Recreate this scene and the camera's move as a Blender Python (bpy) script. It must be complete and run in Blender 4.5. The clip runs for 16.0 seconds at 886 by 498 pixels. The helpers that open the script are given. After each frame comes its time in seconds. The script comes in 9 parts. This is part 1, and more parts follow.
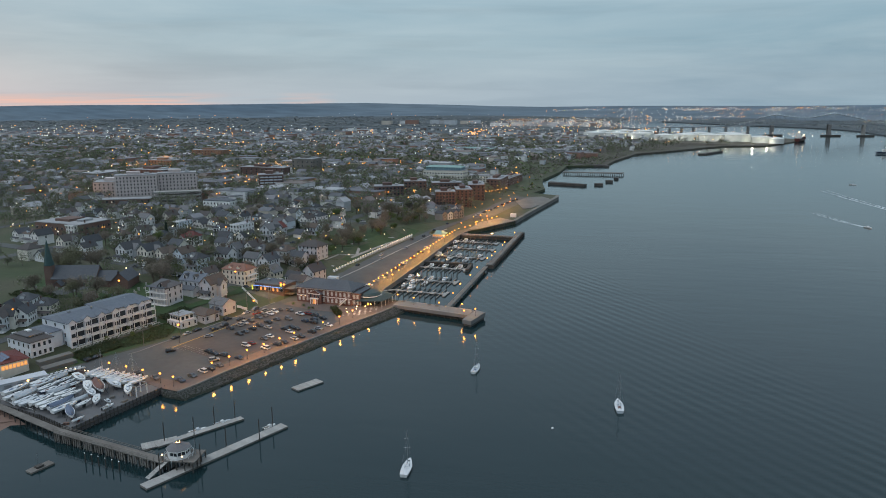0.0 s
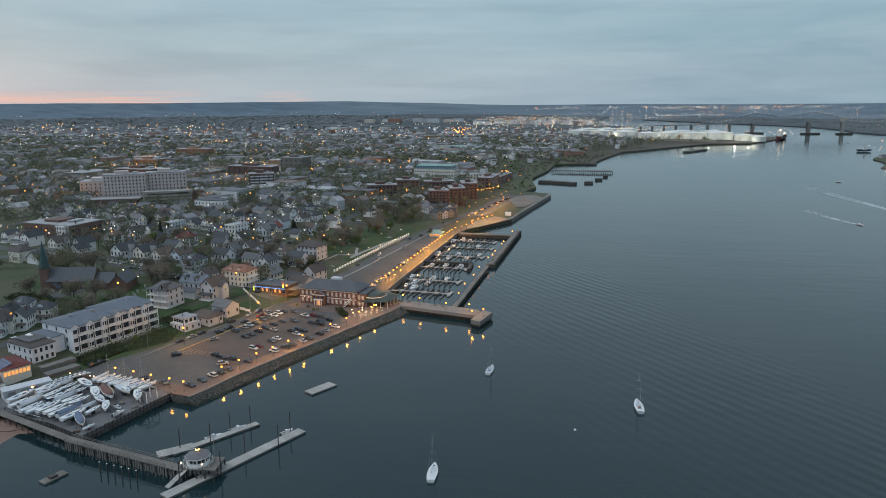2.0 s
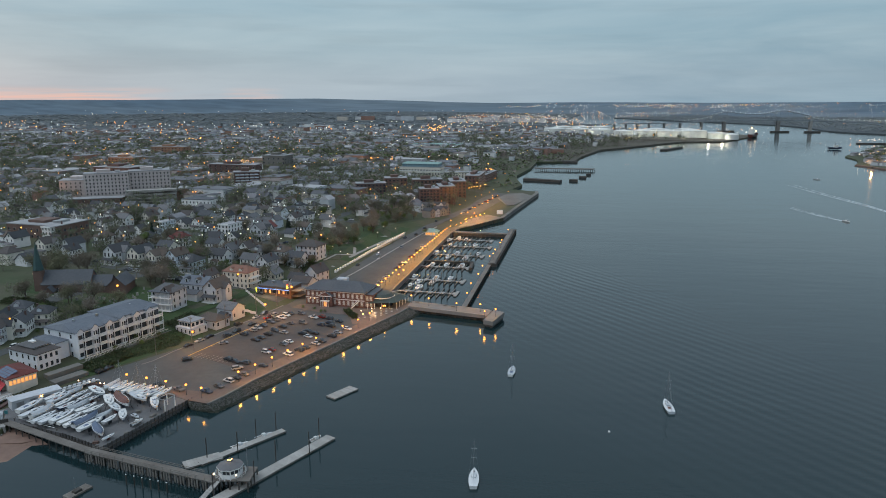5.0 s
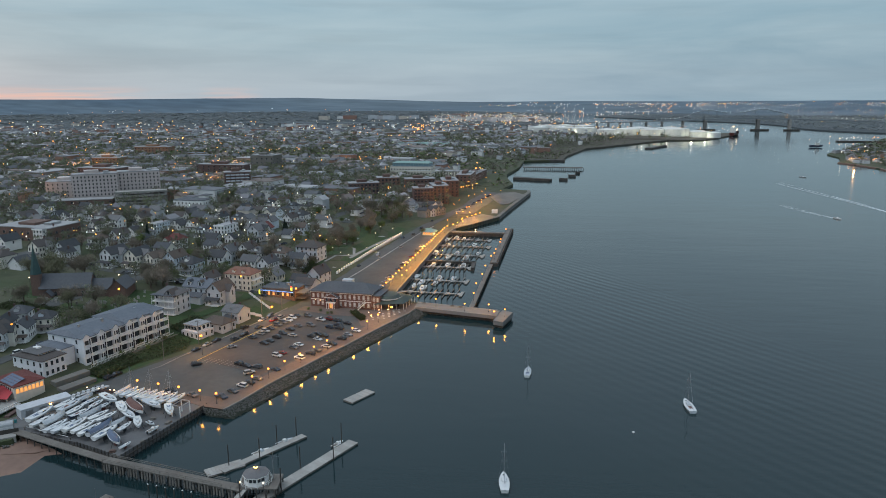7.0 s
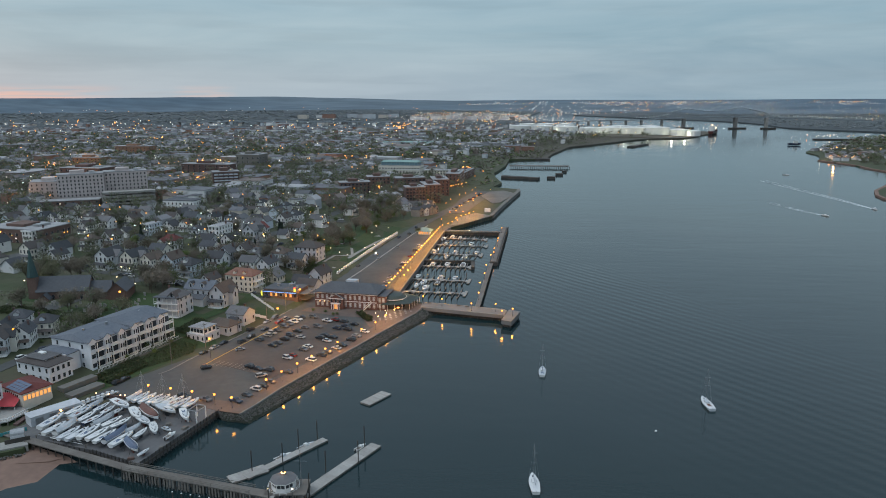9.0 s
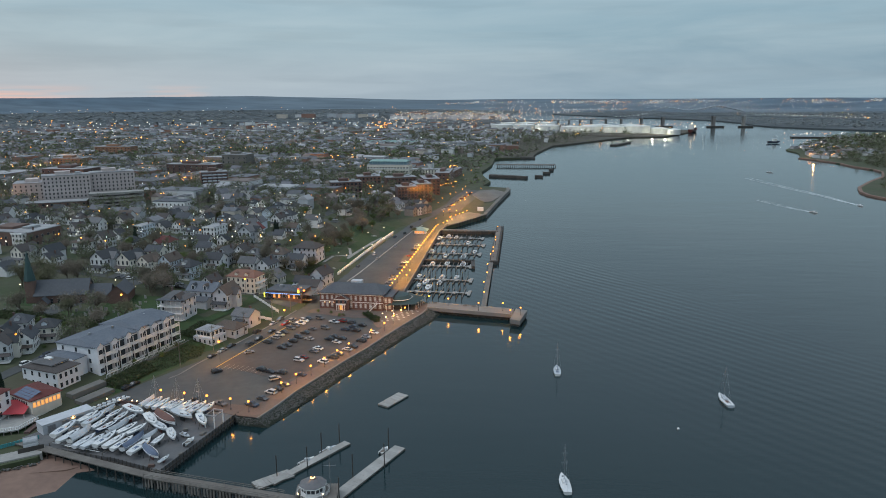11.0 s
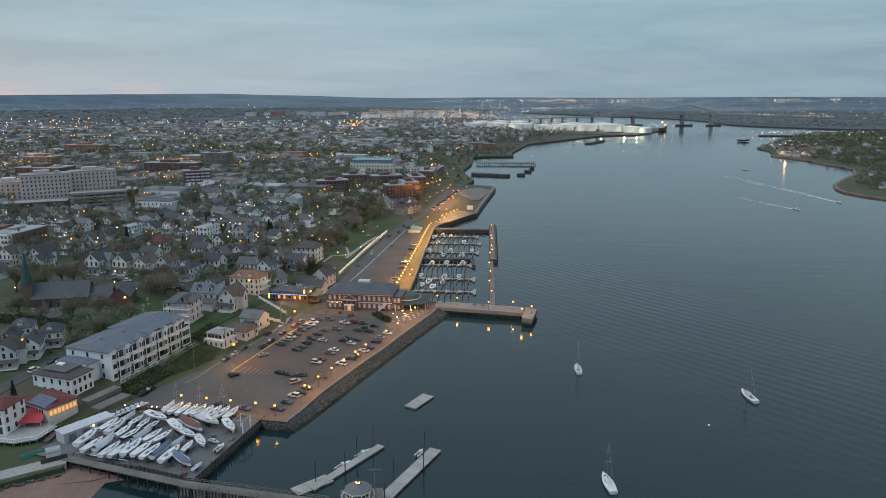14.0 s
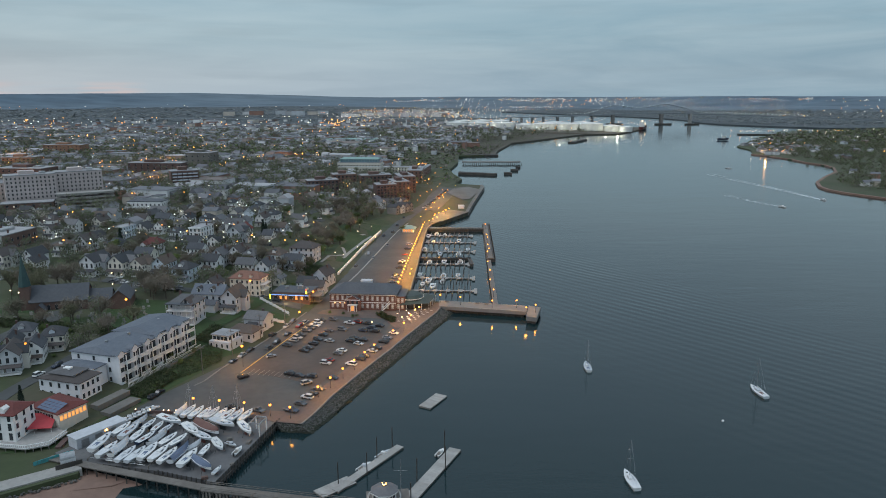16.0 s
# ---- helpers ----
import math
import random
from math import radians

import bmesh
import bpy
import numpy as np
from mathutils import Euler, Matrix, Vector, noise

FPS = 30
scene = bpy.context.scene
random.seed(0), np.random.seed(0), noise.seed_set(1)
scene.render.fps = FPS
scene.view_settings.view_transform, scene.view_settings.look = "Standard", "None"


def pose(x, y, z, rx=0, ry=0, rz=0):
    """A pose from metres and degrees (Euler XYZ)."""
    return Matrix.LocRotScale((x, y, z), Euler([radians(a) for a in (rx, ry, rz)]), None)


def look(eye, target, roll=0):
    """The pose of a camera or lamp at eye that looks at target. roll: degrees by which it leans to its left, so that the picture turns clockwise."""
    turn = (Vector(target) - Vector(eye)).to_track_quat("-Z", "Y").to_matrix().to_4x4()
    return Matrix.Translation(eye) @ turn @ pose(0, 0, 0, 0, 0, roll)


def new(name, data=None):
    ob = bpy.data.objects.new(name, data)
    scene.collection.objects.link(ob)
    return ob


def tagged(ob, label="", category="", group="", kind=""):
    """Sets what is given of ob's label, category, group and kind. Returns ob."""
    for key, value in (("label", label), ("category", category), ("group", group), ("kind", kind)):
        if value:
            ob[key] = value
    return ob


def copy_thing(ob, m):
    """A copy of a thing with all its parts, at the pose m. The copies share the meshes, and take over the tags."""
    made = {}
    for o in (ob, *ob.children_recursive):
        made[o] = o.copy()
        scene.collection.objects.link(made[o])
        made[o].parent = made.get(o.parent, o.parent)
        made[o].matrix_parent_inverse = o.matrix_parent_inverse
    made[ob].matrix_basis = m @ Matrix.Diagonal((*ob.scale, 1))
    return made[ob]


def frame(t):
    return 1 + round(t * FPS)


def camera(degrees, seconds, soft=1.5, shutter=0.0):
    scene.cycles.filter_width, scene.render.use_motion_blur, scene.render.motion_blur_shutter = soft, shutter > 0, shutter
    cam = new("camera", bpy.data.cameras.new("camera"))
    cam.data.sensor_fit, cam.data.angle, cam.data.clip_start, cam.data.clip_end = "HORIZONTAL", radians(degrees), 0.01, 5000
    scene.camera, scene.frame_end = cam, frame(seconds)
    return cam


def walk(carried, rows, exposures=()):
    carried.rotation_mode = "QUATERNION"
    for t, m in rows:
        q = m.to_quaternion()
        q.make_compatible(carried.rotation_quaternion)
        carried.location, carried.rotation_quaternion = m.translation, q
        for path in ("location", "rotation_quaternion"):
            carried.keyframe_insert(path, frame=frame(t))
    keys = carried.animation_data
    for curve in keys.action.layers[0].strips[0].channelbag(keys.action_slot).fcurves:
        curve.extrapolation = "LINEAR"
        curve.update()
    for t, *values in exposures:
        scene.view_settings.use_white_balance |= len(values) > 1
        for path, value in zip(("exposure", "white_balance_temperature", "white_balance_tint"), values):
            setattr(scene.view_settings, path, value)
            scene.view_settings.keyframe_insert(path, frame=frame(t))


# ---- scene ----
cam = camera(64.2, 16.0, soft=0.95)
PATH = [
    (0, (1.676, -0.168, 100.048), (1.317, 1.757, 99.643), -0.4),
    (0.5, (-1.52, 0.202, 100.057), (-1.866, 2.13, 99.651), -0.4),
    (1, (-4.727, 0.537, 100.048), (-5.06, 2.466, 99.641), -0.4),
    (1.5, (-7.857, 0.918, 100.048), (-8.176, 2.85, 99.64), -0.4),
    (2, (-11.031, 1.268, 100.038), (-11.336, 3.202, 99.628), -0.4),
    (2.5, (-14.196, 1.615, 100.022), (-14.487, 3.551, 99.611), -0.4),
    (3, (-17.396, 1.979, 100.011), (-17.673, 3.916, 99.599), -0.4),
    (3.5, (-20.623, 2.358, 99.993), (-20.886, 4.297, 99.58), -0.4),
    (4, (-23.871, 2.755, 99.974), (-24.12, 4.695, 99.56), -0.3),
    (6.5, (-40.016, 4.918, 99.885), (-40.195, 6.866, 99.466), -0.3),
    (7, (-43.261, 5.312, 99.878), (-43.426, 7.26, 99.459), -0.3),
    (7.5, (-46.584, 5.622, 99.868), (-46.732, 7.571, 99.448), -0.3),
    (8, (-49.912, 5.925, 99.857), (-50.045, 7.876, 99.436), -0.3),
    (8.5, (-53.226, 6.279, 99.845), (-53.344, 8.231, 99.423), -0.3),
    (9, (-56.575, 6.65, 99.796), (-56.677, 8.603, 99.373), -0.3),
    (11.5, (-72.877, 8.764, 99.433), (-72.902, 10.718, 99.007), -0.3),
    (12, (-76.099, 9.29, 99.427), (-76.109, 11.243, 99.0), -0.2),
    (12.5, (-79.313, 9.765, 99.391), (-79.307, 11.719, 98.963), -0.3),
    (13, (-82.554, 10.173, 99.342), (-82.532, 12.126, 98.913), -0.2),
    (13.5, (-85.753, 10.565, 99.311), (-85.716, 12.518, 98.882), -0.2),
    (14, (-88.949, 10.928, 99.272), (-88.896, 12.881, 98.842), -0.2),
    (14.5, (-92.114, 11.241, 99.224), (-92.045, 13.193, 98.794), -0.2),
    (15, (-95.061, 11.555, 99.203), (-94.977, 13.507, 98.772), -0.2),
    (15.5, (-97.748, 11.796, 99.178), (-97.649, 13.746, 98.746), -0.2),
    (16, (-100.232, 11.989, 99.154), (-100.118, 13.938, 98.722), -0.2),
]
walk(cam, [(t, look(eye, target, roll)) for t, eye, target, roll in PATH])
# ---- sky and light: overcast dusk ----
world = bpy.data.worlds.new("dusk_sky")
scene.world = world
world.use_nodes = True
wn, wl = world.node_tree.nodes, world.node_tree.links
wn.clear()


def wnode(kind, **values):
    n = wn.new(kind)
    for k, v in values.items():
        n.inputs[k].default_value = v
    return n


def wmath(op, a, b=None, clamp=False):
    n = wn.new("ShaderNodeMath")
    n.operation, n.use_clamp = op, clamp
    for i, v in enumerate((a, b)):
        if v is None:
            continue
        if isinstance(v, (int, float)):
            n.inputs[i].default_value = v
        else:
            wl.new(v, n.inputs[i])
    return n.outputs[0]


def wramp(fac, stops):
    n = wn.new("ShaderNodeValToRGB")
    e = n.color_ramp.elements
    while len(e) < len(stops):
        e.new(0.5)
    for q, (p, c) in zip(e, stops):
        q.position, q.color = p, (*c, 1)
    wl.new(fac, n.inputs[0])
    return n.outputs[0]


def wmix(fac, a, b):
    n = wn.new("ShaderNodeMix")
    n.data_type = "RGBA"
    for sock, v in ((n.inputs[0], fac), (n.inputs[6], a), (n.inputs[7], b)):
        if isinstance(v, float):
            sock.default_value = v
        elif isinstance(v, tuple):
            sock.default_value = (*v, 1)
        else:
            wl.new(v, sock)
    return n.outputs[2]


coord = wn.new("ShaderNodeTexCoord")
sep = wn.new("ShaderNodeSeparateXYZ")
wl.new(coord.outputs["Generated"], sep.inputs[0])
up = sep.outputs[2]
# base gradient over the lower sky and up to the zenith
base = wramp(wmath("MAXIMUM", up, 0.0), [
    (0.0, (0.29, 0.385, 0.46)), (0.035, (0.27, 0.38, 0.46)), (0.075, (0.235, 0.365, 0.45)),
    (0.14, (0.285, 0.41, 0.49)), (0.40, (0.37, 0.48, 0.60)), (1.0, (0.43, 0.55, 0.69))])
# paler to the west (left), bluer to the east
side = wmath("MULTIPLY_ADD", sep.outputs[0], -0.9)
wn[-1].inputs[2].default_value = 0.22
side = wmath("MAXIMUM", wmath("MINIMUM", side, 1.0), 0.0)
low = wmath("SUBTRACT", 1.0, wmath("MULTIPLY", up, 8.0), True)
base = wmix(wmath("MULTIPLY", side, wmath("MULTIPLY", low, 0.55)), base, (0.46, 0.495, 0.51))
# deeper blue low in the east
east = wmath("MULTIPLY_ADD", sep.outputs[0], 2.2)
wn[-1].inputs[2].default_value = 0.15
east = wmath("MAXIMUM", wmath("MINIMUM", east, 1.0), 0.0)
base = wmix(wmath("MULTIPLY", east, wmath("MULTIPLY", low, 0.7)), base, (0.135, 0.245, 0.325))
# long flat cloud bands
stretch = wn.new("ShaderNodeMapping")
stretch.inputs["Scale"].default_value = (2.2, 2.2, 17.0)
wl.new(coord.outputs["Generated"], stretch.inputs[0])
cl = wnode("ShaderNodeTexNoise", Scale=1.6, Detail=7.0, Roughness=0.55, Distortion=0.5)
wl.new(stretch.outputs[0], cl.inputs["Vector"])
bands = wramp(cl.outputs[0], [(0.36, (0, 0, 0)), (0.68, (1, 1, 1))])
base = wmix(wmath("MULTIPLY", bands, 0.34), base, (0.46, 0.56, 0.61))
stretch2 = wn.new("ShaderNodeMapping")
stretch2.inputs["Scale"].default_value = (3.2, 3.2, 42.0)
stretch2.inputs["Location"].default_value = (4.1, 1.7, 0.3)
wl.new(coord.outputs["Generated"], stretch2.inputs[0])
cl2 = wnode("ShaderNodeTexNoise", Scale=1.4, Detail=6.0, Roughness=0.5)
wl.new(stretch2.outputs[0], cl2.inputs["Vector"])
dark = wramp(cl2.outputs[0], [(0.50, (0, 0, 0)), (0.72, (1, 1, 1))])
base = wmix(wmath("MULTIPLY", dark, 0.24), base, (0.19, 0.27, 0.33))
# the last pink of the sunset, low in the west
stretch3 = wn.new("ShaderNodeMapping")
stretch3.inputs["Scale"].default_value = (5.0, 5.0, 120.0)
wl.new(coord.outputs["Generated"], stretch3.inputs[0])
cl3 = wnode("ShaderNodeTexNoise", Scale=1.5, Detail=4.0)
wl.new(stretch3.outputs[0], cl3.inputs["Vector"])
streak = wramp(cl3.outputs[0], [(0.38, (0, 0, 0)), (0.6, (1, 1, 1))])
band = wramp(wmath("MAXIMUM", up, 0.0), [(0.0, (1, 1, 1)), (0.007, (1, 1, 1)), (0.012, (0.45, 0.45, 0.45)), (0.017, (0, 0, 0))])
west = wramp(wmath("MULTIPLY", sep.outputs[0], -1.0), [(0.32, (0, 0, 0)), (0.35, (0.6, 0.6, 0.6)), (0.38, (0.6, 0.6, 0.6)), (0.40, (0.06, 0.06, 0.06)), (0.45, (0.1, 0.1, 0.1)), (0.49, (1, 1, 1))])
base = wmix(wmath("MULTIPLY", wmath("MULTIPLY", streak, band), wmath("MULTIPLY", west, 0.68)), base, (0.74, 0.45, 0.36))
air = wn.new("ShaderNodeTexSky")
air.sky_type, air.sun_disc = "NISHITA", False
air.sun_elevation, air.sun_rotation = radians(1.0), radians(-60)
cool = wn.new("ShaderNodeBackground")
wl.new(base, cool.inputs[0])
cool.inputs[1].default_value = 1.13
sky_bg = wn.new("ShaderNodeBackground")
wl.new(air.outputs[0], sky_bg.inputs[0])
sky_bg.inputs[1].default_value = 0.02
both = wn.new("ShaderNodeAddShader")
wl.new(cool.outputs[0], both.inputs[0])
wl.new(sky_bg.outputs[0], both.inputs[1])
wout = wn.new("ShaderNodeOutputWorld")
wl.new(both.outputs[0], wout.inputs[0])

sun = new("sun", bpy.data.lights.new("sun", "SUN"))
sun.data.energy, sun.data.angle, sun.data.color = 1.2, radians(40), (0.93, 0.96, 1.0)
sun.matrix_basis = look((0, 0, 0), (0.45, 0.25, -0.75))
# ---- materials ----
MATS = {}


def srgb(r, g, b):
    return tuple((v / 255 / 12.92 if v < 11 else ((v / 255 + 0.055) / 1.055) ** 2.4) for v in (r, g, b))


def material(name, color, rough=0.7, metal=0.0, color2=None, scale=1.0, bump=0.0, bump_scale=None, vary=(), spec=0.5, island=False, stain=0.25, detail=4.0):
    """A surface with variation at two scales; vary: further colours picked for each object, or for each island."""
    m = bpy.data.materials.new(name)
    m.use_nodes = True
    n, l = m.node_tree.nodes, m.node_tree.links
    p = n["Principled BSDF"]
    p.inputs["Roughness"].default_value, p.inputs["Metallic"].default_value = rough, metal
    p.inputs["Specular IOR Level"].default_value = spec
    tc = n.new("ShaderNodeTexCoord")
    geo = n.new("ShaderNodeNewGeometry")
    big, fine = n.new("ShaderNodeTexNoise"), n.new("ShaderNodeTexNoise")
    big.inputs["Scale"].default_value, big.inputs["Detail"].default_value = scale * 0.12, detail
    fine.inputs["Scale"].default_value, fine.inputs["Detail"].default_value = scale, detail
    for q in (big, fine):
        l.new(geo.outputs["Position"], q.inputs["Vector"])
    first = n.new("ShaderNodeRGB")
    first.outputs[0].default_value = (*color, 1)
    source = first.outputs[0]
    if vary:
        ramp = n.new("ShaderNodeValToRGB")
        ramp.color_ramp.interpolation = "CONSTANT"
        cols = (color, *vary)
        while len(ramp.color_ramp.elements) < len(cols):
            ramp.color_ramp.elements.new(0.5)
        for i, (e, c) in enumerate(zip(ramp.color_ramp.elements, cols)):
            e.position, e.color = i / len(cols), (*c, 1)
        if island:
            l.new(geo.outputs["Random Per Island"], ramp.inputs[0])
        else:
            l.new(n.new("ShaderNodeObjectInfo").outputs["Random"], ramp.inputs[0])
        source = ramp.outputs[0]
    mix = n.new("ShaderNodeMix")
    mix.data_type = "RGBA"
    if color2 is None:
        mix.blend_type = "MULTIPLY"
        mix.inputs[7].default_value = (0.72, 0.71, 0.70, 1)
    else:
        mix.inputs[7].default_value = (*color2, 1)
    l.new(source, mix.inputs[6])
    r1 = n.new("ShaderNodeMapRange")
    r1.inputs["From Min"].default_value, r1.inputs["From Max"].default_value = 0.35, 0.7
    l.new(big.outputs[0], r1.inputs["Value"])
    r1.inputs["To Max"].default_value = 1.0 if color2 else stain * 2
    l.new(r1.outputs[0], mix.inputs[0])
    mul = n.new("ShaderNodeMix")
    mul.data_type, mul.blend_type = "RGBA", "MULTIPLY"
    mul.inputs[7].default_value = (0.62, 0.62, 0.63, 1)
    r2 = n.new("ShaderNodeMapRange")
    r2.inputs["From Min"].default_value, r2.inputs["From Max"].default_value = 0.35, 0.75
    r2.inputs["To Max"].default_value = max(stain * 2, 0.1)
    l.new(fine.outputs[0], r2.inputs["Value"])
    l.new(r2.outputs[0], mul.inputs[0])
    l.new(mix.outputs[2], mul.inputs[6])
    l.new(mul.outputs[2], p.inputs["Base Color"])
    if bump:
        b = n.new("ShaderNodeBump")
        b.inputs["Strength"].default_value, b.inputs["Distance"].default_value = bump, 0.3
        t = n.new("ShaderNodeTexNoise")
        t.inputs["Scale"].default_value = bump_scale or scale * 3
        l.new(geo.outputs["Position"], t.inputs["Vector"])
        l.new(t.outputs[0], b.inputs["Height"])
        l.new(b.outputs[0], p.inputs["Normal"])
    MATS[name] = m
    return m


def glow(name, color, strength):
    m = bpy.data.materials.new(name)
    m.use_nodes = True
    p = m.node_tree.nodes["Principled BSDF"]
    p.inputs["Base Color"].default_value = (*color, 1)
    p.inputs["Emission Color"].default_value = (*color, 1)
    p.inputs["Emission Strength"].default_value = strength
    MATS[name] = m
    return m


def water_material():
    m = bpy.data.materials.new("water")
    m.use_nodes = True
    n, l = m.node_tree.nodes, m.node_tree.links
    p = n["Principled BSDF"]
    p.inputs["Base Color"].default_value = (0.010, 0.025, 0.028, 1)
    p.inputs["Roughness"].default_value = 0.09
    p.inputs["IOR"].default_value = 1.333
    geo = n.new("ShaderNodeNewGeometry")
    mp = n.new("ShaderNodeMapping")
    mp.inputs["Rotation"].default_value = (0, 0, radians(28))
    mp.inputs["Scale"].default_value = (0.35, 1.0, 1.0)
    l.new(geo.outputs["Position"], mp.inputs[0])
    heights = []
    for scale, weight, det in ((0.9, 0.05, 3.0), (0.16, 0.16, 2.0), (0.03, 0.4, 2.0)):
        t = n.new("ShaderNodeTexNoise")
        t.inputs["Scale"].default_value, t.inputs["Detail"].default_value = scale, det
        l.new(mp.outputs[0], t.inputs["Vector"])
        q = n.new("ShaderNodeMath")
        q.operation = "MULTIPLY"
        q.inputs[1].default_value = weight
        l.new(t.outputs[0], q.inputs[0])
        heights.append(q.outputs[0])
    # wake ripples that run diagonally over the river, in patches
    wv = n.new("ShaderNodeTexWave")
    wv.bands_direction = "X"
    wv.inputs["Scale"].default_value, wv.inputs["Distortion"].default_value = 0.062, 2.2
    wv.inputs["Detail"].default_value, wv.inputs["Detail Scale"].default_value = 1.0, 0.3
    mp2 = n.new("ShaderNodeMapping")
    mp2.inputs["Rotation"].default_value = (0, 0, radians(-38))
    l.new(geo.outputs["Position"], mp2.inputs[0])
    l.new(mp2.outputs[0], wv.inputs["Vector"])
    patch = n.new("ShaderNodeTexNoise")
    patch.inputs["Scale"].default_value = 0.012
    l.new(geo.outputs["Position"], patch.inputs["Vector"])
    xyz = n.new("ShaderNodeSeparateXYZ")
    l.new(geo.outputs["Position"], xyz.inputs[0])
    diag = n.new("ShaderNodeMath")
    diag.operation = "MULTIPLY_ADD"
    diag.inputs[1].default_value = 2.4
    l.new(xyz.outputs[0], diag.inputs[0])
    l.new(xyz.outputs[1], diag.inputs[2])
    reach = []
    for sock, lo, hi, top in ((patch.outputs[0], 0.2, 0.6, 0.16), (diag.outputs[0], 490.0, 420.0, 1.0), (diag.outputs[0], 120.0, 380.0, 1.0)):
        pr = n.new("ShaderNodeMapRange")
        pr.inputs["From Min"].default_value, pr.inputs["From Max"].default_value, pr.inputs["To Max"].default_value = lo, hi, top
        l.new(sock, pr.inputs["Value"])
        reach.append(pr)
    for other in reach[1:]:
        q = n.new("ShaderNodeMath")
        q.operation = "MULTIPLY"
        l.new(reach[0].outputs[0], q.inputs[0])
        l.new(other.outputs[0], q.inputs[1])
        reach[0] = q
    pr = reach[0]
    q = n.new("ShaderNodeMath")
    q.operation = "MULTIPLY"
    l.new(wv.outputs[1], q.inputs[0])
    l.new(pr.outputs[0], q.inputs[1])
    heights.append(q.outputs[0])
    total = heights[0]
    for hgt in heights[1:]:
        q = n.new("ShaderNodeMath")
        q.operation = "ADD"
        l.new(total, q.inputs[0])
        l.new(hgt, q.inputs[1])
        total = q.outputs[0]
    b = n.new("ShaderNodeBump")
    b.inputs["Strength"].default_value, b.inputs["Distance"].default_value = 0.5, 1.0
    l.new(total, b.inputs["Height"])
    l.new(b.outputs[0], p.inputs["Normal"])
    MATS["water"] = m
    return m


water_material()
material("earth", (0.046, 0.064, 0.026), 0.95, color2=(0.078, 0.073, 0.046), scale=0.25, bump=0.3)
material("field", (0.058, 0.07, 0.034), 0.95, color2=(0.085, 0.085, 0.05), scale=0.08, bump=0.3)
material("scrub", (0.072, 0.068, 0.05), 0.95, color2=(0.10, 0.082, 0.062), scale=0.06, bump=0.3)
material("grass", (0.025, 0.056, 0.014), 0.95, color2=(0.045, 0.070, 0.022), scale=0.5, bump=0.4)
material("asphalt", (0.062, 0.066, 0.066), 0.85, color2=(0.09, 0.093, 0.09), scale=0.4, bump=0.1)
material("asphalt_dark", (0.072, 0.058, 0.05), 0.85, color2=(0.098, 0.08, 0.07), scale=0.4, bump=0.1)
material("brick_paving", (0.115, 0.085, 0.072), 0.85, color2=(0.145, 0.11, 0.094), scale=0.9, bump=0.2)
material("quay_paving", (0.085, 0.07, 0.05), 0.85, color2=(0.11, 0.092, 0.066), scale=0.9, bump=0.2)
material("concrete", (0.27, 0.26, 0.24), 0.85, color2=(0.34, 0.33, 0.31), scale=0.7, bump=0.15)
material("concrete_dark", (0.13, 0.125, 0.115), 0.9, color2=(0.19, 0.18, 0.16), scale=0.7, bump=0.25)
material("paint_line", (0.30, 0.28, 0.24), 0.8, scale=1.5)
material("paint_yellow", (0.55, 0.36, 0.08), 0.8, scale=1.5)
material("rock", (0.10, 0.098, 0.09), 0.9, vary=((0.13, 0.127, 0.117), (0.075, 0.075, 0.07), (0.11, 0.102, 0.09)), island=True, scale=2, bump=0.4)
material("weed_rock", (0.03, 0.035, 0.022), 0.8, scale=1, bump=0.5)
material("sand", (0.235, 0.15, 0.115), 0.95, color2=(0.18, 0.115, 0.09), scale=0.5, bump=0.2)
material("timber", (0.14, 0.125, 0.11), 0.85, color2=(0.20, 0.185, 0.165), scale=1.2, bump=0.3)
material("timber_wet", (0.045, 0.04, 0.035), 0.7, color2=(0.08, 0.07, 0.06), scale=1.2, bump=0.3)
material("deck", (0.36, 0.35, 0.33), 0.85, vary=((0.33, 0.32, 0.30), (0.40, 0.39, 0.37)), scale=1.3, bump=0.2)
material("brick", (0.10, 0.06, 0.053), 0.85, color2=(0.132, 0.084, 0.074), scale=1.5, bump=0.2)
material("hall_brick", (0.135, 0.062, 0.05), 0.85, color2=(0.165, 0.085, 0.07), scale=1.5, bump=0.2)
material("brick_tan", (0.27, 0.155, 0.10), 0.85, color2=(0.22, 0.125, 0.085), scale=1.5, bump=0.2)
material("brick_brown", (0.13, 0.08, 0.066), 0.85, color2=(0.165, 0.105, 0.086), scale=1.5, bump=0.2)
material("white_paint", (0.74, 0.74, 0.73), 0.6, scale=0.8, stain=0.1)
material("pale_siding", (0.52, 0.54, 0.57), 0.7, scale=0.8, stain=0.2, bump=0.1)
material("white_siding", (0.68, 0.70, 0.73), 0.7, scale=0.8, stain=0.14, bump=0.1)
material("hospital_wall", (0.50, 0.43, 0.41), 0.8, color2=(0.56, 0.49, 0.47), scale=0.3)
material("gravel", (0.115, 0.115, 0.12), 0.9, color2=(0.15, 0.15, 0.15), scale=0.8, bump=0.2)
material("stucco", (0.22, 0.20, 0.18), 0.85, color2=(0.28, 0.26, 0.24), scale=0.8)
material("blind", (0.36, 0.365, 0.36), 0.4, scale=0.5, stain=0.2)
material("turquoise", (0.06, 0.30, 0.32), 0.7, scale=1.0)
material("cream_paint", (0.66, 0.62, 0.54), 0.7, scale=0.8, stain=0.15)
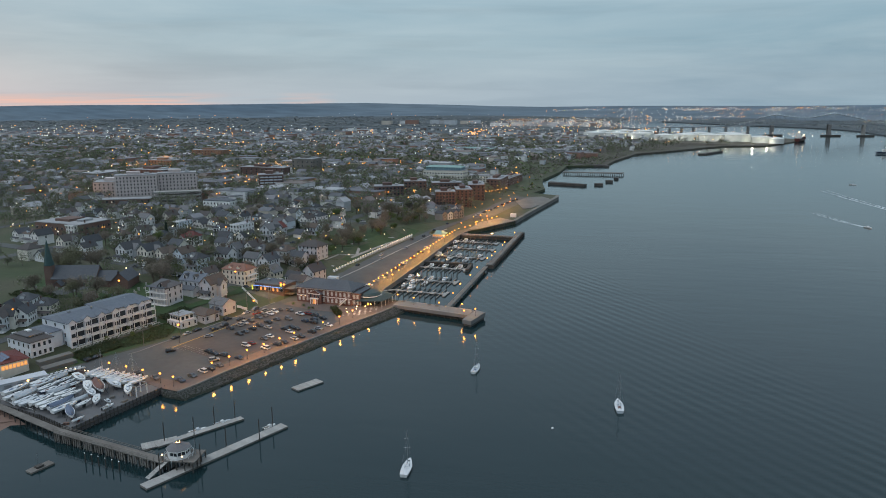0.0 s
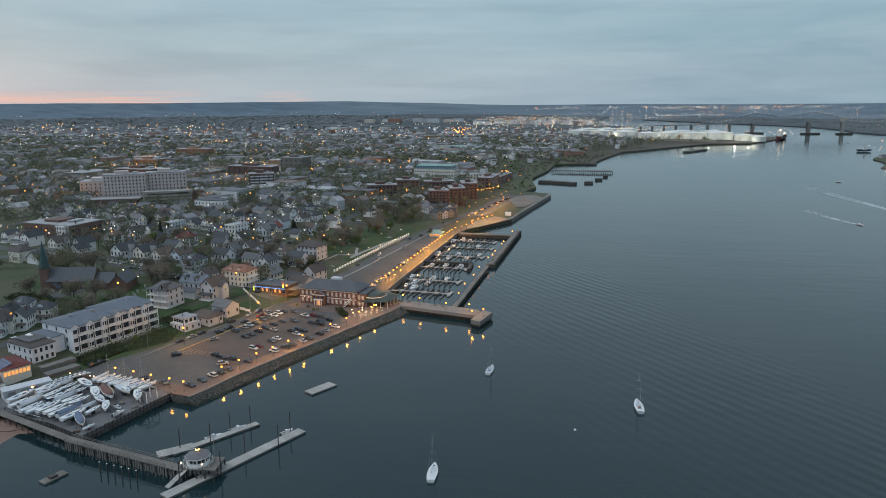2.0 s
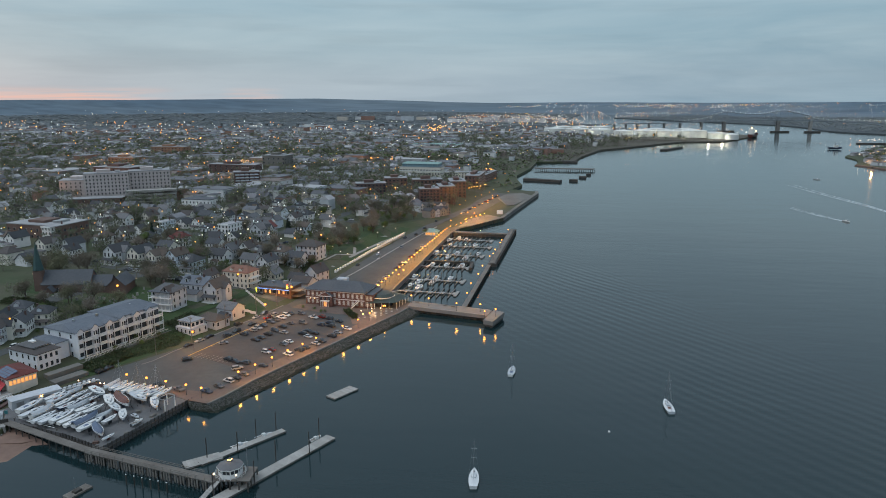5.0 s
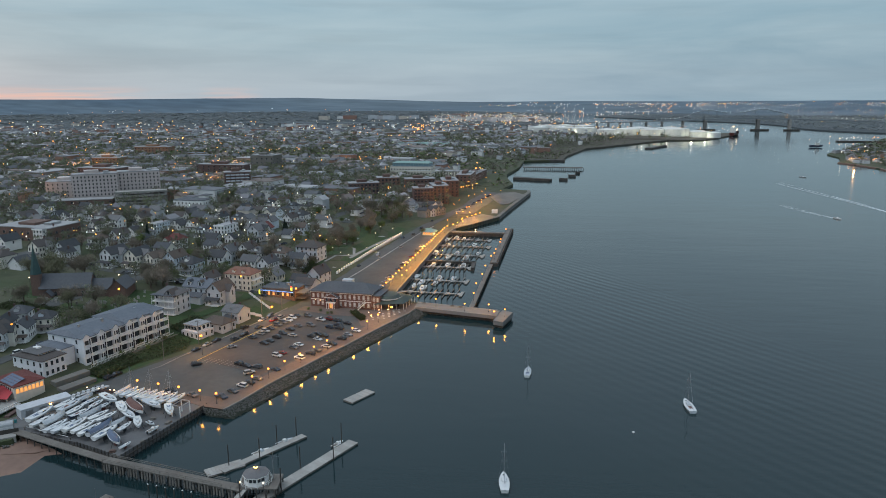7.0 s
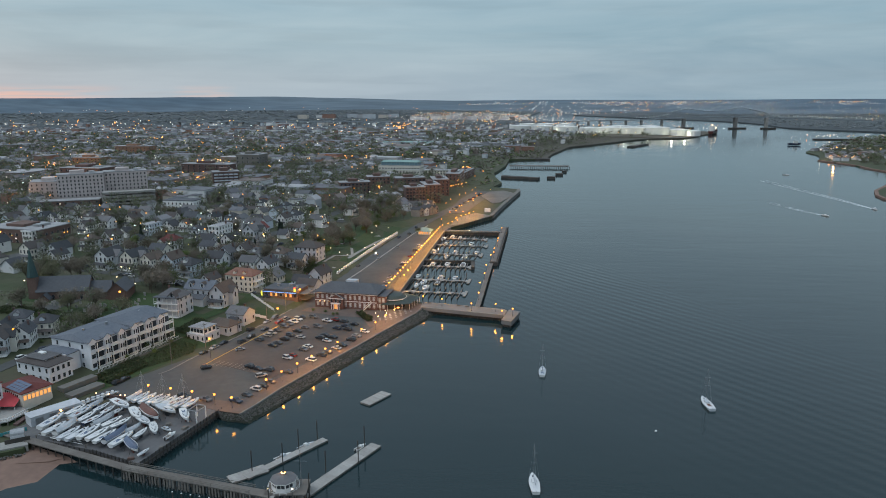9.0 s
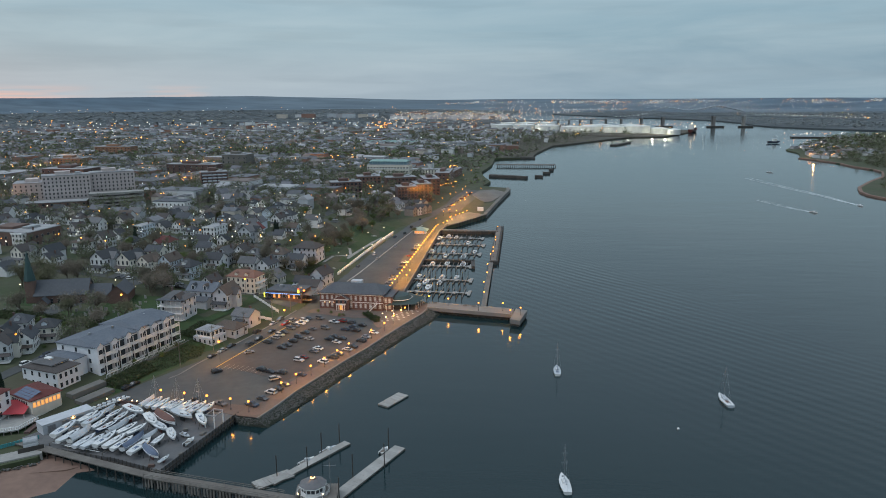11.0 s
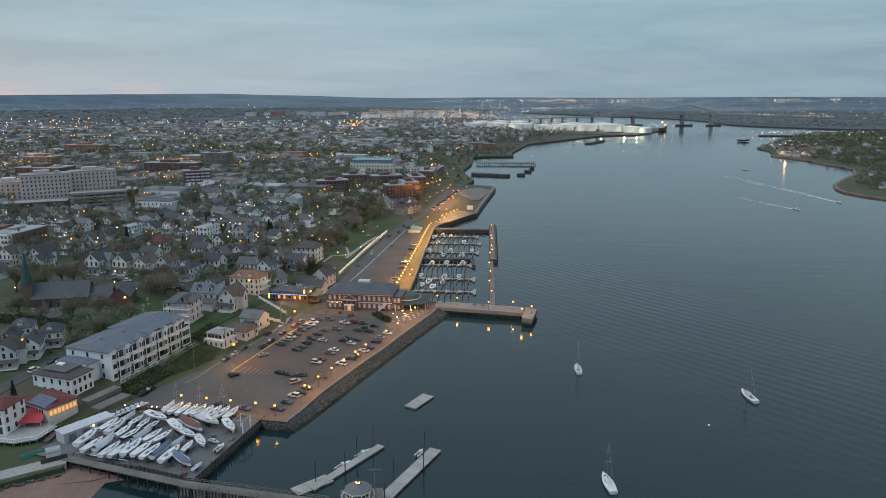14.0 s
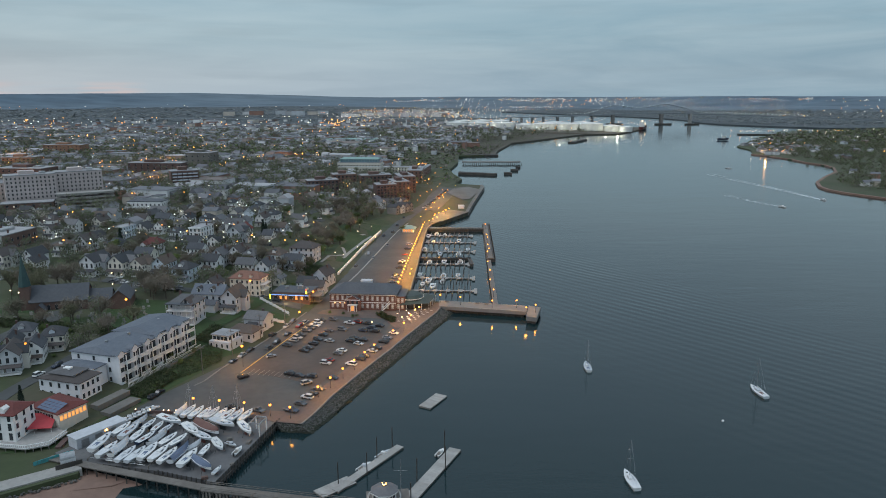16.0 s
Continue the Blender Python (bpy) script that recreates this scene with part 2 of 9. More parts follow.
material("siding", (0.78, 0.78, 0.77), 0.7, vary=((0.66, 0.67, 0.68), (0.72, 0.68, 0.60), (0.56, 0.62, 0.68), (0.80, 0.79, 0.77), (0.50, 0.52, 0.54), (0.74, 0.72, 0.69), (0.80, 0.80, 0.79)), scale=0.6, stain=0.12)
material("shingle", (0.075, 0.08, 0.09), 0.9, vary=((0.12, 0.12, 0.125), (0.05, 0.055, 0.062), (0.115, 0.09, 0.075), (0.16, 0.16, 0.165), (0.085, 0.075, 0.072), (0.06, 0.062, 0.068)), scale=1.3, bump=0.3)
material("shingle_slate", (0.112, 0.13, 0.158), 0.75, color2=(0.135, 0.152, 0.178), scale=1.0, bump=0.25)
material("roof_dark", (0.075, 0.082, 0.095), 0.8, color2=(0.095, 0.10, 0.11), scale=1.0, bump=0.25)
material("shingle_red", (0.15, 0.04, 0.034), 0.85, color2=(0.12, 0.036, 0.032), scale=1.2, bump=0.3)
material("shingle_brown", (0.24, 0.12, 0.085), 0.85, color2=(0.20, 0.10, 0.075), scale=1.2, bump=0.3)
material("flat_roof", (0.34, 0.34, 0.345), 0.85, color2=(0.24, 0.24, 0.245), scale=0.4)
material("glass_dark", (0.035, 0.042, 0.05), 0.12, scale=0.3, stain=0.1, spec=0.8)
material("solar", (0.10, 0.125, 0.19), 0.25, scale=0.5, stain=0.1)
material("copper_green", (0.022, 0.058, 0.06), 0.7, color2=(0.032, 0.075, 0.074), scale=0.6)
material("teal_roof", (0.20, 0.32, 0.30), 0.7, color2=(0.24, 0.36, 0.33), scale=0.6)
material("attic_glass", (0.13, 0.22, 0.28), 0.3, scale=0.5, stain=0.15)
material("awning_blue", (0.05, 0.12, 0.26), 0.7, scale=1.0, stain=0.15)
material("awning_red", (0.50, 0.055, 0.065), 0.7, scale=1.0, stain=0.15)
material("awning_green", (0.03, 0.056, 0.054), 0.6, scale=1.0)
material("hull", (0.66, 0.67, 0.67), 0.3, vary=((0.56, 0.58, 0.6), (0.70, 0.70, 0.68), (0.48, 0.51, 0.54), (0.62, 0.63, 0.62)), scale=1.5, stain=0.08)
material("tarp", (0.52, 0.55, 0.58), 0.6, vary=((0.12, 0.16, 0.24), (0.66, 0.67, 0.68), (0.16, 0.075, 0.06), (0.42, 0.45, 0.48)), scale=1.5, bump=0.3)
material("hull_dark", (0.03, 0.045, 0.09), 0.35, vary=((0.10, 0.025, 0.02), (0.025, 0.03, 0.035)), scale=1.5)
material("metal_grey", (0.42, 0.43, 0.44), 0.4, metal=0.7, scale=2)
material("metal_dark", (0.035, 0.037, 0.04), 0.5, metal=0.3, scale=2)
material("car_paint", (0.055, 0.058, 0.065), 0.25, vary=((0.03, 0.03, 0.033), (0.02, 0.022, 0.026), (0.25, 0.26, 0.28), (0.70, 0.70, 0.69), (0.07, 0.075, 0.08), (0.20, 0.025, 0.02), (0.04, 0.05, 0.075), (0.035, 0.034, 0.03), (0.50, 0.50, 0.50), (0.13, 0.13, 0.135), (0.025, 0.025, 0.028), (0.36, 0.35, 0.33)), scale=2, stain=0.05)
material("rubber", (0.02, 0.02, 0.02), 0.9, scale=3)
material("bark", (0.10, 0.08, 0.062), 0.95, scale=3, bump=0.4)
material("twigs", (0.20, 0.17, 0.13), 0.95, vary=((0.17, 0.15, 0.11), (0.24, 0.20, 0.16), (0.17, 0.165, 0.10)), scale=0.8)
material("leaves", (0.10, 0.14, 0.04), 0.9, vary=((0.075, 0.11, 0.034), (0.125, 0.165, 0.045), (0.12, 0.125, 0.055)), scale=0.8)
material("thicket", (0.045, 0.07, 0.022), 0.9, vary=((0.035, 0.055, 0.02), (0.06, 0.085, 0.03), (0.07, 0.07, 0.035)), island=True, scale=0.8)
material("needles", (0.018, 0.036, 0.022), 0.9, scale=0.8)
material("far_wall", (0.66, 0.67, 0.68), 0.8, vary=((0.42, 0.42, 0.43), (0.74, 0.74, 0.73), (0.30, 0.17, 0.13), (0.58, 0.52, 0.45), (0.52, 0.55, 0.58), (0.25, 0.21, 0.19), (0.70, 0.70, 0.70)), island=True, scale=0.1)
material("far_roof", (0.16, 0.165, 0.18), 0.9, vary=((0.22, 0.22, 0.235), (0.12, 0.125, 0.135), (0.40, 0.40, 0.41), (0.20, 0.165, 0.15), (0.15, 0.15, 0.165)), island=True, scale=0.1)
material("far_tree", (0.19, 0.175, 0.145), 0.95, vary=((0.165, 0.158, 0.125), (0.13, 0.17, 0.07), (0.215, 0.19, 0.165), (0.15, 0.155, 0.115), (0.11, 0.15, 0.055)), island=True, scale=0.3)
material("cape_tree", (0.13, 0.125, 0.095), 0.95, vary=((0.15, 0.14, 0.11), (0.10, 0.14, 0.05), (0.18, 0.16, 0.13), (0.115, 0.15, 0.06)), island=True, scale=0.3)
# Ground colour with the blue-grey of distance haze mixed in.
material("hazy_ground", (0.055, 0.068, 0.075), 0.95, color2=(0.08, 0.094, 0.10), scale=0.02, bump=0.3)
# Distance haze is put into this blue-grey colour.
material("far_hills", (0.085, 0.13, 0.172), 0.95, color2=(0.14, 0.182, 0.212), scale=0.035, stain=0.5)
# Tree colours greyed and blued to stand for haze.
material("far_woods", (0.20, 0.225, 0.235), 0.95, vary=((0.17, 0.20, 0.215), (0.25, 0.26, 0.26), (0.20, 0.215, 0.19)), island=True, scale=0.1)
# Steel paled towards blue, standing for the haze before the bridge.
material("hazy_steel", (0.20, 0.23, 0.25), 0.6, scale=0.2)
material("pier_stone", (0.17, 0.165, 0.155), 0.85, color2=(0.22, 0.21, 0.20), scale=0.2)
material("foam", (0.62, 0.68, 0.70), 0.6, scale=0.5)
material("tank_white", (0.72, 0.72, 0.68), 0.5, scale=0.1)
glow("lamp_amber", (1.0, 0.42, 0.10), 13.0)
glow("bulb_amber", (1.0, 0.36, 0.06), 17.0)
glow("bulb_white", (1.0, 0.76, 0.46), 15.0)
glow("far_amber", (1.0, 0.36, 0.06), 5.5)
glow("far_white", (1.0, 0.86, 0.66), 2.3)
glow("far_cool", (0.86, 0.96, 0.92), 2.2)
glow("lamp_white", (1.0, 0.72, 0.42), 2.6)
glow("lamp_cool", (0.85, 0.95, 0.9), 2.6)
glow("lit_window", (1.0, 0.42, 0.12), 0.75)
glow("globe_lit", (1.0, 0.62, 0.28), 2.2)
glow("sign_red", (1.0, 0.08, 0.03), 2.0)
glow("pier_glow", (1.0, 0.8, 0.52), 1.3)
glow("sign_yellow", (0.85, 0.8, 0.08), 1.6)
glow("strip_blue", (0.2, 0.4, 1.0), 2.0)


def halo_globe(name, color, strength, clear):
    """A see-through globe whose glow stands for the glare round its bulb."""
    m = bpy.data.materials.new(name)
    m.use_nodes = True
    n, l = m.node_tree.nodes, m.node_tree.links
    n.clear()
    e, t, x, o = (n.new("ShaderNode" + k) for k in ("Emission", "BsdfTransparent", "MixShader", "OutputMaterial"))
    e.inputs[0].default_value, e.inputs[1].default_value = (*color, 1), strength
    x.inputs[0].default_value = 1 - clear
    l.new(t.outputs[0], x.inputs[1])
    l.new(e.outputs[0], x.inputs[2])
    l.new(x.outputs[0], o.inputs[0])
    MATS[name] = m


halo_globe("globe_amber", (1.0, 0.33, 0.04), 3.4, 0.4)
halo_globe("globe_white", (1.0, 0.75, 0.45), 0.7, 0.6)
# ---- building helpers ----
def part(name, bm, mat, parent=None, label="", m=None):
    """Links a bmesh as one mesh object; mat: a material's name."""
    me = bpy.data.meshes.new(name)
    bm.to_mesh(me)
    bm.free()
    return mesh_part(name, me, mat, parent, label, m)


def mesh_part(name, me, mat, parent=None, label="", m=None):
    if mat and not me.materials:
        me.materials.append(MATS[mat])
    ob = new(name, me)
    ob.parent = parent
    if m is not None:
        ob.matrix_basis = m
    if label:
        ob["label"] = label
    return ob


def thing(name, m, label, category, group="", kind=""):
    return_ob = new(name)
    return_ob.empty_display_size = 0.5
    return_ob.matrix_basis = m
    return tagged(return_ob, label, category, group, kind)


def box(bm, x0, x1, y0, y1, z0, z1, m=None):
    v = [bm.verts.new((x, y, z)) for z in (z0, z1) for x, y in ((x0, y0), (x1, y0), (x1, y1), (x0, y1))]
    for f in ((3, 2, 1, 0), (4, 5, 6, 7), (0, 1, 5, 4), (1, 2, 6, 5), (2, 3, 7, 6), (3, 0, 4, 7)):
        bm.faces.new([v[i] for i in f])
    if m is not None:
        bmesh.ops.transform(bm, matrix=m, verts=v)
    return bm


def prism(bm, poly, z0, z1, slope=0.0):
    """An upright prism over an outline that runs counterclockwise."""
    a = [bm.verts.new((x, y, z0)) for x, y in poly]
    b = [bm.verts.new((x, y, z1)) for x, y in poly]
    n = len(poly)
    bm.faces.new(a[::-1])
    bm.faces.new(b)
    for i in range(n):
        j = (i + 1) % n
        bm.faces.new((a[i], a[j], b[j], b[i]))
    return bm


def ccw(poly):
    s = sum(poly[i][0] * poly[(i + 1) % len(poly)][1] - poly[(i + 1) % len(poly)][0] * poly[i][1] for i in range(len(poly)))
    return list(poly) if s > 0 else list(poly)[::-1]


def slab(poly, z0, z1):
    return prism(bmesh.new(), ccw(poly), z0, z1)


def bar(bm, a, b, r, n=6, r2=None):
    """A round bar between two points, tapered to r2."""
    a, b = Vector(a), Vector(b)
    q = (b - a).to_track_quat("Z", "Y").to_matrix()
    r2 = r if r2 is None else r2
    lo = [bm.verts.new(a + q @ Vector((r * math.cos(i * math.tau / n), r * math.sin(i * math.tau / n), 0))) for i in range(n)]
    hi = [bm.verts.new(b + q @ Vector((r2 * math.cos(i * math.tau / n), r2 * math.sin(i * math.tau / n), 0))) for i in range(n)]
    for i in range(n):
        j = (i + 1) % n
        bm.faces.new((lo[i], lo[j], hi[j], hi[i]))
    bm.faces.new(lo[::-1])
    bm.faces.new(hi)
    return bm


def ball(bm, c, r, u=8, v=6, squash=1.0):
    bmesh.ops.create_uvsphere(bm, u_segments=u, v_segments=v, radius=r, matrix=Matrix.Translation(c) @ Matrix.Diagonal((1, 1, squash, 1)))
    return bm


def hip_roof(bm, x0, x1, y0, y1, z, h, over=0.4, ridge=0.5):
    """A roof with the ridge along x; ridge 1 gives a gable, less gives hips."""
    x0, x1, y0, y1 = x0 - over, x1 + over, y0 - over, y1 + over
    ym, xm, half = (y0 + y1) / 2, (x0 + x1) / 2, (x1 - x0) / 2 * ridge
    e = [bm.verts.new((x, y, zz)) for zz in (z - 0.25, z) for x, y in ((x0, y0), (x1, y0), (x1, y1), (x0, y1))]
    r = [bm.verts.new((xm - half, ym, z + h)), bm.verts.new((xm + half, ym, z + h))]
    bm.faces.new(e[3::-1])
    for i in range(4):
        j = (i + 1) % 4
        bm.faces.new((e[i], e[j], e[4 + j], e[4 + i]))
    bm.faces.new((e[4], e[5], r[1], r[0]))
    bm.faces.new((e[6], e[7], r[0], r[1]))
    bm.faces.new((e[5], e[6], r[1]))
    bm.faces.new((e[7], e[4], r[0]))
    return bm


SHORE = [(60, -330), (130, -277), (160, -226), (178.8, -195.4), (184.9, -186), (190, -186.5), (196, -187), (206, -168), (210, -150), (213, -140), (217, -131.5), (229, -125.2), (244, -118.4),
         (258, -112.4), (271, -105.7), (284.7, -100.4), (297, -94.8), (315, -86.8), (326, -83.6), (333, -83), (345, -97), (357, -97.4), (394, -94), (460, -88.5), (520, -83), (534, -79),
         (545, -70), (586, -46), (641, -36), (745, -15), (762, -16), (778, -42), (820, -31), (877, -37), (922, -38), (1017, -20), (1125, -10),
         (1141, 50), (1229, 67), (1403, 117), (1480, 181), (1600, 270), (1675, 330), (1690, 420), (1940, 572), (2000, 560), (2100, 425), (2300, 310),
         (2700, 215), (3100, 175), (3700, 205), (4500, 315), (4900, 340)]
LIFT = [(0, 2.35), (57, 2.38), (66, 3.2), (82, 6.0), (100, 7.2), (150, 11.0), (250, 13.0), (420, 14.0), (900, 14.0), (2000, 10.0), (9000, 10.0)]


def lerp(table, v):
    for (a, p), (b, q) in zip(table, table[1:]):
        if v <= b:
            return p + (q - p) * max(0.0, (v - a) / (b - a))
    return table[-1][1]


def ground(x, y):
    """The height of the mainland."""
    w = lerp(SHORE, y) - x
    z = lerp(LIFT, max(w, 0))
    k = min(1, max(0, (y - 372) / 25)) * min(1, max(0, (620 - y) / 120))
    z += k * min(1, max(0, (w - 34) / 16)) * max(0.0, 4.5 - max(0, w - 50) * 0.05)
    far = min(1, max(0, (y - 800) / 500))
    z = z * (1 - far) + (2.4 + (z - 2.4) * 0.55) * far
    r = min(math.hypot(x + 50, y), 4850)
    return z + 16 * max(0, (r - 2500) / 2350) ** 1.6 * min(1, max(0, w / 1100))
# ---- water and land ----
bm = bmesh.new()
box(bm, -1500, 4900, -600, 4900, -3.2, 0.0)
tagged(part("water", bm, "water"), "dark blue-grey river water with fine ripples", "water", kind="structure")


def mainland():
    ys = sorted({round(y, 1) for y, _ in SHORE} | {float(v) for v in range(60, 900, 12)} | {float(v) for v in range(900, 2600, 60)} | {float(v) for v in range(2600, 4860, 150)})
    ws = [0, 4, 10, 18, 26, 34, 38, 42, 46, 50, 56, 64, 74, 86, 100, 115, 130, 150, 175, 200, 230, 265, 300, 350, 420, 500, 620, 760, 900, 1100, 1350, 1700, 2100, 2600, 3200, 3900, 4800]
    verts, faces = [], []
    for y in ys:
        s = lerp(SHORE, y)
        verts.append((s + 0.5, y, -2.5))
        for w in ws:
            verts.append((s - w, y, ground(s - w, y)))
    k = len(ws) + 1
    for i in range(len(ys) - 1):
        for j in range(k - 1):
            a = i * k + j
            faces.append((a, a + k, a + k + 1, a + 1))
    me = bpy.data.meshes.new("ground")
    me.from_pydata(verts, [], faces)
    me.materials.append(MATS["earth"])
    me.materials.append(MATS["hazy_ground"])
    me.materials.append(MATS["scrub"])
    # Far land gets the haze-tinted ground, the middle distance scrub.
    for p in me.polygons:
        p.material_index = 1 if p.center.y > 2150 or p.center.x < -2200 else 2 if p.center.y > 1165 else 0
    return tagged(mesh_part("ground", me, "earth"), "dull green and brown town ground, tinted haze blue far off", "ground", kind="structure")


mainland()


def landmass(poly, top, label, mat="earth"):
    return tagged(part("ground", slab(poly, -2.5, top), mat), label, "ground", kind="structure")


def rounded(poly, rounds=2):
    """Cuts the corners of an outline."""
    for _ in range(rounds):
        out = []
        for (xa, ya), (xb, yb) in zip(poly, poly[1:] + poly[:1]):
            out += [(xa * 0.75 + xb * 0.25, ya * 0.75 + yb * 0.25), (xa * 0.25 + xb * 0.75, ya * 0.25 + yb * 0.75)]
        poly = out
    return poly


CAPE_SHORE = [(420, 600), (352, 642), (337, 681), (334, 705), (339, 728), (356, 762), (399, 816), (440, 862), (468, 912), (475, 945), (470, 985), (476, 1030), (470, 1085), (460, 1118)]
CAPE = rounded(CAPE_SHORE + [(478, 1150), (505, 1215), (508, 1270), (524, 1300), (575, 1368), (645, 1479), (776, 1627), (828, 1663), (1127, 1755), (2600, 1900), (2600, 300), (900, 420)])
CAPE_BACK = [(400, 3760), (470, 3560), (640, 3170), (860, 2780), (900, 2500), (850, 2200), (900, 2080), (1006, 1930), (1084, 1850), (2700, 2050), (3400, 3300), (1500, 4300), (900, 4250), (600, 3980)]
CAPE_BACK = rounded(CAPE_BACK)


def inside(poly, x, y):
    hit = False
    for (xa, ya), (xb, yb) in zip(poly, poly[1:] + poly[:1]):
        if (ya > y) != (yb > y) and x < (xb - xa) * (y - ya) / (yb - ya) + xa:
            hit = not hit
    return hit


landmass(CAPE, 1.5, "wooded low shore across the river")
landmass(CAPE_BACK, 3.0, "dark wooded land beyond the bridge, tinted with haze blue", "hazy_ground")


HILL = [(3700, -1), (4000, 4), (4400, 14), (4600, 26), (4740, 58), (4820, 84), (4880, 101)]
FAR_BANK = [(3700, -3), (4540, -3), (4570, 3), (4640, 20), (4720, 46), (4800, 74), (4880, 101)]


def hill(a, r):
    """The height of the far land at a bearing in degrees and a distance."""
    east = min(1, max(0, (a + 16) / 14))
    wave = 1 + (0.06 * noise.noise((a * 0.09, 0.3, 0.0)) + 0.02 * noise.noise((a * 0.4, 2.3, 0.0))) * min(1, max(0, (r - 4200) / 500))
    river = min(1, max(0, (a - 2.5) / 1.5)) * min(1, max(0, (17 - a) / 3))
    return (lerp(HILL, r) * (1 - river) + lerp(FAR_BANK, r) * river) * wave * (1 - 0.30 * east)


def far_rise():
    """The land that closes the horizon behind the river, in haze-tinted blue."""
    verts, faces = [], []
    angles = [v * 0.5 for v in range(-128, 132)]
    radii = sorted({r for r, _ in HILL + FAR_BANK})
    for a in angles:
        for r in radii:
            verts.append((-50 + r * math.sin(radians(a)), r * math.cos(radians(a)), hill(a, r)))
    n = len(radii)
    for i in range(len(angles) - 1):
        for j in range(n - 1):
            v = i * n + j
            faces.append((v, v + n, v + n + 1, v + 1))
    me = bpy.data.meshes.new("far_hills")
    me.from_pydata(verts, [], faces)
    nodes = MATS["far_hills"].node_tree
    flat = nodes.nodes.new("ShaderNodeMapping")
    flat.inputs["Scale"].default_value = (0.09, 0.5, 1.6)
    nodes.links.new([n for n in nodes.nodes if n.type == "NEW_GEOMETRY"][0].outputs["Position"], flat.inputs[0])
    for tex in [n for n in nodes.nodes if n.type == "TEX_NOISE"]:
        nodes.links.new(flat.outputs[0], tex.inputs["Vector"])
    tagged(mesh_part("far_hills", me, "far_hills"), "low hills along the horizon in a painted haze blue", "hills", kind="structure")


far_rise()
LOT = [(-131.8, 209.4), (-143, 213.5), (-176, 216), (-185, 222), (-181, 232), (-166, 258), (-150, 290), (-138, 320), (-134, 343), (-108, 343), (-98, 345), (-83.6, 330), (-86.6, 315.5), (-94.7, 297.3), (-100.4, 284.7), (-105.6, 271), (-112.3, 257.6), (-118.3, 244), (-124.7, 229), (-128.8, 216.5)]
YARD = [(-149, 178), (-139, 212.8), (-176, 215.6), (-187, 211), (-197, 196), (-188, 191), (-165, 184.5)]
tagged(part("yard_floor", slab(YARD, -2.5, 2.5), "gravel"), "dark gravelly boatyard ground behind a timber bulkhead", "pavement", kind="structure")
tagged(part("car_park_floor", slab(LOT, -2.5, 2.56), "asphalt"), "grey asphalt car park with faded markings", "pavement", kind="structure")
# ---- buildings ----
def window_mesh(w, h, lit=False, frame_w=0.12):
    """A framed pane in the x-z plane that faces -y, centred on its foot."""
    bm = bmesh.new()
    box(bm, -w / 2, w / 2, -0.09, 0.02, 0, h)
    bm.faces.ensure_lookup_table()
    face = bm.faces[2]
    bmesh.ops.inset_individual(bm, faces=[face], thickness=frame_w, depth=0)
    bmesh.ops.translate(bm, verts=face.verts[:], vec=(0, 0.06, 0))
    face.material_index = 1
    me = bpy.data.meshes.new("window")
    bm.to_mesh(me)
    bm.free()
    me.materials.append(MATS["white_paint"])
    me.materials.append(MATS["lit_window" if lit else "glass_dark"])
    return me


def sash_mesh(w, h):
    """A white sash window with broad frames and a meeting rail, for brick fronts."""
    me = window_mesh(w, h, frame_w=0.2)
    me.materials[1] = MATS["blind"]
    bm = bmesh.new()
    bm.from_mesh(me)
    box(bm, -w / 2 + 0.1, w / 2 - 0.1, -0.085, -0.035, h / 2 - 0.09, h / 2 + 0.09)
    box(bm, -0.06, 0.06, -0.08, -0.035, 0.1, h - 0.1)
    bm.to_mesh(me)
    bm.free()
    return me


WIN = window_mesh(1.0, 1.6)
SASH = sash_mesh(1.15, 2.1)
WIN_LIT = window_mesh(1.0, 1.6, True)
WIN_WIDE = window_mesh(1.7, 1.6)
WIN_TALL = window_mesh(1.1, 2.2)
DARK_PANE = window_mesh(4.0, 2.5)
SIDES = {"front": 0, "right": 90, "back": 180, "left": 270}


def put_windows(parent, me, w, d, side, xs, zs):
    """Windows on one wall of a block of width w and depth d, centred on its base."""
    turn = Matrix.Rotation(radians(SIDES[side]), 4, "Z")
    half = d / 2 if side in ("front", "back") else w / 2
    for z in zs:
        for x in xs:
            mesh_part("window", me, None, parent, m=turn @ pose(x, -half - 0.003, z))


def spread(width, n, margin=1.3):
    return [(-width / 2 + margin) + (width - 2 * margin) * i / max(n - 1, 1) for i in range(n)] if n > 1 else [0.0]


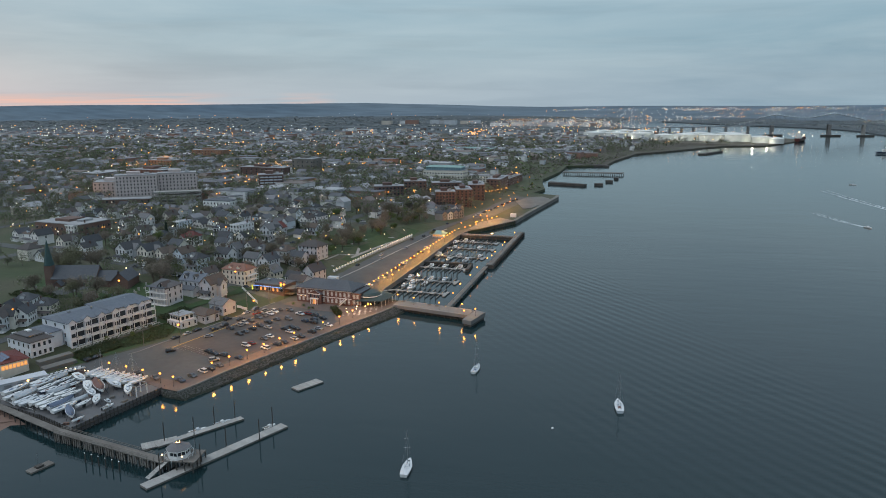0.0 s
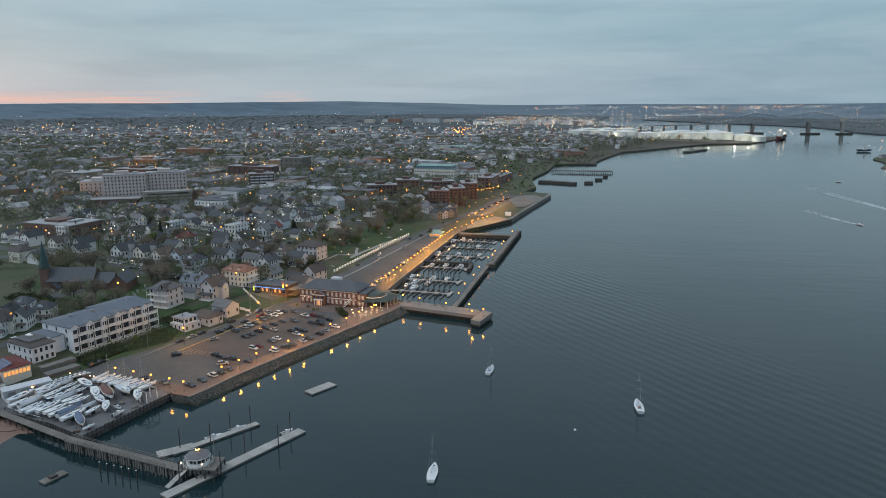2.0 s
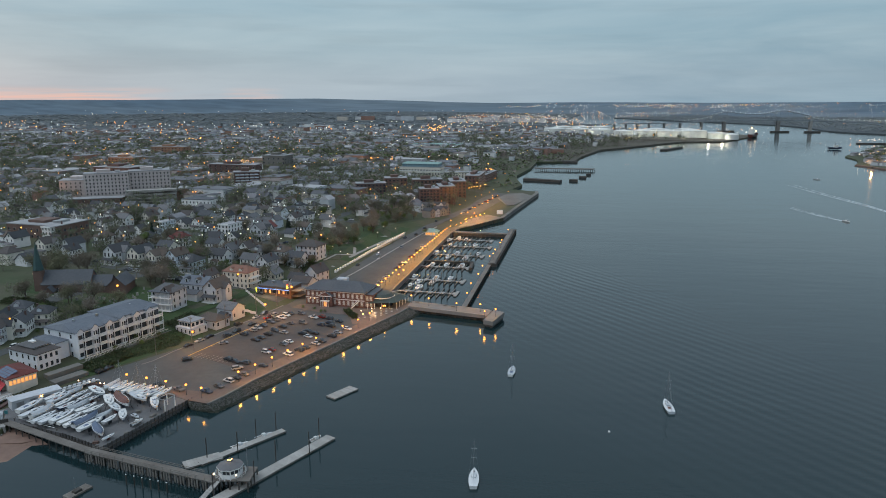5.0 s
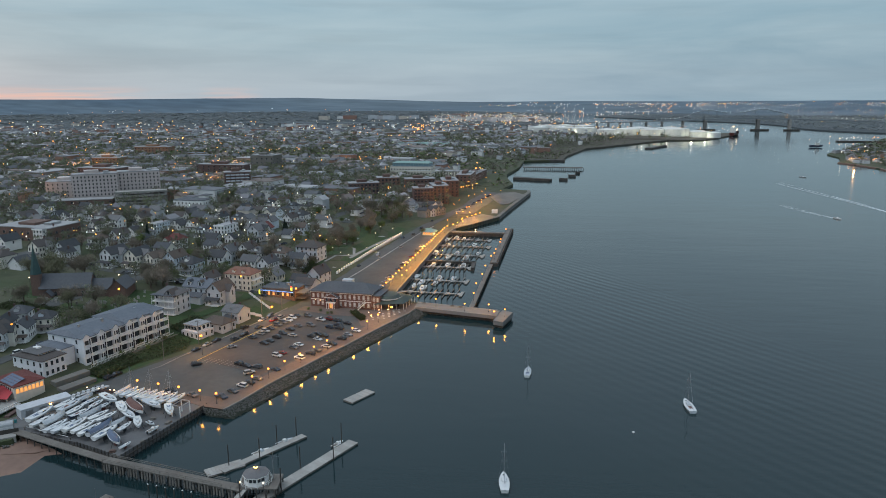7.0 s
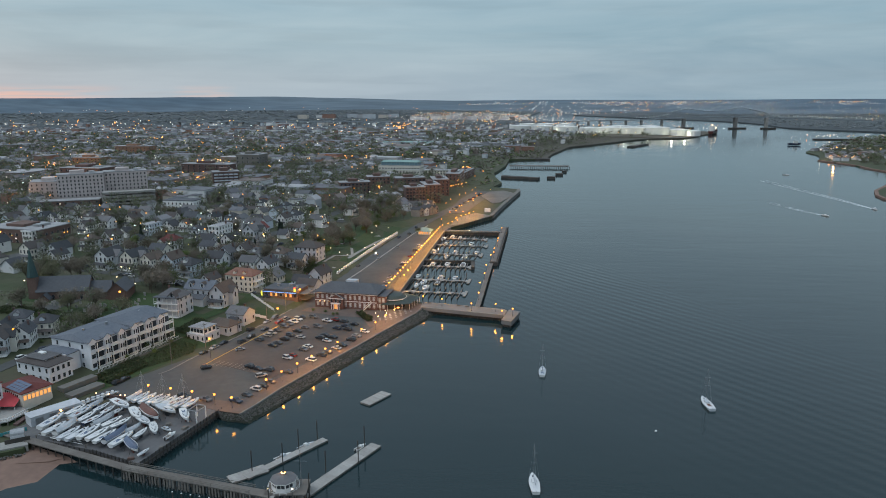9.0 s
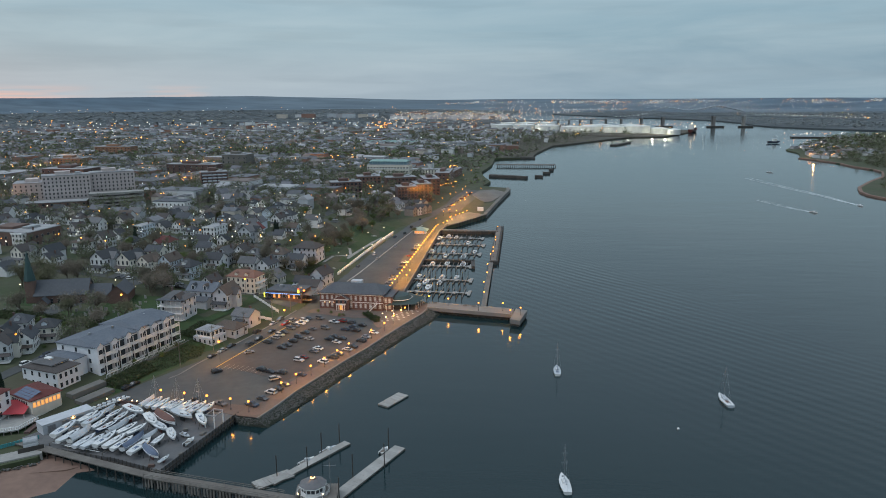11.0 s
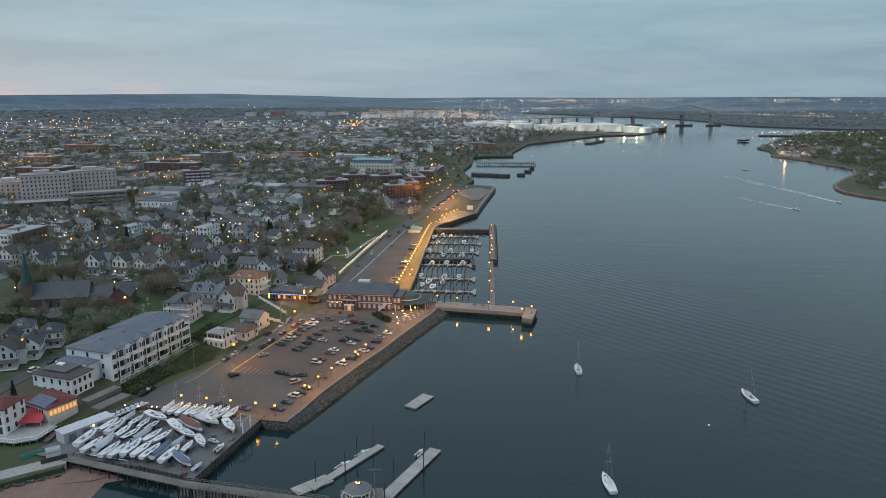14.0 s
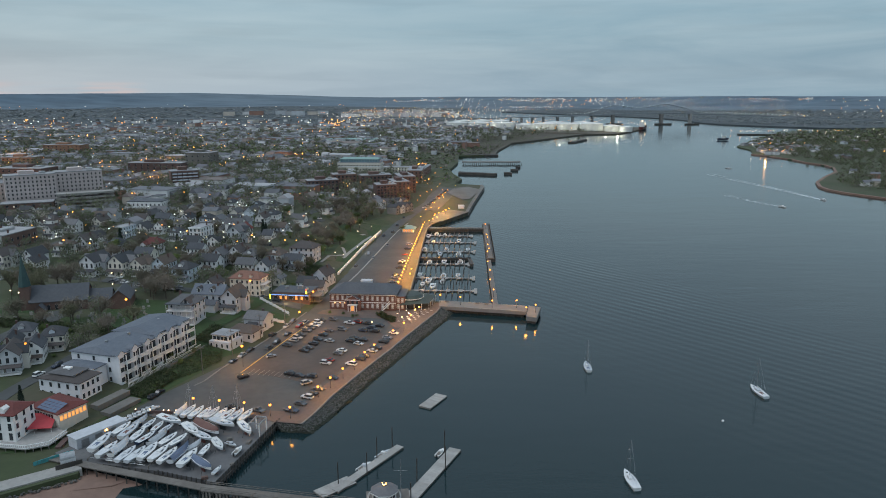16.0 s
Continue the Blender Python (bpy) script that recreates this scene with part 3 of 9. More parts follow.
def porch(parent, w, d, depth=2.0, h=2.9, mat="white_paint", roof="shingle"):
    bm = bmesh.new()
    box(bm, -w / 2, w / 2, -d / 2 - depth, -d / 2 - 0.02, 0, 0.5)
    box(bm, -w / 2, w / 2, -d / 2 - depth - 0.02, -d / 2 - depth + 0.06, 1.3, 1.4)
    for x in spread(w, 4, 0.15):
        bar(bm, (x, -d / 2 - depth + 0.15, 0.5), (x, -d / 2 - depth + 0.15, h), 0.11)
    part("porch", bm, mat, parent)
    bm = bmesh.new()
    v = [bm.verts.new(p) for p in ((-w / 2 - 0.3, -d / 2 - depth - 0.3, h), (w / 2 + 0.3, -d / 2 - depth - 0.3, h), (w / 2 + 0.3, -d / 2 - 0.02, h + 0.75), (-w / 2 - 0.3, -d / 2 - 0.02, h + 0.75),
                                   (-w / 2 - 0.3, -d / 2 - depth - 0.3, h - 0.15), (w / 2 + 0.3, -d / 2 - depth - 0.3, h - 0.15), (w / 2 + 0.3, -d / 2 - 0.02, h - 0.15), (-w / 2 - 0.3, -d / 2 - 0.02, h - 0.15))]
    for f in ((0, 1, 2, 3), (7, 6, 5, 4), (0, 4, 5, 1), (1, 5, 6, 2), (3, 7, 4, 0), (2, 6, 7, 3)):
        bm.faces.new([v[i] for i in f])
    part("porch_roof", bm, roof, parent)


def gable_walls(bm, w, d, h, rise, along="y", down=3.0):
    """A block with gables; the ridge runs along y or x. It reaches below the ground where the land falls."""
    box(bm, -w / 2, w / 2, -d / 2, d / 2, -down, h)
    if rise:
        if along == "y":
            pts = [((-w / 2, y, h), (w / 2, y, h), (0, y, h + rise)) for y in (-d / 2, d / 2)]
        else:
            pts = [((x, d / 2, h), (x, -d / 2, h), (x, 0, h + rise)) for x in (-w / 2, w / 2)]
        a = [bm.verts.new(p) for p in pts[0]]
        b = [bm.verts.new(p) for p in pts[1]]
        bm.faces.new(a)
        bm.faces.new(b[::-1])
        for i in range(3):
            j = (i + 1) % 3
            bm.faces.new((a[j], a[i], b[i], b[j]))
    return bm


def gable_roof(bm, w, d, h, rise, along="y", over=0.45, thick=0.22):
    if along == "x":
        w, d = d, w
    slope = rise / (w / 2)
    xo, zo = w / 2 + over, h - over * slope
    prof = [(-xo, zo), (0, h + rise), (xo, zo), (xo, zo + thick), (0, h + rise + thick), (-xo, zo + thick)]
    a = [bm.verts.new((x, -d / 2 - over, z)) for x, z in prof]
    b = [bm.verts.new((x, d / 2 + over, z)) for x, z in prof]
    for f in ((0, 1, 4, 5), (1, 2, 3, 4)):
        bm.faces.new([a[i] for i in f])
        bm.faces.new([b[i] for i in f[::-1]])
    for i in range(6):
        j = (i + 1) % 6
        bm.faces.new((a[j], a[i], b[i], b[j]))
    if along == "x":
        bmesh.ops.rotate(bm, verts=a + b, cent=(0, 0, 0), matrix=Matrix.Rotation(radians(90), 3, "Z"))
    return bm


def chimney(parent, x, y, z, h=1.6):
    bm = box(bmesh.new(), x - 0.4, x + 0.4, y - 0.3, y + 0.3, z - 2, z + h)
    box(bm, x - 0.5, x + 0.5, y - 0.4, y + 0.4, z + h, z + h + 0.15)
    part("chimney", bm, "brick", parent)


def door(parent, x, w, d, h=2.1):
    bm = box(bmesh.new(), x - 0.5, x + 0.5, -d / 2 - 0.07, -d / 2 + 0.02, 0.5, 0.5 + h)
    part("door", bm, "timber", parent)


def house_gable(m, lite=False, wall="siding", roof="shingle", w=7.2, d=11.0, h=6.4, rise=3.3):
    ob = thing("house", m, "two-storey clapboard house with a front gable and a porch", "house", "houses of the town")
    part("wall", gable_walls(bmesh.new(), w, d, h, rise), wall, ob)
    part("roof", gable_roof(bmesh.new(), w, d, h, rise), roof, ob)
    porch(ob, w - 0.4, d)
    put_windows(ob, WIN, w, d, "front", spread(w, 2, 1.7), (4.0,))
    put_windows(ob, WIN, w, d, "front", (0,), (6.9,))
    put_windows(ob, WIN, w, d, "right", spread(d, 1 if lite else 4, 2.4), (4.0,) if lite else (1.2, 4.0))
    if not lite:
        door(ob, -1.2, w, d)
        put_windows(ob, WIN, w, d, "front", (1.6,), (1.0,))
    if not lite:
        chimney(ob, 1.6, 1.5, h + 2.2)
    return ob


def house_side(m, lite=False, wall="siding", roof="shingle", w=10.5, d=8.0, h=6.0, rise=3.0):
    ob = thing("house", m, "two-storey clapboard house under a side-gabled shingle roof", "house", "houses of the town")
    part("wall", gable_walls(bmesh.new(), w, d, h, rise, "x"), wall, ob)
    part("roof", gable_roof(bmesh.new(), w, d, h, rise, "x"), roof, ob)
    put_windows(ob, WIN, w, d, "front", spread(w, 2 if lite else 4), (3.8,))
    put_windows(ob, WIN, w, d, "right", spread(d, 2, 2), (3.8,))
    if not lite:
        put_windows(ob, WIN_WIDE, w, d, "front", (-3, 3), (1.0,))
        put_windows(ob, WIN, w, d, "right", spread(d, 2, 2), (1.0, ))
        door(ob, 0, w, d)
        porch(ob, 4.0, d, 1.6)
    chimney(ob, 3.0, 0.5, h + 2.4)
    return ob


def house_hip(m, lite=False, wall="siding", roof="shingle", w=9.2, d=10.0, h=6.6, rise=3.2):
    ob = thing("house", m, "square two-storey house with a hipped roof and a dormer", "house", "houses of the town")
    part("wall", box(bmesh.new(), -w / 2, w / 2, -d / 2, d / 2, -3, h), wall, ob)
    part("roof", hip_roof(bmesh.new(), -w / 2, w / 2, -d / 2, d / 2, h, rise, 0.5, 0.25), roof, ob)
    dm = bmesh.new()
    gable_walls(dm, 2.2, 2.6, 1.3, 0.8, "y", 1.0)
    dormer = part("dormer", dm, wall, ob, m=pose(0, -d / 2 + 2.2, h + 0.6))
    part("dormer_roof", gable_roof(bmesh.new(), 2.2, 2.6, 1.3, 0.8, "y", 0.2, 0.12), roof, dormer)
    porch(ob, w - 0.6, d, 2.2)
    put_windows(ob, WIN, w, d, "front", spread(w, 2 if lite else 3), (4.1,))
    put_windows(ob, WIN, w, d, "right", spread(d, 1 if lite else 3), (4.1,) if lite else (1.2, 4.1))
    if not lite:
        put_windows(ob, WIN, w, d, "front", (-2.8, 2.8), (1.0,))
        door(ob, 0, w, d)
    if not lite:
        chimney(ob, -2.5, 1.0, h + 1.8)
    return ob


def house_cross(m, lite=False, wall="siding", roof="shingle", w=8.0, d=13.0, h=7.4, rise=3.4):
    ob = thing("house", m, "tall Victorian house with crossing gables and a bay", "house", "houses of the town")
    part("wall", gable_walls(bmesh.new(), w, d, h, rise), wall, ob)
    part("roof", gable_roof(bmesh.new(), w, d, h, rise), roof, ob)
    wing = part("wing", gable_walls(bmesh.new(), w + 4.4, 5.0, h - 0.6, 2.9, "x"), wall, ob, m=pose(0, 1.2, 0))
    part("wing_roof", gable_roof(bmesh.new(), w + 4.4, 5.0, h - 0.6, 2.9, "x"), roof, wing)
    porch(ob, w + 1.0, d, 2.2, 3.1)
    put_windows(ob, WIN_TALL, w, d, "front", spread(w, 2 if lite else 3), (4.4,))
    put_windows(ob, WIN, w, d, "front", (0,), (7.6,))
    put_windows(ob, WIN, w + 4.4, 5.0, "right", (0.4, 2.2), (4.4,) if lite else (1.2, 4.4))
    if not lite:
        put_windows(ob, WIN, w, d, "right", (-4.8, -2.6), (1.2, 4.4))
        put_windows(ob, WIN_TALL, w, d, "front", (1.6,), (0.9,))
        door(ob, -1.4, w, d)
    if not lite:
        chimney(ob, -1.8, 3.5, h + 2.6)
    return ob


def house_flat(m, lite=False, wall="siding", roof="flat_roof", w=8.0, d=15.0, h=8.8):
    ob = thing("house", m, "three-storey flat-roofed town house with a cornice", "house", "houses of the town")
    part("wall", box(bmesh.new(), -w / 2, w / 2, -d / 2, d / 2, -3, h), wall, ob)
    bm = box(bmesh.new(), -w / 2 - 0.2, w / 2 + 0.2, -d / 2 - 0.2, d / 2 + 0.2, h, h + 0.2)
    part("roof", bm, roof, ob)
    bm = box(bmesh.new(), -w / 2 - 0.3, w / 2 + 0.3, -d / 2 - 0.55, -d / 2 - 0.21, h - 0.5, h + 0.45)
    part("cornice", bm, "white_paint", ob)
    put_windows(ob, WIN, w, d, "front", spread(w, 3), (6.6,) if lite else (4.0, 6.6))
    put_windows(ob, WIN, w, d, "right", spread(d, 2 if lite else 5), (6.6,) if lite else (1.3, 4.0, 6.6))
    if not lite:
        put_windows(ob, WIN_WIDE, w, d, "front", (1.6,), (1.0,))
        door(ob, -1.8, w, d)
    chimney(ob, 2.0, 3.0, h + 0.6)
    return ob


def house_cape(m, lite=False, wall="siding", roof="shingle", w=9.0, d=8.0, h=3.4, rise=3.6):
    ob = thing("house", m, "small one-and-a-half-storey house with a steep roof", "house", "houses of the town")
    part("wall", gable_walls(bmesh.new(), w, d, h, rise), wall, ob)
    part("roof", gable_roof(bmesh.new(), w, d, h, rise), roof, ob)
    put_windows(ob, WIN, w, d, "front", spread(w, 3), (1.2,))
    put_windows(ob, WIN, w, d, "front", spread(w, 2, 3.2), (3.9,))
    put_windows(ob, WIN, w, d, "right", spread(d, 3), (1.2,))
    door(ob, -1.6, w, d)
    return ob


KINDS = [house_gable, house_side, house_hip, house_cross, house_flat, house_cape]
TEMPLATES = {}
FOOT = []


def place_house(kind, x, y, turn=-15, grow=1.0, lite=False, group=""):
    """Houses of one kind share their meshes: the first is built, the others are copies."""
    m = pose(x, y, ground(x, y) - 0.1, 0, 0, turn)
    FOOT.append((x, y, 7.5 * grow))
    if (kind, lite) not in TEMPLATES:
        TEMPLATES[kind, lite] = KINDS[kind](m, lite)
        return TEMPLATES[kind, lite]
    ob = copy_thing(TEMPLATES[kind, lite], m)
    ob.scale = (grow, grow, grow)
    return ob


HILL_STREET = [(-254, 366, 3), (-241, 367, 3), (-232, 368, 3), (-222, 371, 0), (-209, 362, 2), (-189, 338, 0), (-198, 391, 0), (-201, 380, 1), (-182, 392, 2), (-190, 396, 0)]
UPPER_STREET = [(-287, 407, 2), (-281, 420, 0), (-270, 432, 2), (-260, 410, 2), (-305, 380, 3), (-285, 370, 0), (-225, 452, 4), (-215, 406, 1), (-208, 423, 3), (-222, 421, 1), (-239, 449, 2), (-238, 391, 1)]
BLUFF = [(-182, 378, 1), (-172, 377, 0), (-166, 367, 5), (-169, 394, 2), (-159, 390, 1), (-148, 357, 1)]
LOWER = [(-233, 246, 3), (-229.5, 254.5, 0), (-228, 265.5, 2), (-238.5, 257, 0), (-240, 268, 2), (-244, 245, 0)]
BACK_STREET = [(-330, 444, 2), (-328, 420, 4), (-273, 456, 4), (-298, 482, 0), (-312, 472, 1), (-316, 455, 0), (-261, 495, 1), (-246, 496, 0), (-233, 498, 2), (-333, 501, 2), (-216, 501, 1), (-197, 503, 0), (-192, 515, 2), (-255, 470, 0), (-242, 474, 1), (-180, 470, 1), (-176, 484, 5)]
for row in (HILL_STREET, UPPER_STREET, BLUFF, LOWER, BACK_STREET):
    for i, (x, y, kind) in enumerate(row):
        place_house(kind, x, y, -15 if row is not LOWER else 15, 0.84 if row is LOWER else 0.92 + 0.08 * math.sin(i * 2.3))
tagged(TEMPLATES[5, False], "white house with a glowing red porch sign on the bluff")

# the three-storey brown-roofed inn with white walls
def inn():
    ob = thing("inn", pose(-173.5, 342.5, 5.6, 0, 0, -14), "cream three-storey inn with a brown hipped roof", "inn")
    w, d, h = 17, 11, 9.6
    FOOT.append((-173, 343, 11))
    part("wall", box(bmesh.new(), -w / 2, w / 2, -d / 2, d / 2, -3, h), "cream_paint", ob)
    part("roof", hip_roof(bmesh.new(), -w / 2, w / 2, -d / 2, d / 2, h, 3.0, 0.5, 0.55), "shingle_brown", ob)
    for x in (-3, 3.2):
        dm = part("dormer", gable_walls(bmesh.new(), 1.8, 2.4, 1.1, 0.7, "y", 1), "cream_paint", ob, m=pose(x, -d / 2 + 1.8, h + 0.5))
        part("dormer_roof", gable_roof(bmesh.new(), 1.8, 2.4, 1.1, 0.7, "y", 0.2, 0.1), "shingle_brown", dm)
    put_windows(ob, WIN, w, d, "front", spread(w, 6), (1.2, 4.1, 7.0))
    put_windows(ob, WIN, w, d, "right", spread(d, 3), (1.2, 4.1, 7.0))
    for z in (3.3, 6.3):
        bm = box(bmesh.new(), w / 2 + 0.003, w / 2 + 2.2, -d / 2 + 1, d / 2 - 1, z - 0.2, z)
        box(bm, w / 2 + 2.1, w / 2 + 2.2, -d / 2 + 1, d / 2 - 1, z + 0.9, z + 1.0)
        for y in spread(d - 2, 5, 0.1):
            bar(bm, (w / 2 + 2.1, y, z - 3.2), (w / 2 + 2.1, y, z + 1), 0.08)
        part("balcony", bm, "white_paint", ob)
    chimney(ob, 2, 1, h + 2)
    ob.scale = (0.88, 0.88, 0.9)


inn()


def red_mansion():
    ob = thing("mansion", pose(-241, 413, ground(-241, 413), 0, 0, -12), "white mansion with a red hipped roof on a lawn", "house")
    w, d, h = 11.5, 9, 7.0
    FOOT.append((-238, 412, 10))
    part("wall", box(bmesh.new(), -w / 2, w / 2, -d / 2, d / 2, -3, h), "white_paint", ob)
    part("roof", hip_roof(bmesh.new(), -w / 2, w / 2, -d / 2, d / 2, h, 3.6, 0.6, 0.4), "shingle_red", ob)
    part("wing", gable_walls(bmesh.new(), 4.4, 4, h - 0.2, 2.0, "y"), "white_paint", ob, m=pose(-2.9, -d / 2 - 1.8, 0))
    part("wing_roof", gable_roof(bmesh.new(), 4.4, 4, h - 0.2, 2.0), "shingle_red", ob, m=pose(-2.9, -d / 2 - 1.8, 0))
    put_windows(ob, WIN_TALL, w, d, "front", (1.2, 4.2), (1.0, 4.2))
    put_windows(ob, WIN_TALL, w, d + 7.7, "front", (-4, -1.8), (1.0, 4.2))
    put_windows(ob, WIN_TALL, w, d, "right", spread(d, 3), (1.0, 4.2))
    chimney(ob, 3, 0, h + 2.6)
    chimney(ob, -4, 1, h + 2.6)
    ob.scale = (0.86, 0.86, 0.86)


red_mansion()
place_house(3, -201, 446, -15, 1.05)


def plain_house(x, y, turn, w, d, h, rise, roof, label, along="y", wall="pale_siding", stories=2, ridge=None, z=None):
    z = ground(x, y) - 0.1 if z is None else z
    ob = thing("house", pose(x, y, z, 0, 0, turn), label, "house")
    FOOT.append((x, y, max(w, d) * 0.65))
    if ridge is None:
        part("wall", gable_walls(bmesh.new(), w, d, h, rise, along), wall, ob)
        part("roof", gable_roof(bmesh.new(), w, d, h, rise, along), roof, ob)
    else:
        part("wall", box(bmesh.new(), -w / 2, w / 2, -d / 2, d / 2, -3, h), wall, ob)
        part("roof", hip_roof(bmesh.new(), -w / 2, w / 2, -d / 2, d / 2, h, rise, 0.5, ridge), roof, ob)
    zs = [1.1 + 2.9 * i for i in range(stories)]
    put_windows(ob, WIN, w, d, "front", spread(w, max(2, int(w / 2.8))), zs)
    put_windows(ob, WIN, w, d, "right", spread(d, max(2, int(d / 3.2))), zs)
    return ob


# on the bluff over the car park and behind the brick hall
b = plain_house(-155, 404, -15, 14, 11, 8.6, 3.2, "shingle", "large white three-storey house with a grey hipped roof", stories=3, ridge=0.35)
chimney(b, 2, 1, 10.4)
porch(b, 12, 11, 2.2)
b = plain_house(-141, 368, -20, 7.5, 11, 6.2, 3.6, "shingle", "white house with a steep front gable")
chimney(b, 1, 2, 8.6)
b = plain_house(-200.5, 453, -15, 9, 12, 7.0, 3.6, "shingle_red", "white house with a red gabled roof")
b = plain_house(-190, 299, -10, 11, 10, 8.6, 3.0, "shingle", "tall white Victorian house with stacked verandas", stories=3, ridge=0.3)
for z in (0.4, 3.3, 6.2):
    bm = box(bmesh.new(), -5.4, 5.4, -7.4, -5.02, z - 0.2, z)
    box(bm, -5.4, 5.4, -7.4, -7.32, z + 0.85, z + 0.95)
    for x in spread(10.8, 6, 0.1):
        bar(bm, (x, -7.3, z - 0.2), (x, -7.3, z + 2.7), 0.08)
    part("balcony", bm, "white_paint", b)
part("porch_roof", prism(bmesh.new(), [(-5.7, -7.7), (5.7, -7.7), (5.7, -5.03), (-5.7, -5.03)], 8.9, 9.15), "roof_dark", b)
wing = part("wing", gable_walls(bmesh.new(), 5.0, 5.4, 8.6, 2.6, "y", 3), "pale_siding", b, m=pose(2.6, -3.2, 0))
part("wing_roof", gable_roof(bmesh.new(), 5.0, 5.4, 8.6, 2.6, "y", 0.5, 0.2), "shingle", wing)
mesh_part("window", WIN_TALL, None, wing, m=pose(0, -2.706, 8.7))
chimney(b, -3, 1, 10.6)
b = plain_house(-185, 319, -12, 14, 9, 6.6, 3.2, "shingle_slate", "long pale house with a slate-coloured gabled roof", "x", wall="siding")
part("lean_to", gable_walls(bmesh.new(), 12, 5, 3.4, 1.4, "x", 3), "pale_siding", b, m=pose(-0.4, -7.02, 0))
part("lean_to_roof", gable_roof(bmesh.new(), 12, 5, 3.4, 1.4, "x", 0.4, 0.2), "roof_dark", b, m=pose(-0.4, -7.02, 0))
chimney(b, 3.5, -0.5, 8.6, 2.2)
for x in (-4, 2):
    dm = part("dormer", gable_walls(bmesh.new(), 1.9, 2.6, 1.2, 0.8, "y", 0.8), "pale_siding", b, m=pose(x, -2.6, 7.6))
    part("dormer_roof", gable_roof(bmesh.new(), 1.9, 2.6, 1.2, 0.8, "y", 0.2, 0.12), "shingle", dm)
    mesh_part("window", WIN, None, dm, m=pose(0, -1.304, -0.4))
b2 = plain_house(-174.5, 316, -12, 7, 12, 7.0, 3.4, "shingle", "white gabled wing of a large house")
porch(b2, 6.6, 12, 2.2, 3.0)
mesh_part("window", WIN, None, b2, m=pose(0, -6.004, 7.4))
tw = part("side_wing", gable_walls(bmesh.new(), 8.5, 4.6, 6.2, 2.4, "x", 3), "pale_siding", b2, m=pose(1.4, 0.8, 0))
part("side_wing_roof", gable_roof(bmesh.new(), 8.5, 4.6, 6.2, 2.4, "x", 0.4, 0.18), "shingle", tw)
mesh_part("window", WIN_TALL, None, tw, m=Matrix.Translation((4.254, 0, 3.6)) @ Matrix.Rotation(radians(90), 4, "Z"))
tagged(part("garden_terrace", slab([(-174, 303.5), (-166, 300.5), (-163, 309.5), (-171, 312.5)], 1.5, 4.9), "concrete_dark"), "stone-walled garden terrace beside the house", "terrace", kind="structure")
b = plain_house(-161, 299, -20, 9, 8, 4.6, 2.4, "shingle", "low white house beside the street", "x", stories=1)
porch(b, 4.0, 8, 1.8, 2.7)
chimney(b, 2, 0.6, 6.4)
b = plain_house(-164, 287, -22, 11, 8, 3.6, 2.2, "shingle", "low house with a dark hipped roof by the street", stories=1, ridge=0.5)


def garden_fence(a, b):
    """White board fence with posts between two points."""
    L = math.hypot(b[0] - a[0], b[1] - a[1])
    z = min(ground(*a), ground(*b)) - 0.1
    ob = thing("fence", pose(a[0], a[1], z, 0, 0, math.degrees(math.atan2(b[1] - a[1], b[0] - a[0]))), "white board garden fence beside the street", "fence", "garden fences")
    n = int(L / 2.4)
    rise = (ground(*b) - ground(*a)) / L
    for i in range(n + 1):
        x = i * L / n
        zz = max(0, ground(*a) + rise * x - z)
        part("post", box(bmesh.new(), x - 0.08, x + 0.08, -0.08, 0.08, 0, zz + 1.5), "white_paint", ob)
        if i < n:
            part("panel", box(bmesh.new(), x + 0.09, x + L / n - 0.09, -0.03, 0.03, zz + 0.1, zz + 1.35), "white_paint", ob)


garden_fence((-166.5, 330.5), (-151, 315))
garden_fence((-157.4, 306.2), (-151.4, 304.2))


def seafront_flats():
    """Small two-storey building with a roof deck beside the car park."""
    ob = thing("apartment_house", pose(-169.5, 277.5, 2.9, 0, 0, -22), "small white flat-roofed house with an upper sun room", "house")
    FOOT.append((-169, 278, 8))
    part("wall", box(bmesh.new(), -5.5, 5.5, -5, 5, -2, 3.4), "pale_siding", ob)
    part("upper_wall", box(bmesh.new(), -4.2, 4.2, -4, 4, 3.4, 6.0), "white_paint", ob)
    part("roof", box(bmesh.new(), -4.7, 4.7, -4.5, 4.5, 6.0, 6.3), "flat_roof", ob)
    put_windows(ob, WIN, 11, 10, "front", spread(11, 4), (1.0,))
    put_windows(ob, WIN, 11, 10, "right", spread(10, 3), (1.0,))
    put_windows(ob, WIN_WIDE, 8.4, 8, "front", spread(8.4, 4), (4.0,))
    put_windows(ob, WIN_WIDE, 8.4, 8, "right", spread(8, 3), (4.0,))
    ob.scale = (0.86, 0.86, 0.92)


seafront_flats()


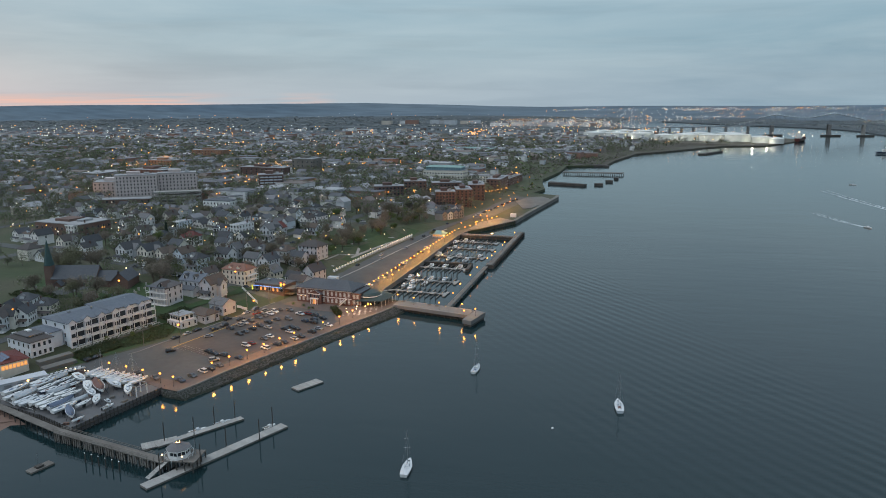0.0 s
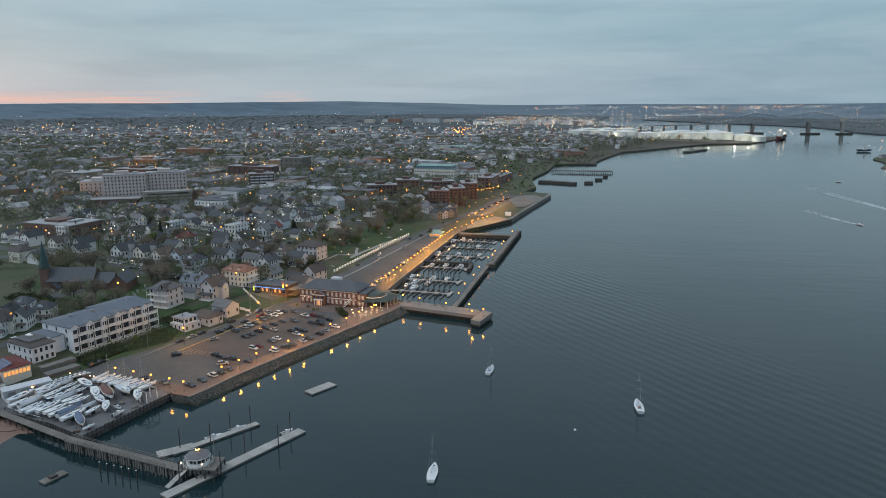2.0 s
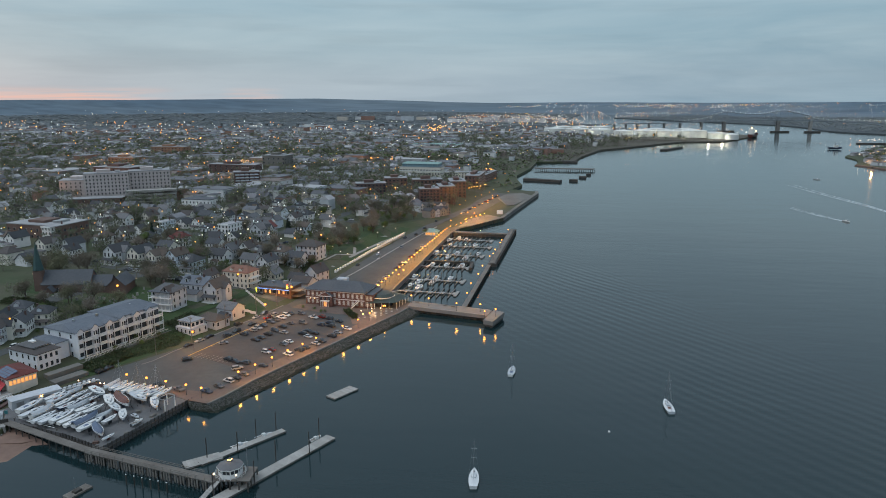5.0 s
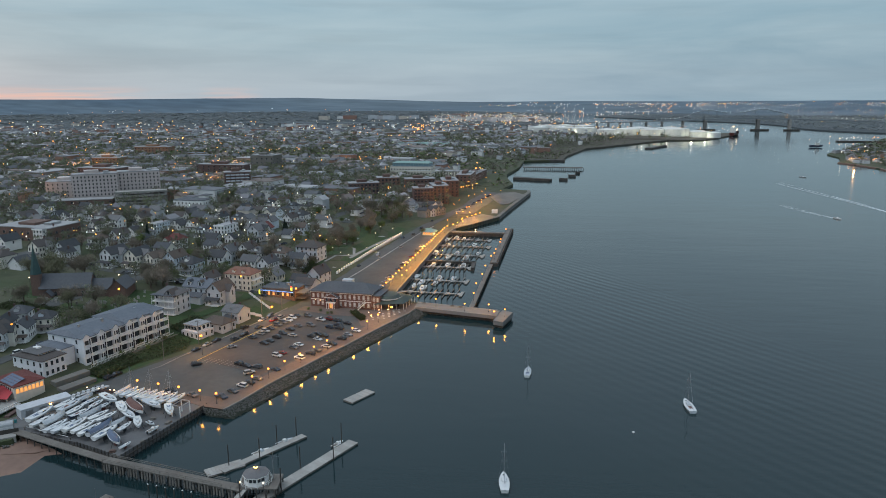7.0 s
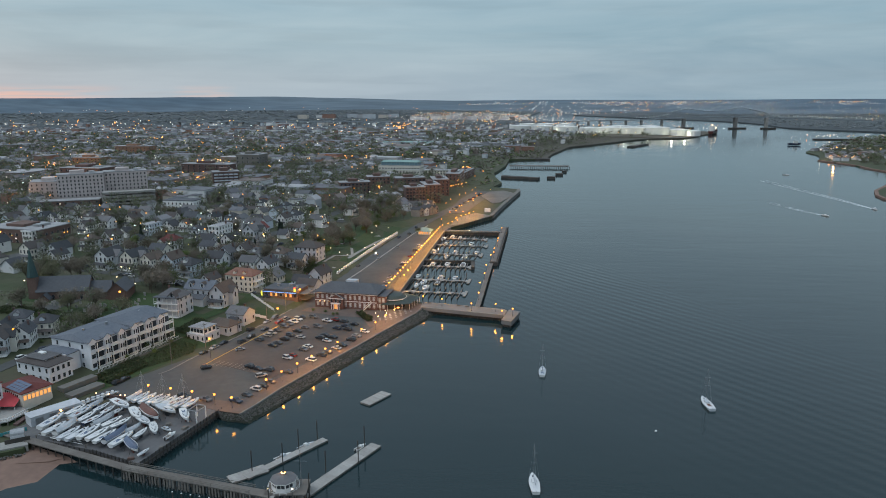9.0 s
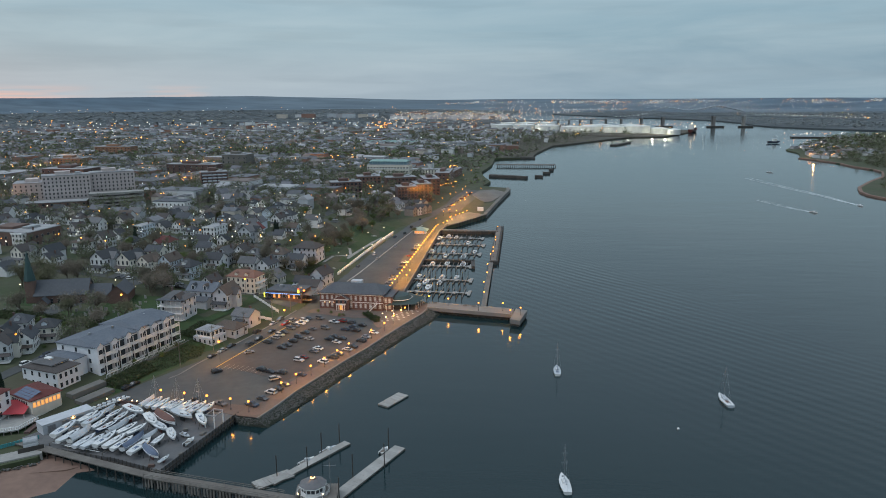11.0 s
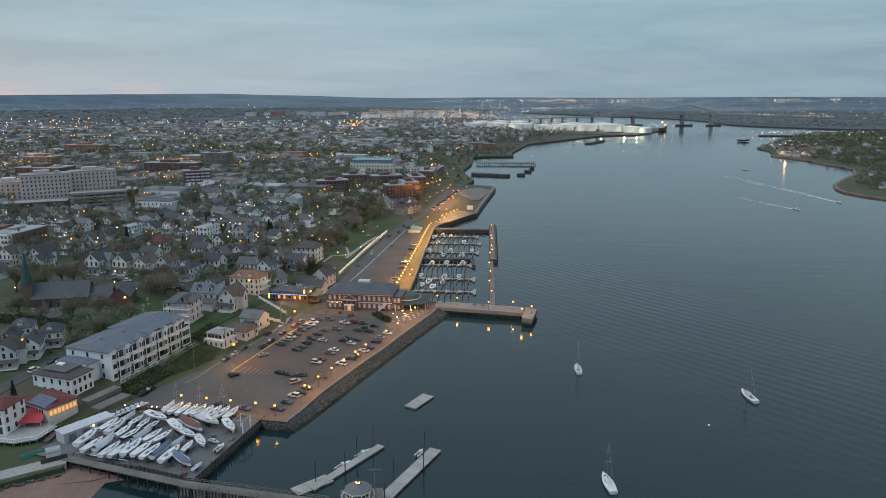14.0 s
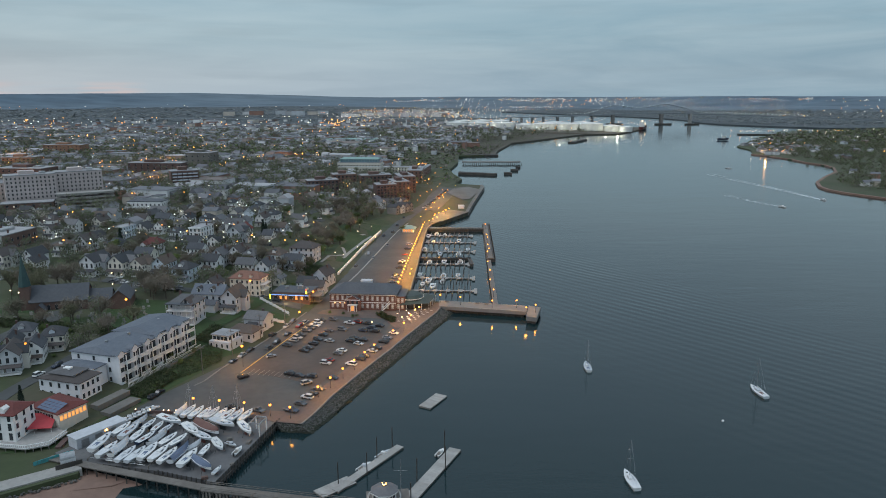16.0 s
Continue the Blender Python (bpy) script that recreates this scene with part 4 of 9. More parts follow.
def townhouse_block():
    """Long three-storey block on the slope, with balconies towards the water."""
    ob = thing("townhouse_block", pose(-195.3, 238.2, 4.4, 0, 0, 69.8), "long white three-storey townhouse block with slate-blue roof and balconies", "apartment block")
    L, d, h = 38.5, 18.5, 10.2
    for k in range(6):
        FOOT.append((-196.8 + 0.345 * (3.6 + 7.2 * k) - 6.5, 234 + 0.938 * (3.6 + 7.2 * k) + 2.4, 9))
    bm = box(bmesh.new(), 0, L, 0, d, -4, h)
    part("wall", bm, "white_siding", ob)
    part("roof", hip_roof(bmesh.new(), 0, L * 0.5 - 0.45, 0, d, h, 1.9, 0.5, 0.8), "shingle_slate", ob)
    upper = part("raised_wall", box(bmesh.new(), L * 0.5, L, 0.9, d - 0.6, h + 0.01, h + 0.8), "white_siding", ob)
    part("raised_roof", hip_roof(bmesh.new(), L * 0.5, L, 0.5, d - 0.5, h + 0.85, 1.9, 0.5, 0.8), "shingle_slate", upper)
    n = 6
    for k in range(n):
        x0 = k * L / n
        xm = x0 + L / n / 2
        bay = part("bay", box(bmesh.new(), xm - 3.4, xm - 1.2, -1.2, -0.004, -3, h - 0.3), "white_siding", ob)
        for z in (0.9, 4.3, 7.7):
            mesh_part("window", WIN_WIDE, None, bay, m=pose(xm - 2.3, -1.204, z))
            # A wide dark pane stands for the shaded recess behind the balcony.
            mesh_part("balcony_door", DARK_PANE, None, ob, m=pose(xm + 1.15, -0.003, z - 0.8))
        for z in (0.0, 3.4, 6.8):
            bm = box(bmesh.new(), xm - 1.15, xm + 3.45, -2.1, -0.005, z - 0.25, z)
            box(bm, xm - 1.15, xm + 3.45, -2.14, -1.98, z + 0.92, z + 1.08)
            box(bm, xm - 1.15, xm + 3.45, -2.12, -2.0, z + 0.08, z + 0.2)
            for i in range(19):
                x = xm - 1.1 + 4.5 * i / 18
                box(bm, x - 0.05, x + 0.05, -2.09, -2.03, z, z + 0.95)
            for x in (xm - 1.1, xm + 3.4):
                bar(bm, (x, -2.05, z - 0.25), (x, -2.05, z + 3.2), 0.16)
            part("balcony", bm, "white_paint", ob)
        gb = part("gablet", gable_walls(bmesh.new(), 2.8, 2.6, 0.7, 1.1, "y", 0.2), "white_siding", ob, m=pose(xm - 2.3, 0.1, h - 0.25))
        part("gablet_roof", gable_roof(bmesh.new(), 2.8, 2.6, 0.7, 1.1, "y", 0.25, 0.12), "shingle_slate", gb)
    for x, y in ((6, 9), (15, 7.5), (24, 10), (31, 8)):
        part("roof_vent", box(bmesh.new(), x - 0.4, x + 0.4, y - 0.4, y + 0.4, h + 0.6, h + 2.5), "metal_grey", ob)
    bm = bmesh.new()
    for i in range(66):
        box(bm, i * 0.6 - 0.05, i * 0.6 + 0.05, -3.75, -3.67, -0.4, 0.75)
    box(bm, 0, L + 1, -3.78, -3.64, 0.7, 0.82)
    part("terrace_railing", bm, "white_paint", ob)
    for y in spread(d, 3, 3):
        for z in (0.9, 4.3, 7.7):
            mesh_part("window", WIN, None, ob, m=Matrix.Translation((-0.003, d / 2 - y, z)) @ Matrix.Rotation(radians(270), 4, "Z"))


townhouse_block()


def stepped_house():
    """White block with a two-tier dark hipped roof at the townhouses' end."""
    ob = thing("apartment_house", pose(-207.8, 231.6, 4.4, 0, 0, 69.8), "white two-storey block with a stepped dark hipped roof", "house")
    FOOT.append((-208, 231, 11))
    w, d, h = 8.8, 16, 6.6
    part("wall", box(bmesh.new(), -w / 2, w / 2, -d / 2, d / 2, -4, h), "white_siding", ob)
    part("roof", hip_roof(bmesh.new(), -w / 2, w / 2, -d / 2, d / 2, h, 2.2, 0.5, 0.3), "shingle", ob)
    part("upper_wall", box(bmesh.new(), -3.0, 3.0, -4.4, 4.4, h + 0.4, h + 1.6), "white_paint", ob)
    part("upper_roof", hip_roof(bmesh.new(), -3.0, 3.0, -4.4, 4.4, h + 1.6, 1.1, 0.5, 0.3), "shingle", ob)
    part("link", box(bmesh.new(), w / 2 + 0.01, w / 2 + 5.6, -d / 2 + 2.6, d / 2 - 0.4, -4, 7.4), "white_siding", ob)
    part("link_roof", hip_roof(bmesh.new(), w / 2 + 0.6, w / 2 + 5.2, -d / 2 + 2.6, d / 2 - 0.4, 7.45, 1.2, 0.4, 0.3), "shingle_slate", ob)
    part("skylight", box(bmesh.new(), -1.2, 0.4, -1.4, 1.0, h + 2.0, h + 2.9), "white_paint", ob)
    put_windows(ob, WIN, w, d, "front", spread(w, 4), (0.9, 4.0))
    put_windows(ob, WIN, w, d, "left", spread(d, 5), (0.9, 4.0))
    put_windows(ob, WIN, w, d, "right", spread(d, 5), (0.9, 4.0))


stepped_house()


def terrace_walls():
    """Grey retaining walls that step down from the townhouses to the yard."""
    for pts, top, bottom in ((((-198, 222), (-192.5, 233.5), (-189.5, 232), (-195, 220.5)), 5.0, 2.0), (((-193.8, 219), (-188.5, 229.5), (-184.8, 228), (-190, 217)), 3.9, 1.6)):
        tagged(part("terrace", slab(pts, bottom, top), "concrete_dark"), "grey concrete terrace with a retaining wall", "terrace", kind="structure")
    wall = [(-195.6, 232.3), (-179.8, 275.2), (-179.2, 275.0), (-195.0, 232.1)]
    tagged(part("retaining_wall", slab([(x + 2.6, y - 1.0) for x, y in wall], 0, 4.6), "concrete_dark"), "grey retaining wall below the balconies", "wall", kind="structure")


terrace_walls()


def brick_hall():
    """The brick hall with its portico, cupola base, round bar and canopy."""
    ob = thing("brick_hall", pose(-117.6, 329.6, 2.56, 0, 0, -9.5), "long two-storey red brick hall with white windows and portico", "restaurant")
    FOOT.append((-124, 331, 13))
    FOOT.append((-108, 330, 13))
    w, d, h = 30.5, 15.0, 7.6
    part("wall", box(bmesh.new(), -w / 2, w / 2, -d / 2, d / 2, -1, h), "hall_brick", ob)
    part("cornice", box(box(box(box(bmesh.new(), -w / 2 - 0.3, w / 2 + 0.3, -d / 2 - 0.3, -d / 2 - 0.004, h - 0.55, h - 0.22), -w / 2 - 0.3, w / 2 + 0.3, d / 2 + 0.004, d / 2 + 0.3, h - 0.55, h - 0.22), w / 2 + 0.004, w / 2 + 0.3, -d / 2, d / 2, h - 0.55, h - 0.22), -w / 2 - 0.3, -w / 2 - 0.004, -d / 2, d / 2, h - 0.55, h - 0.22), "white_paint", ob)
    part("roof", hip_roof(bmesh.new(), -w / 2, w / 2, -d / 2, d / 2, h + 0.04, 3.3, 0.6, 0.62), "roof_dark", ob)
    part("cupola", box(bmesh.new(), -2.6, 2.6, 1.0, 4.2, h + 1.4, h + 3.9), "pale_siding", ob)
    part("band", box(bmesh.new(), -w / 2 - 0.08, w / 2 + 0.08, -d / 2 - 0.08, -d / 2 - 0.003, 3.4, 3.75), "white_paint", ob)
    put_windows(ob, SASH, w, d, "front", [x for x in spread(w, 13, 1.4) if not -6.5 < x < -0.4], (4.4,))
    put_windows(ob, SASH, w, d, "front", [x for x in spread(w, 13, 1.4) if x >= -0.4], (0.9,))
    put_windows(ob, SASH, w, d, "front", [x for x in spread(w, 13, 1.4) if x < -6.5], (0.9,))
    put_windows(ob, SASH, w, d, "left", spread(d, 6), (0.9, 4.4))
    put_windows(ob, SASH, w, d, "right", spread(d, 5), (0.9, 4.4))
    # pedimented portico
    px = -4.2
    fy = -d / 2 - 1.8
    front = part("portico", gable_walls(bmesh.new(), 7.0, 3.6, 5.2, 1.9, "y", 1.0), "hall_brick", ob, m=pose(px, fy + 1.79, 0))
    part("portico_roof", gable_roof(bmesh.new(), 7.0, 3.6, 5.2, 1.9, "y", 0.35, 0.14), "roof_dark", ob, m=pose(px, fy + 1.79, 0))
    bm = box(bmesh.new(), -3.6, 3.6, -1.98, -1.81, 4.9, 5.25)
    for s in (-1, 1):
        bar(bm, (s * 3.7, -1.95, 5.15), (0, -1.95, 7.15), 0.13, 4)
    part("pediment", bm, "white_paint", front)
    bm = box(bmesh.new(), -2.2, 2.2, -3.0, -1.82, 2.7, 3.1)
    for x in (-1.9, -0.9, 0.9, 1.9):
        bar(bm, (x, -2.8, 0), (x, -2.8, 2.7), 0.16, 8)
    part("porch", bm, "white_paint", front)
    for x in (-2.1, 0, 2.1):
        mesh_part("window", WIN, None, front, m=pose(x, -1.804, 3.25))
    part("door", box(bmesh.new(), -0.8, 0.8, -1.88, -1.803, 0.0, 2.4), "lit_window", front)
    for x in spread(w, 13, 1.4)[:5]:
        bm = ball(bmesh.new(), (x + 1.1, -d / 2 - 0.35, 3.2), 0.26, 8, 6)
        part("wall_lamp", bm, "globe_lit", ob)
    # outside stair
    bm = bmesh.new()
    for i in range(12):
        box(bm, 9.0 + i * 0.32, 9.35 + i * 0.32, -d / 2 - 1.6, -d / 2 - 0.1, i * 0.3, i * 0.3 + 0.34)
    for s in (-1.65, -0.15):
        bar(bm, (9.0, -d / 2 + s, 1.0), (12.7, -d / 2 + s, 4.6), 0.1)
    part("stair", bm, "white_paint", ob)
    # end pavilion and round bar towards the marina
    pav = part("pavilion", box(bmesh.new(), w / 2 + 0.004, w / 2 + 4.0, -d / 2 + 1.0, d / 2 - 1.5, -1, 6.4), "hall_brick", ob)
    part("pavilion_roof", box(bmesh.new(), w / 2 + 0.004, w / 2 + 4.2, -d / 2 + 0.8, d / 2 - 1.3, 6.4, 6.65), "roof_dark", pav)
    for x in (w / 2 + 1.1, w / 2 + 2.9):
        for z in (0.8, 3.7):
            mesh_part("window", SASH, None, pav, m=pose(x, -d / 2 + 0.996, z))
    bm = bmesh.new()
    bmesh.ops.create_cone(bm, cap_ends=True, segments=24, radius1=5.4, radius2=5.4, depth=4.6, matrix=pose(w / 2 + 5.4, 1.4, 2.3))
    part("round_bar", bm, "glass_dark", ob)
    bm = bmesh.new()
    bmesh.ops.create_cone(bm, cap_ends=True, segments=24, radius1=6.2, radius2=4.6, depth=1.3, matrix=pose(w / 2 + 5.4, 1.4, 5.3))
    part("round_roof", bm, "awning_green", ob)
    bm = bmesh.new()
    bmesh.ops.create_cone(bm, cap_ends=True, segments=24, radius1=6.3, radius2=6.3, depth=0.35, matrix=pose(w / 2 + 5.4, 1.4, 4.45))
    part("fascia", bm, "white_paint", ob)


brick_hall()


def canopy():
    """Dark green canopy roof over the waterside terrace."""
    ob = thing("canopy", pose(0, 0, 2.56), "dark green canopy on posts over the restaurant terrace", "canopy")
    poly = [(-102.5, 318.2), (-88.6, 320.5), (-84.8, 333.5), (-92.5, 339.5)]
    bm = bmesh.new()
    lo = [bm.verts.new((x, y, 3.0)) for x, y in poly]
    hi = [bm.verts.new((x * 0.45 + -92.4 * 0.55, y * 0.45 + 328 * 0.55, 4.5)) for x, y in poly]
    bm.faces.new(hi)
    bm.faces.new(lo[::-1])
    for i in range(4):
        bm.faces.new((lo[i], lo[(i + 1) % 4], hi[(i + 1) % 4], hi[i]))
    part("roof", bm, "awning_green", ob)
    for i in range(4):
        (xa, ya), (xb, yb) = poly[i], poly[(i + 1) % 4]
        for k in range(4):
            t = k / 4
            x, y = xa + (xb - xa) * t, ya + (yb - ya) * t
            x, y = x * 0.97 - 92.4 * 0.03, y * 0.97 + 328 * 0.03
            part("post", bar(bmesh.new(), (x, y, 0), (x, y, 3.0), 0.09), "white_paint", ob)


canopy()


def diner():
    """Low bar on the corner with neon signs and lit windows."""
    ob = thing("corner_bar", pose(-151.5, 338.5, 4.0, 0, 0, -12), "low corner bar with a blue awning, lit windows and neon signs", "bar")
    FOOT.append((-152, 339, 11))
    w, d, h = 18, 11, 4.2
    part("wall", box(bmesh.new(), -w / 2, w / 2, -d / 2, d / 2, -2, h), "brick_brown", ob)
    part("roof", box(bmesh.new(), -w / 2 - 0.3, w / 2 + 0.3, -d / 2 - 0.3, d / 2 + 0.3, h, h + 0.35), "roof_dark", ob)
    for x0, x1, y0, y1, hh in ((-5, -3.4, 0, 1.4, 1.1), (1, 3.4, 1, 2.6, 1.3), (5.6, 6.8, -1.2, 0, 0.9)):
        part("roof_unit", box(bmesh.new(), x0, x1, y0, y1, h + 0.35, h + 0.35 + hh), "metal_grey", ob)
    for x in spread(w, 7):
        mesh_part("window", WIN_LIT if round(x) % 2 else WIN_WIDE, None, ob, m=pose(x, -d / 2 - 0.003, 1.0))
    bm = box(bmesh.new(), -w / 2, w / 2, -d / 2 - 1.5, -d / 2 - 0.35, h - 0.85, h - 0.6)
    part("awning", bm, "awning_blue", ob)
    part("light_strip", box(bmesh.new(), -w / 2, w / 2, -d / 2 - 1.56, -d / 2 - 1.5, h - 0.8, h - 0.66), "strip_blue", ob)
    bm = box(bmesh.new(), w / 2 + 0.003, w / 2 + 4.5, -d / 2 + 1, d / 2 - 2, -0.2, 0.2)
    for y in spread(d - 3, 5, 0.2):
        for x in (w / 2 + 4.3,):
            bar(bm, (x, y - 0.5, 0.2), (x, y - 0.5, 2.6), 0.08)
    box(bm, w / 2 + 0.003, w / 2 + 4.7, -d / 2 + 0.8, d / 2 - 1.8, 2.6, 2.8)
    part("veranda", bm, "timber", ob)
    part("neon_sign", box(bmesh.new(), w / 2 - 1.9, w / 2 - 1.1, -d / 2 - 0.4, -d / 2 - 0.1, h - 0.2, h + 1.2), "sign_yellow", ob, "yellow and red neon sign")
    part("neon_sign", box(bmesh.new(), w / 2 - 1.9, w / 2 - 1.1, -d / 2 - 0.4, -d / 2 - 0.1, h + 1.35, h + 1.8), "sign_red", ob)
    part("sign_board", box(bmesh.new(), -w / 2 - 1.2, -w / 2 - 0.6, -d / 2 - 1.0, -d / 2 - 0.8, 1.0, 3.4), "sign_yellow", ob, "yellow-green glowing sign")


diner()
w = plain_house(-143.5, 352, -12, 10, 9, 4.4, 2.6, "shingle", "low house with a grey gabled roof behind the bar", "x", stories=1)


def church():
    ob = thing("church", pose(-245, 309.5, 9.4, 0, 0, 10), "brick church with slate roofs and a green spire", "church")
    for x in (-257, -247, -237, -228):
        FOOT.append((x, 310, 9))
    part("wall", gable_walls(bmesh.new(), 22, 10, 5.6, 5.6, "x"), "brick_brown", ob)
    part("roof", gable_roof(bmesh.new(), 22, 10, 5.6, 5.6, "x"), "roof_dark", ob)
    ch = part("chancel", gable_walls(bmesh.new(), 9, 8, 4.4, 4.0, "x"), "brick_brown", ob, m=pose(15.5, 0, 0))
    part("chancel_roof", gable_roof(bmesh.new(), 9, 8, 4.4, 4.0, "x"), "roof_dark", ch)
    tr = part("vestry", gable_walls(bmesh.new(), 8, 13, 4.6, 3.8, "y"), "brick_brown", ob, m=pose(23.5, 1, 0))
    part("vestry_roof", gable_roof(bmesh.new(), 8, 13, 4.6, 3.8, "y"), "roof_dark", tr)
    pr = part("side_porch", gable_walls(bmesh.new(), 4, 4, 2.8, 2.2, "y"), "brick_brown", ob, m=pose(-6.5, -6.8, 0))
    part("porch_roof", gable_roof(bmesh.new(), 4, 4, 2.8, 2.2, "y", 0.3), "roof_dark", pr)
    tw = part("tower", box(bmesh.new(), -14.6, -10.9, -4.6, -0.9, -3, 12), "brick_brown", ob)
    bm = bmesh.new()
    bmesh.ops.create_cone(bm, cap_ends=True, segments=8, radius1=2.5, radius2=0.05, depth=13.5, matrix=pose(-12.75, -2.75, 18.75))
    part("spire", bm, "copper_green", tw)
    for x in (-4, -1, 2, 5, 8):
        mesh_part("window", WIN_TALL, None, ob, m=pose(x, -5.004, 1.6))


church()


def beach_restaurant():
    """Restaurant over the beach: red roofs, solar array, awning, decks and rails."""
    ob = thing("beach_restaurant", pose(-204.6, 216.2, 3.6, 0, 0, -30), "restaurant with a red roof, solar array and amber-lit windows", "restaurant")
    FOOT.append((-202, 215, 10))
    FOOT.append((-214, 208, 10))
    w, d, h = 13.0, 9.4, 4.6
    part("wall", box(bmesh.new(), -w / 2, w / 2, -d / 2, d / 2, -3, h), "cream_paint", ob)
    part("roof", hip_roof(bmesh.new(), -w / 2, w / 2, -d / 2, d / 2, h, 1.6, 0.5, 0.5), "shingle_red", ob)
    sl = math.atan2(1.6, d / 2 + 0.5)
    for r in range(4):
        for c in range(5):
            bm = box(bmesh.new(), -0.81, 0.81, -0.5, 0.5, 0.04, 0.1)
            part("solar_panel", bm, "solar", ob, m=Matrix.Translation((-1.9 + c * 1.7, -d / 2 - 0.5 + 0.7 + r * 1.08, h + 0.05 + (0.7 + r * 1.08) * math.tan(sl))) @ Matrix.Rotation(sl, 4, "X"))
    for x in spread(d, 7, 0.9):
        mesh_part("window", WIN_LIT, None, ob, m=Matrix.Translation((w / 2 + 0.003, x, 2.0)) @ Matrix.Rotation(radians(90), 4, "Z"))
        mesh_part("window", WIN, None, ob, m=pose(x, -d / 2 - 0.003, 2.0))
    house = thing("beach_house", pose(-215.0, 206.5, 3.4, 0, 0, -8), "white three-storey house with a red hipped roof by the beach", "house")
    part("wall", box(bmesh.new(), -6, 6, -4.5, 4.5, -3, 8.2), "white_paint", house)
    part("roof", hip_roof(bmesh.new(), -6, 6, -4.5, 4.5, 8.2, 1.8, 0.4, 0.5), "shingle_red", house)
    part("dormer", gable_walls(bmesh.new(), 1.8, 2.4, 1.0, 0.7, "y", 1), "white_paint", house, m=pose(2.5, -3.0, 8.6))
    put_windows(house, WIN_TALL, 12, 9, "front", spread(12, 4), (0.6, 3.5))
    put_windows(house, WIN, 12, 9, "front", spread(12, 4), (6.2,))
    put_windows(house, WIN, 12, 9, "right", spread(9, 3), (0.9, 3.7, 6.2))
    chimney(house, -3.5, 0.5, 10)
    bm = bmesh.new()
    lo = [bm.verts.new(p) for p in ((-212.0, 205.6, 5.0), (-202.2, 206.2, 5.0), (-203.4, 213.0, 6.7), (-211.0, 212.6, 6.7))]
    hi = [bm.verts.new((v.co.x, v.co.y, v.co.z + 0.12)) for v in lo]
    bm.faces.new(lo[::-1])
    bm.faces.new(hi)
    for i in range(4):
        bm.faces.new((lo[i], lo[(i + 1) % 4], hi[(i + 1) % 4], hi[i]))
    aw = thing("awning", pose(0, 0, 0), "sloping red canvas awning over the restaurant deck", "awning")
    part("canvas", bm, "awning_red", aw)
    for x, y in ((-211.8, 205.8), (-207.1, 206.0), (-202.5, 206.4)):
        part("post", bar(bmesh.new(), (x, y, 3.6), (x, y, 5.0), 0.07), "white_paint", aw)
    dk = thing("restaurant_deck", pose(0, 0, 0), "raised grey deck with white railings before the restaurant", "deck")
    edge = [(-214, 198.6), (-205, 196.6), (-199.6, 198.6), (-197.8, 206.2)]
    part("deck", slab(edge + [(-203, 209.8), (-214, 206)], 3.3, 3.6), "deck", dk)
    for (xa, ya), (xb, yb) in zip(edge, edge[1:]):
        n = max(2, int(math.hypot(xb - xa, yb - ya) / 0.6))
        bm = bmesh.new()
        for k in range(n):
            x, y = xa + (xb - xa) * k / n, ya + (yb - ya) * k / n
            box(bm, x - 0.06, x + 0.06, y - 0.06, y + 0.06, 3.6, 4.6)
        bar(bm, (xa, ya, 4.65), (xb, yb, 4.65), 0.1, 5)
        bar(bm, (xa, ya, 3.75), (xb, yb, 3.75), 0.08, 5)
        part("railing", bm, "white_paint", dk)
        for k in range(3):
            x, y = xa + (xb - xa) * k / 3, ya + (yb - ya) * k / 3
            part("post", bar(bmesh.new(), (x, y, 1.0), (x, y, 3.3), 0.14), "timber", dk)
    part("stair", box(bmesh.new(), -198.0, -196.4, 198.5, 204.5, 2.4, 3.0), "brick", dk)
    tf = thing("fence", pose(-195.4, 192.4, 2.5, 0, 0, 40), "low turquoise painted board fence by the beach walk", "fence")
    for k in range(10):
        part("board", box(bmesh.new(), -5 + k, -4.06 + k, -0.08, 0.08, 0, 1.1), "turquoise", tf)


beach_restaurant()


def slab_block(name, label, x, y, z, turn, w, d, h, wall, rows, cols, side_cols, roof="flat_roof", me=None, category="building", top=1.0):
    ob = thing(name, pose(x, y, z, 0, 0, turn), label, category)
    FOOT.append((x, y, max(w, d) * 0.62))
    me = me or WIN_WIDE
    part("wall", box(bmesh.new(), -w / 2, w / 2, -d / 2, d / 2, -4, h), wall, ob)
    part("roof", box(bmesh.new(), -w / 2 - 0.15, w / 2 + 0.15, -d / 2 - 0.15, d / 2 + 0.15, h, h + 0.5), roof, ob)
    if top:
        part("roof_house", box(bmesh.new(), -w * 0.22, w * 0.1, -d * 0.25, d * 0.25, h + 0.5, h + 0.5 + 2.6 * top), wall, ob)
        part("roof_unit", box(bmesh.new(), w * 0.2, w * 0.32, -d * 0.15, d * 0.2, h + 0.5, h + 0.5 + 1.4), "metal_grey", ob)
    step = (h - 0.8) / rows
    zs = [0.9 + step * i for i in range(rows)]
    put_windows(ob, me, w, d, "front", spread(w, cols, 1.8), zs)
    put_windows(ob, me, w, d, "right", spread(d, side_cols, 1.8), zs)
    return ob


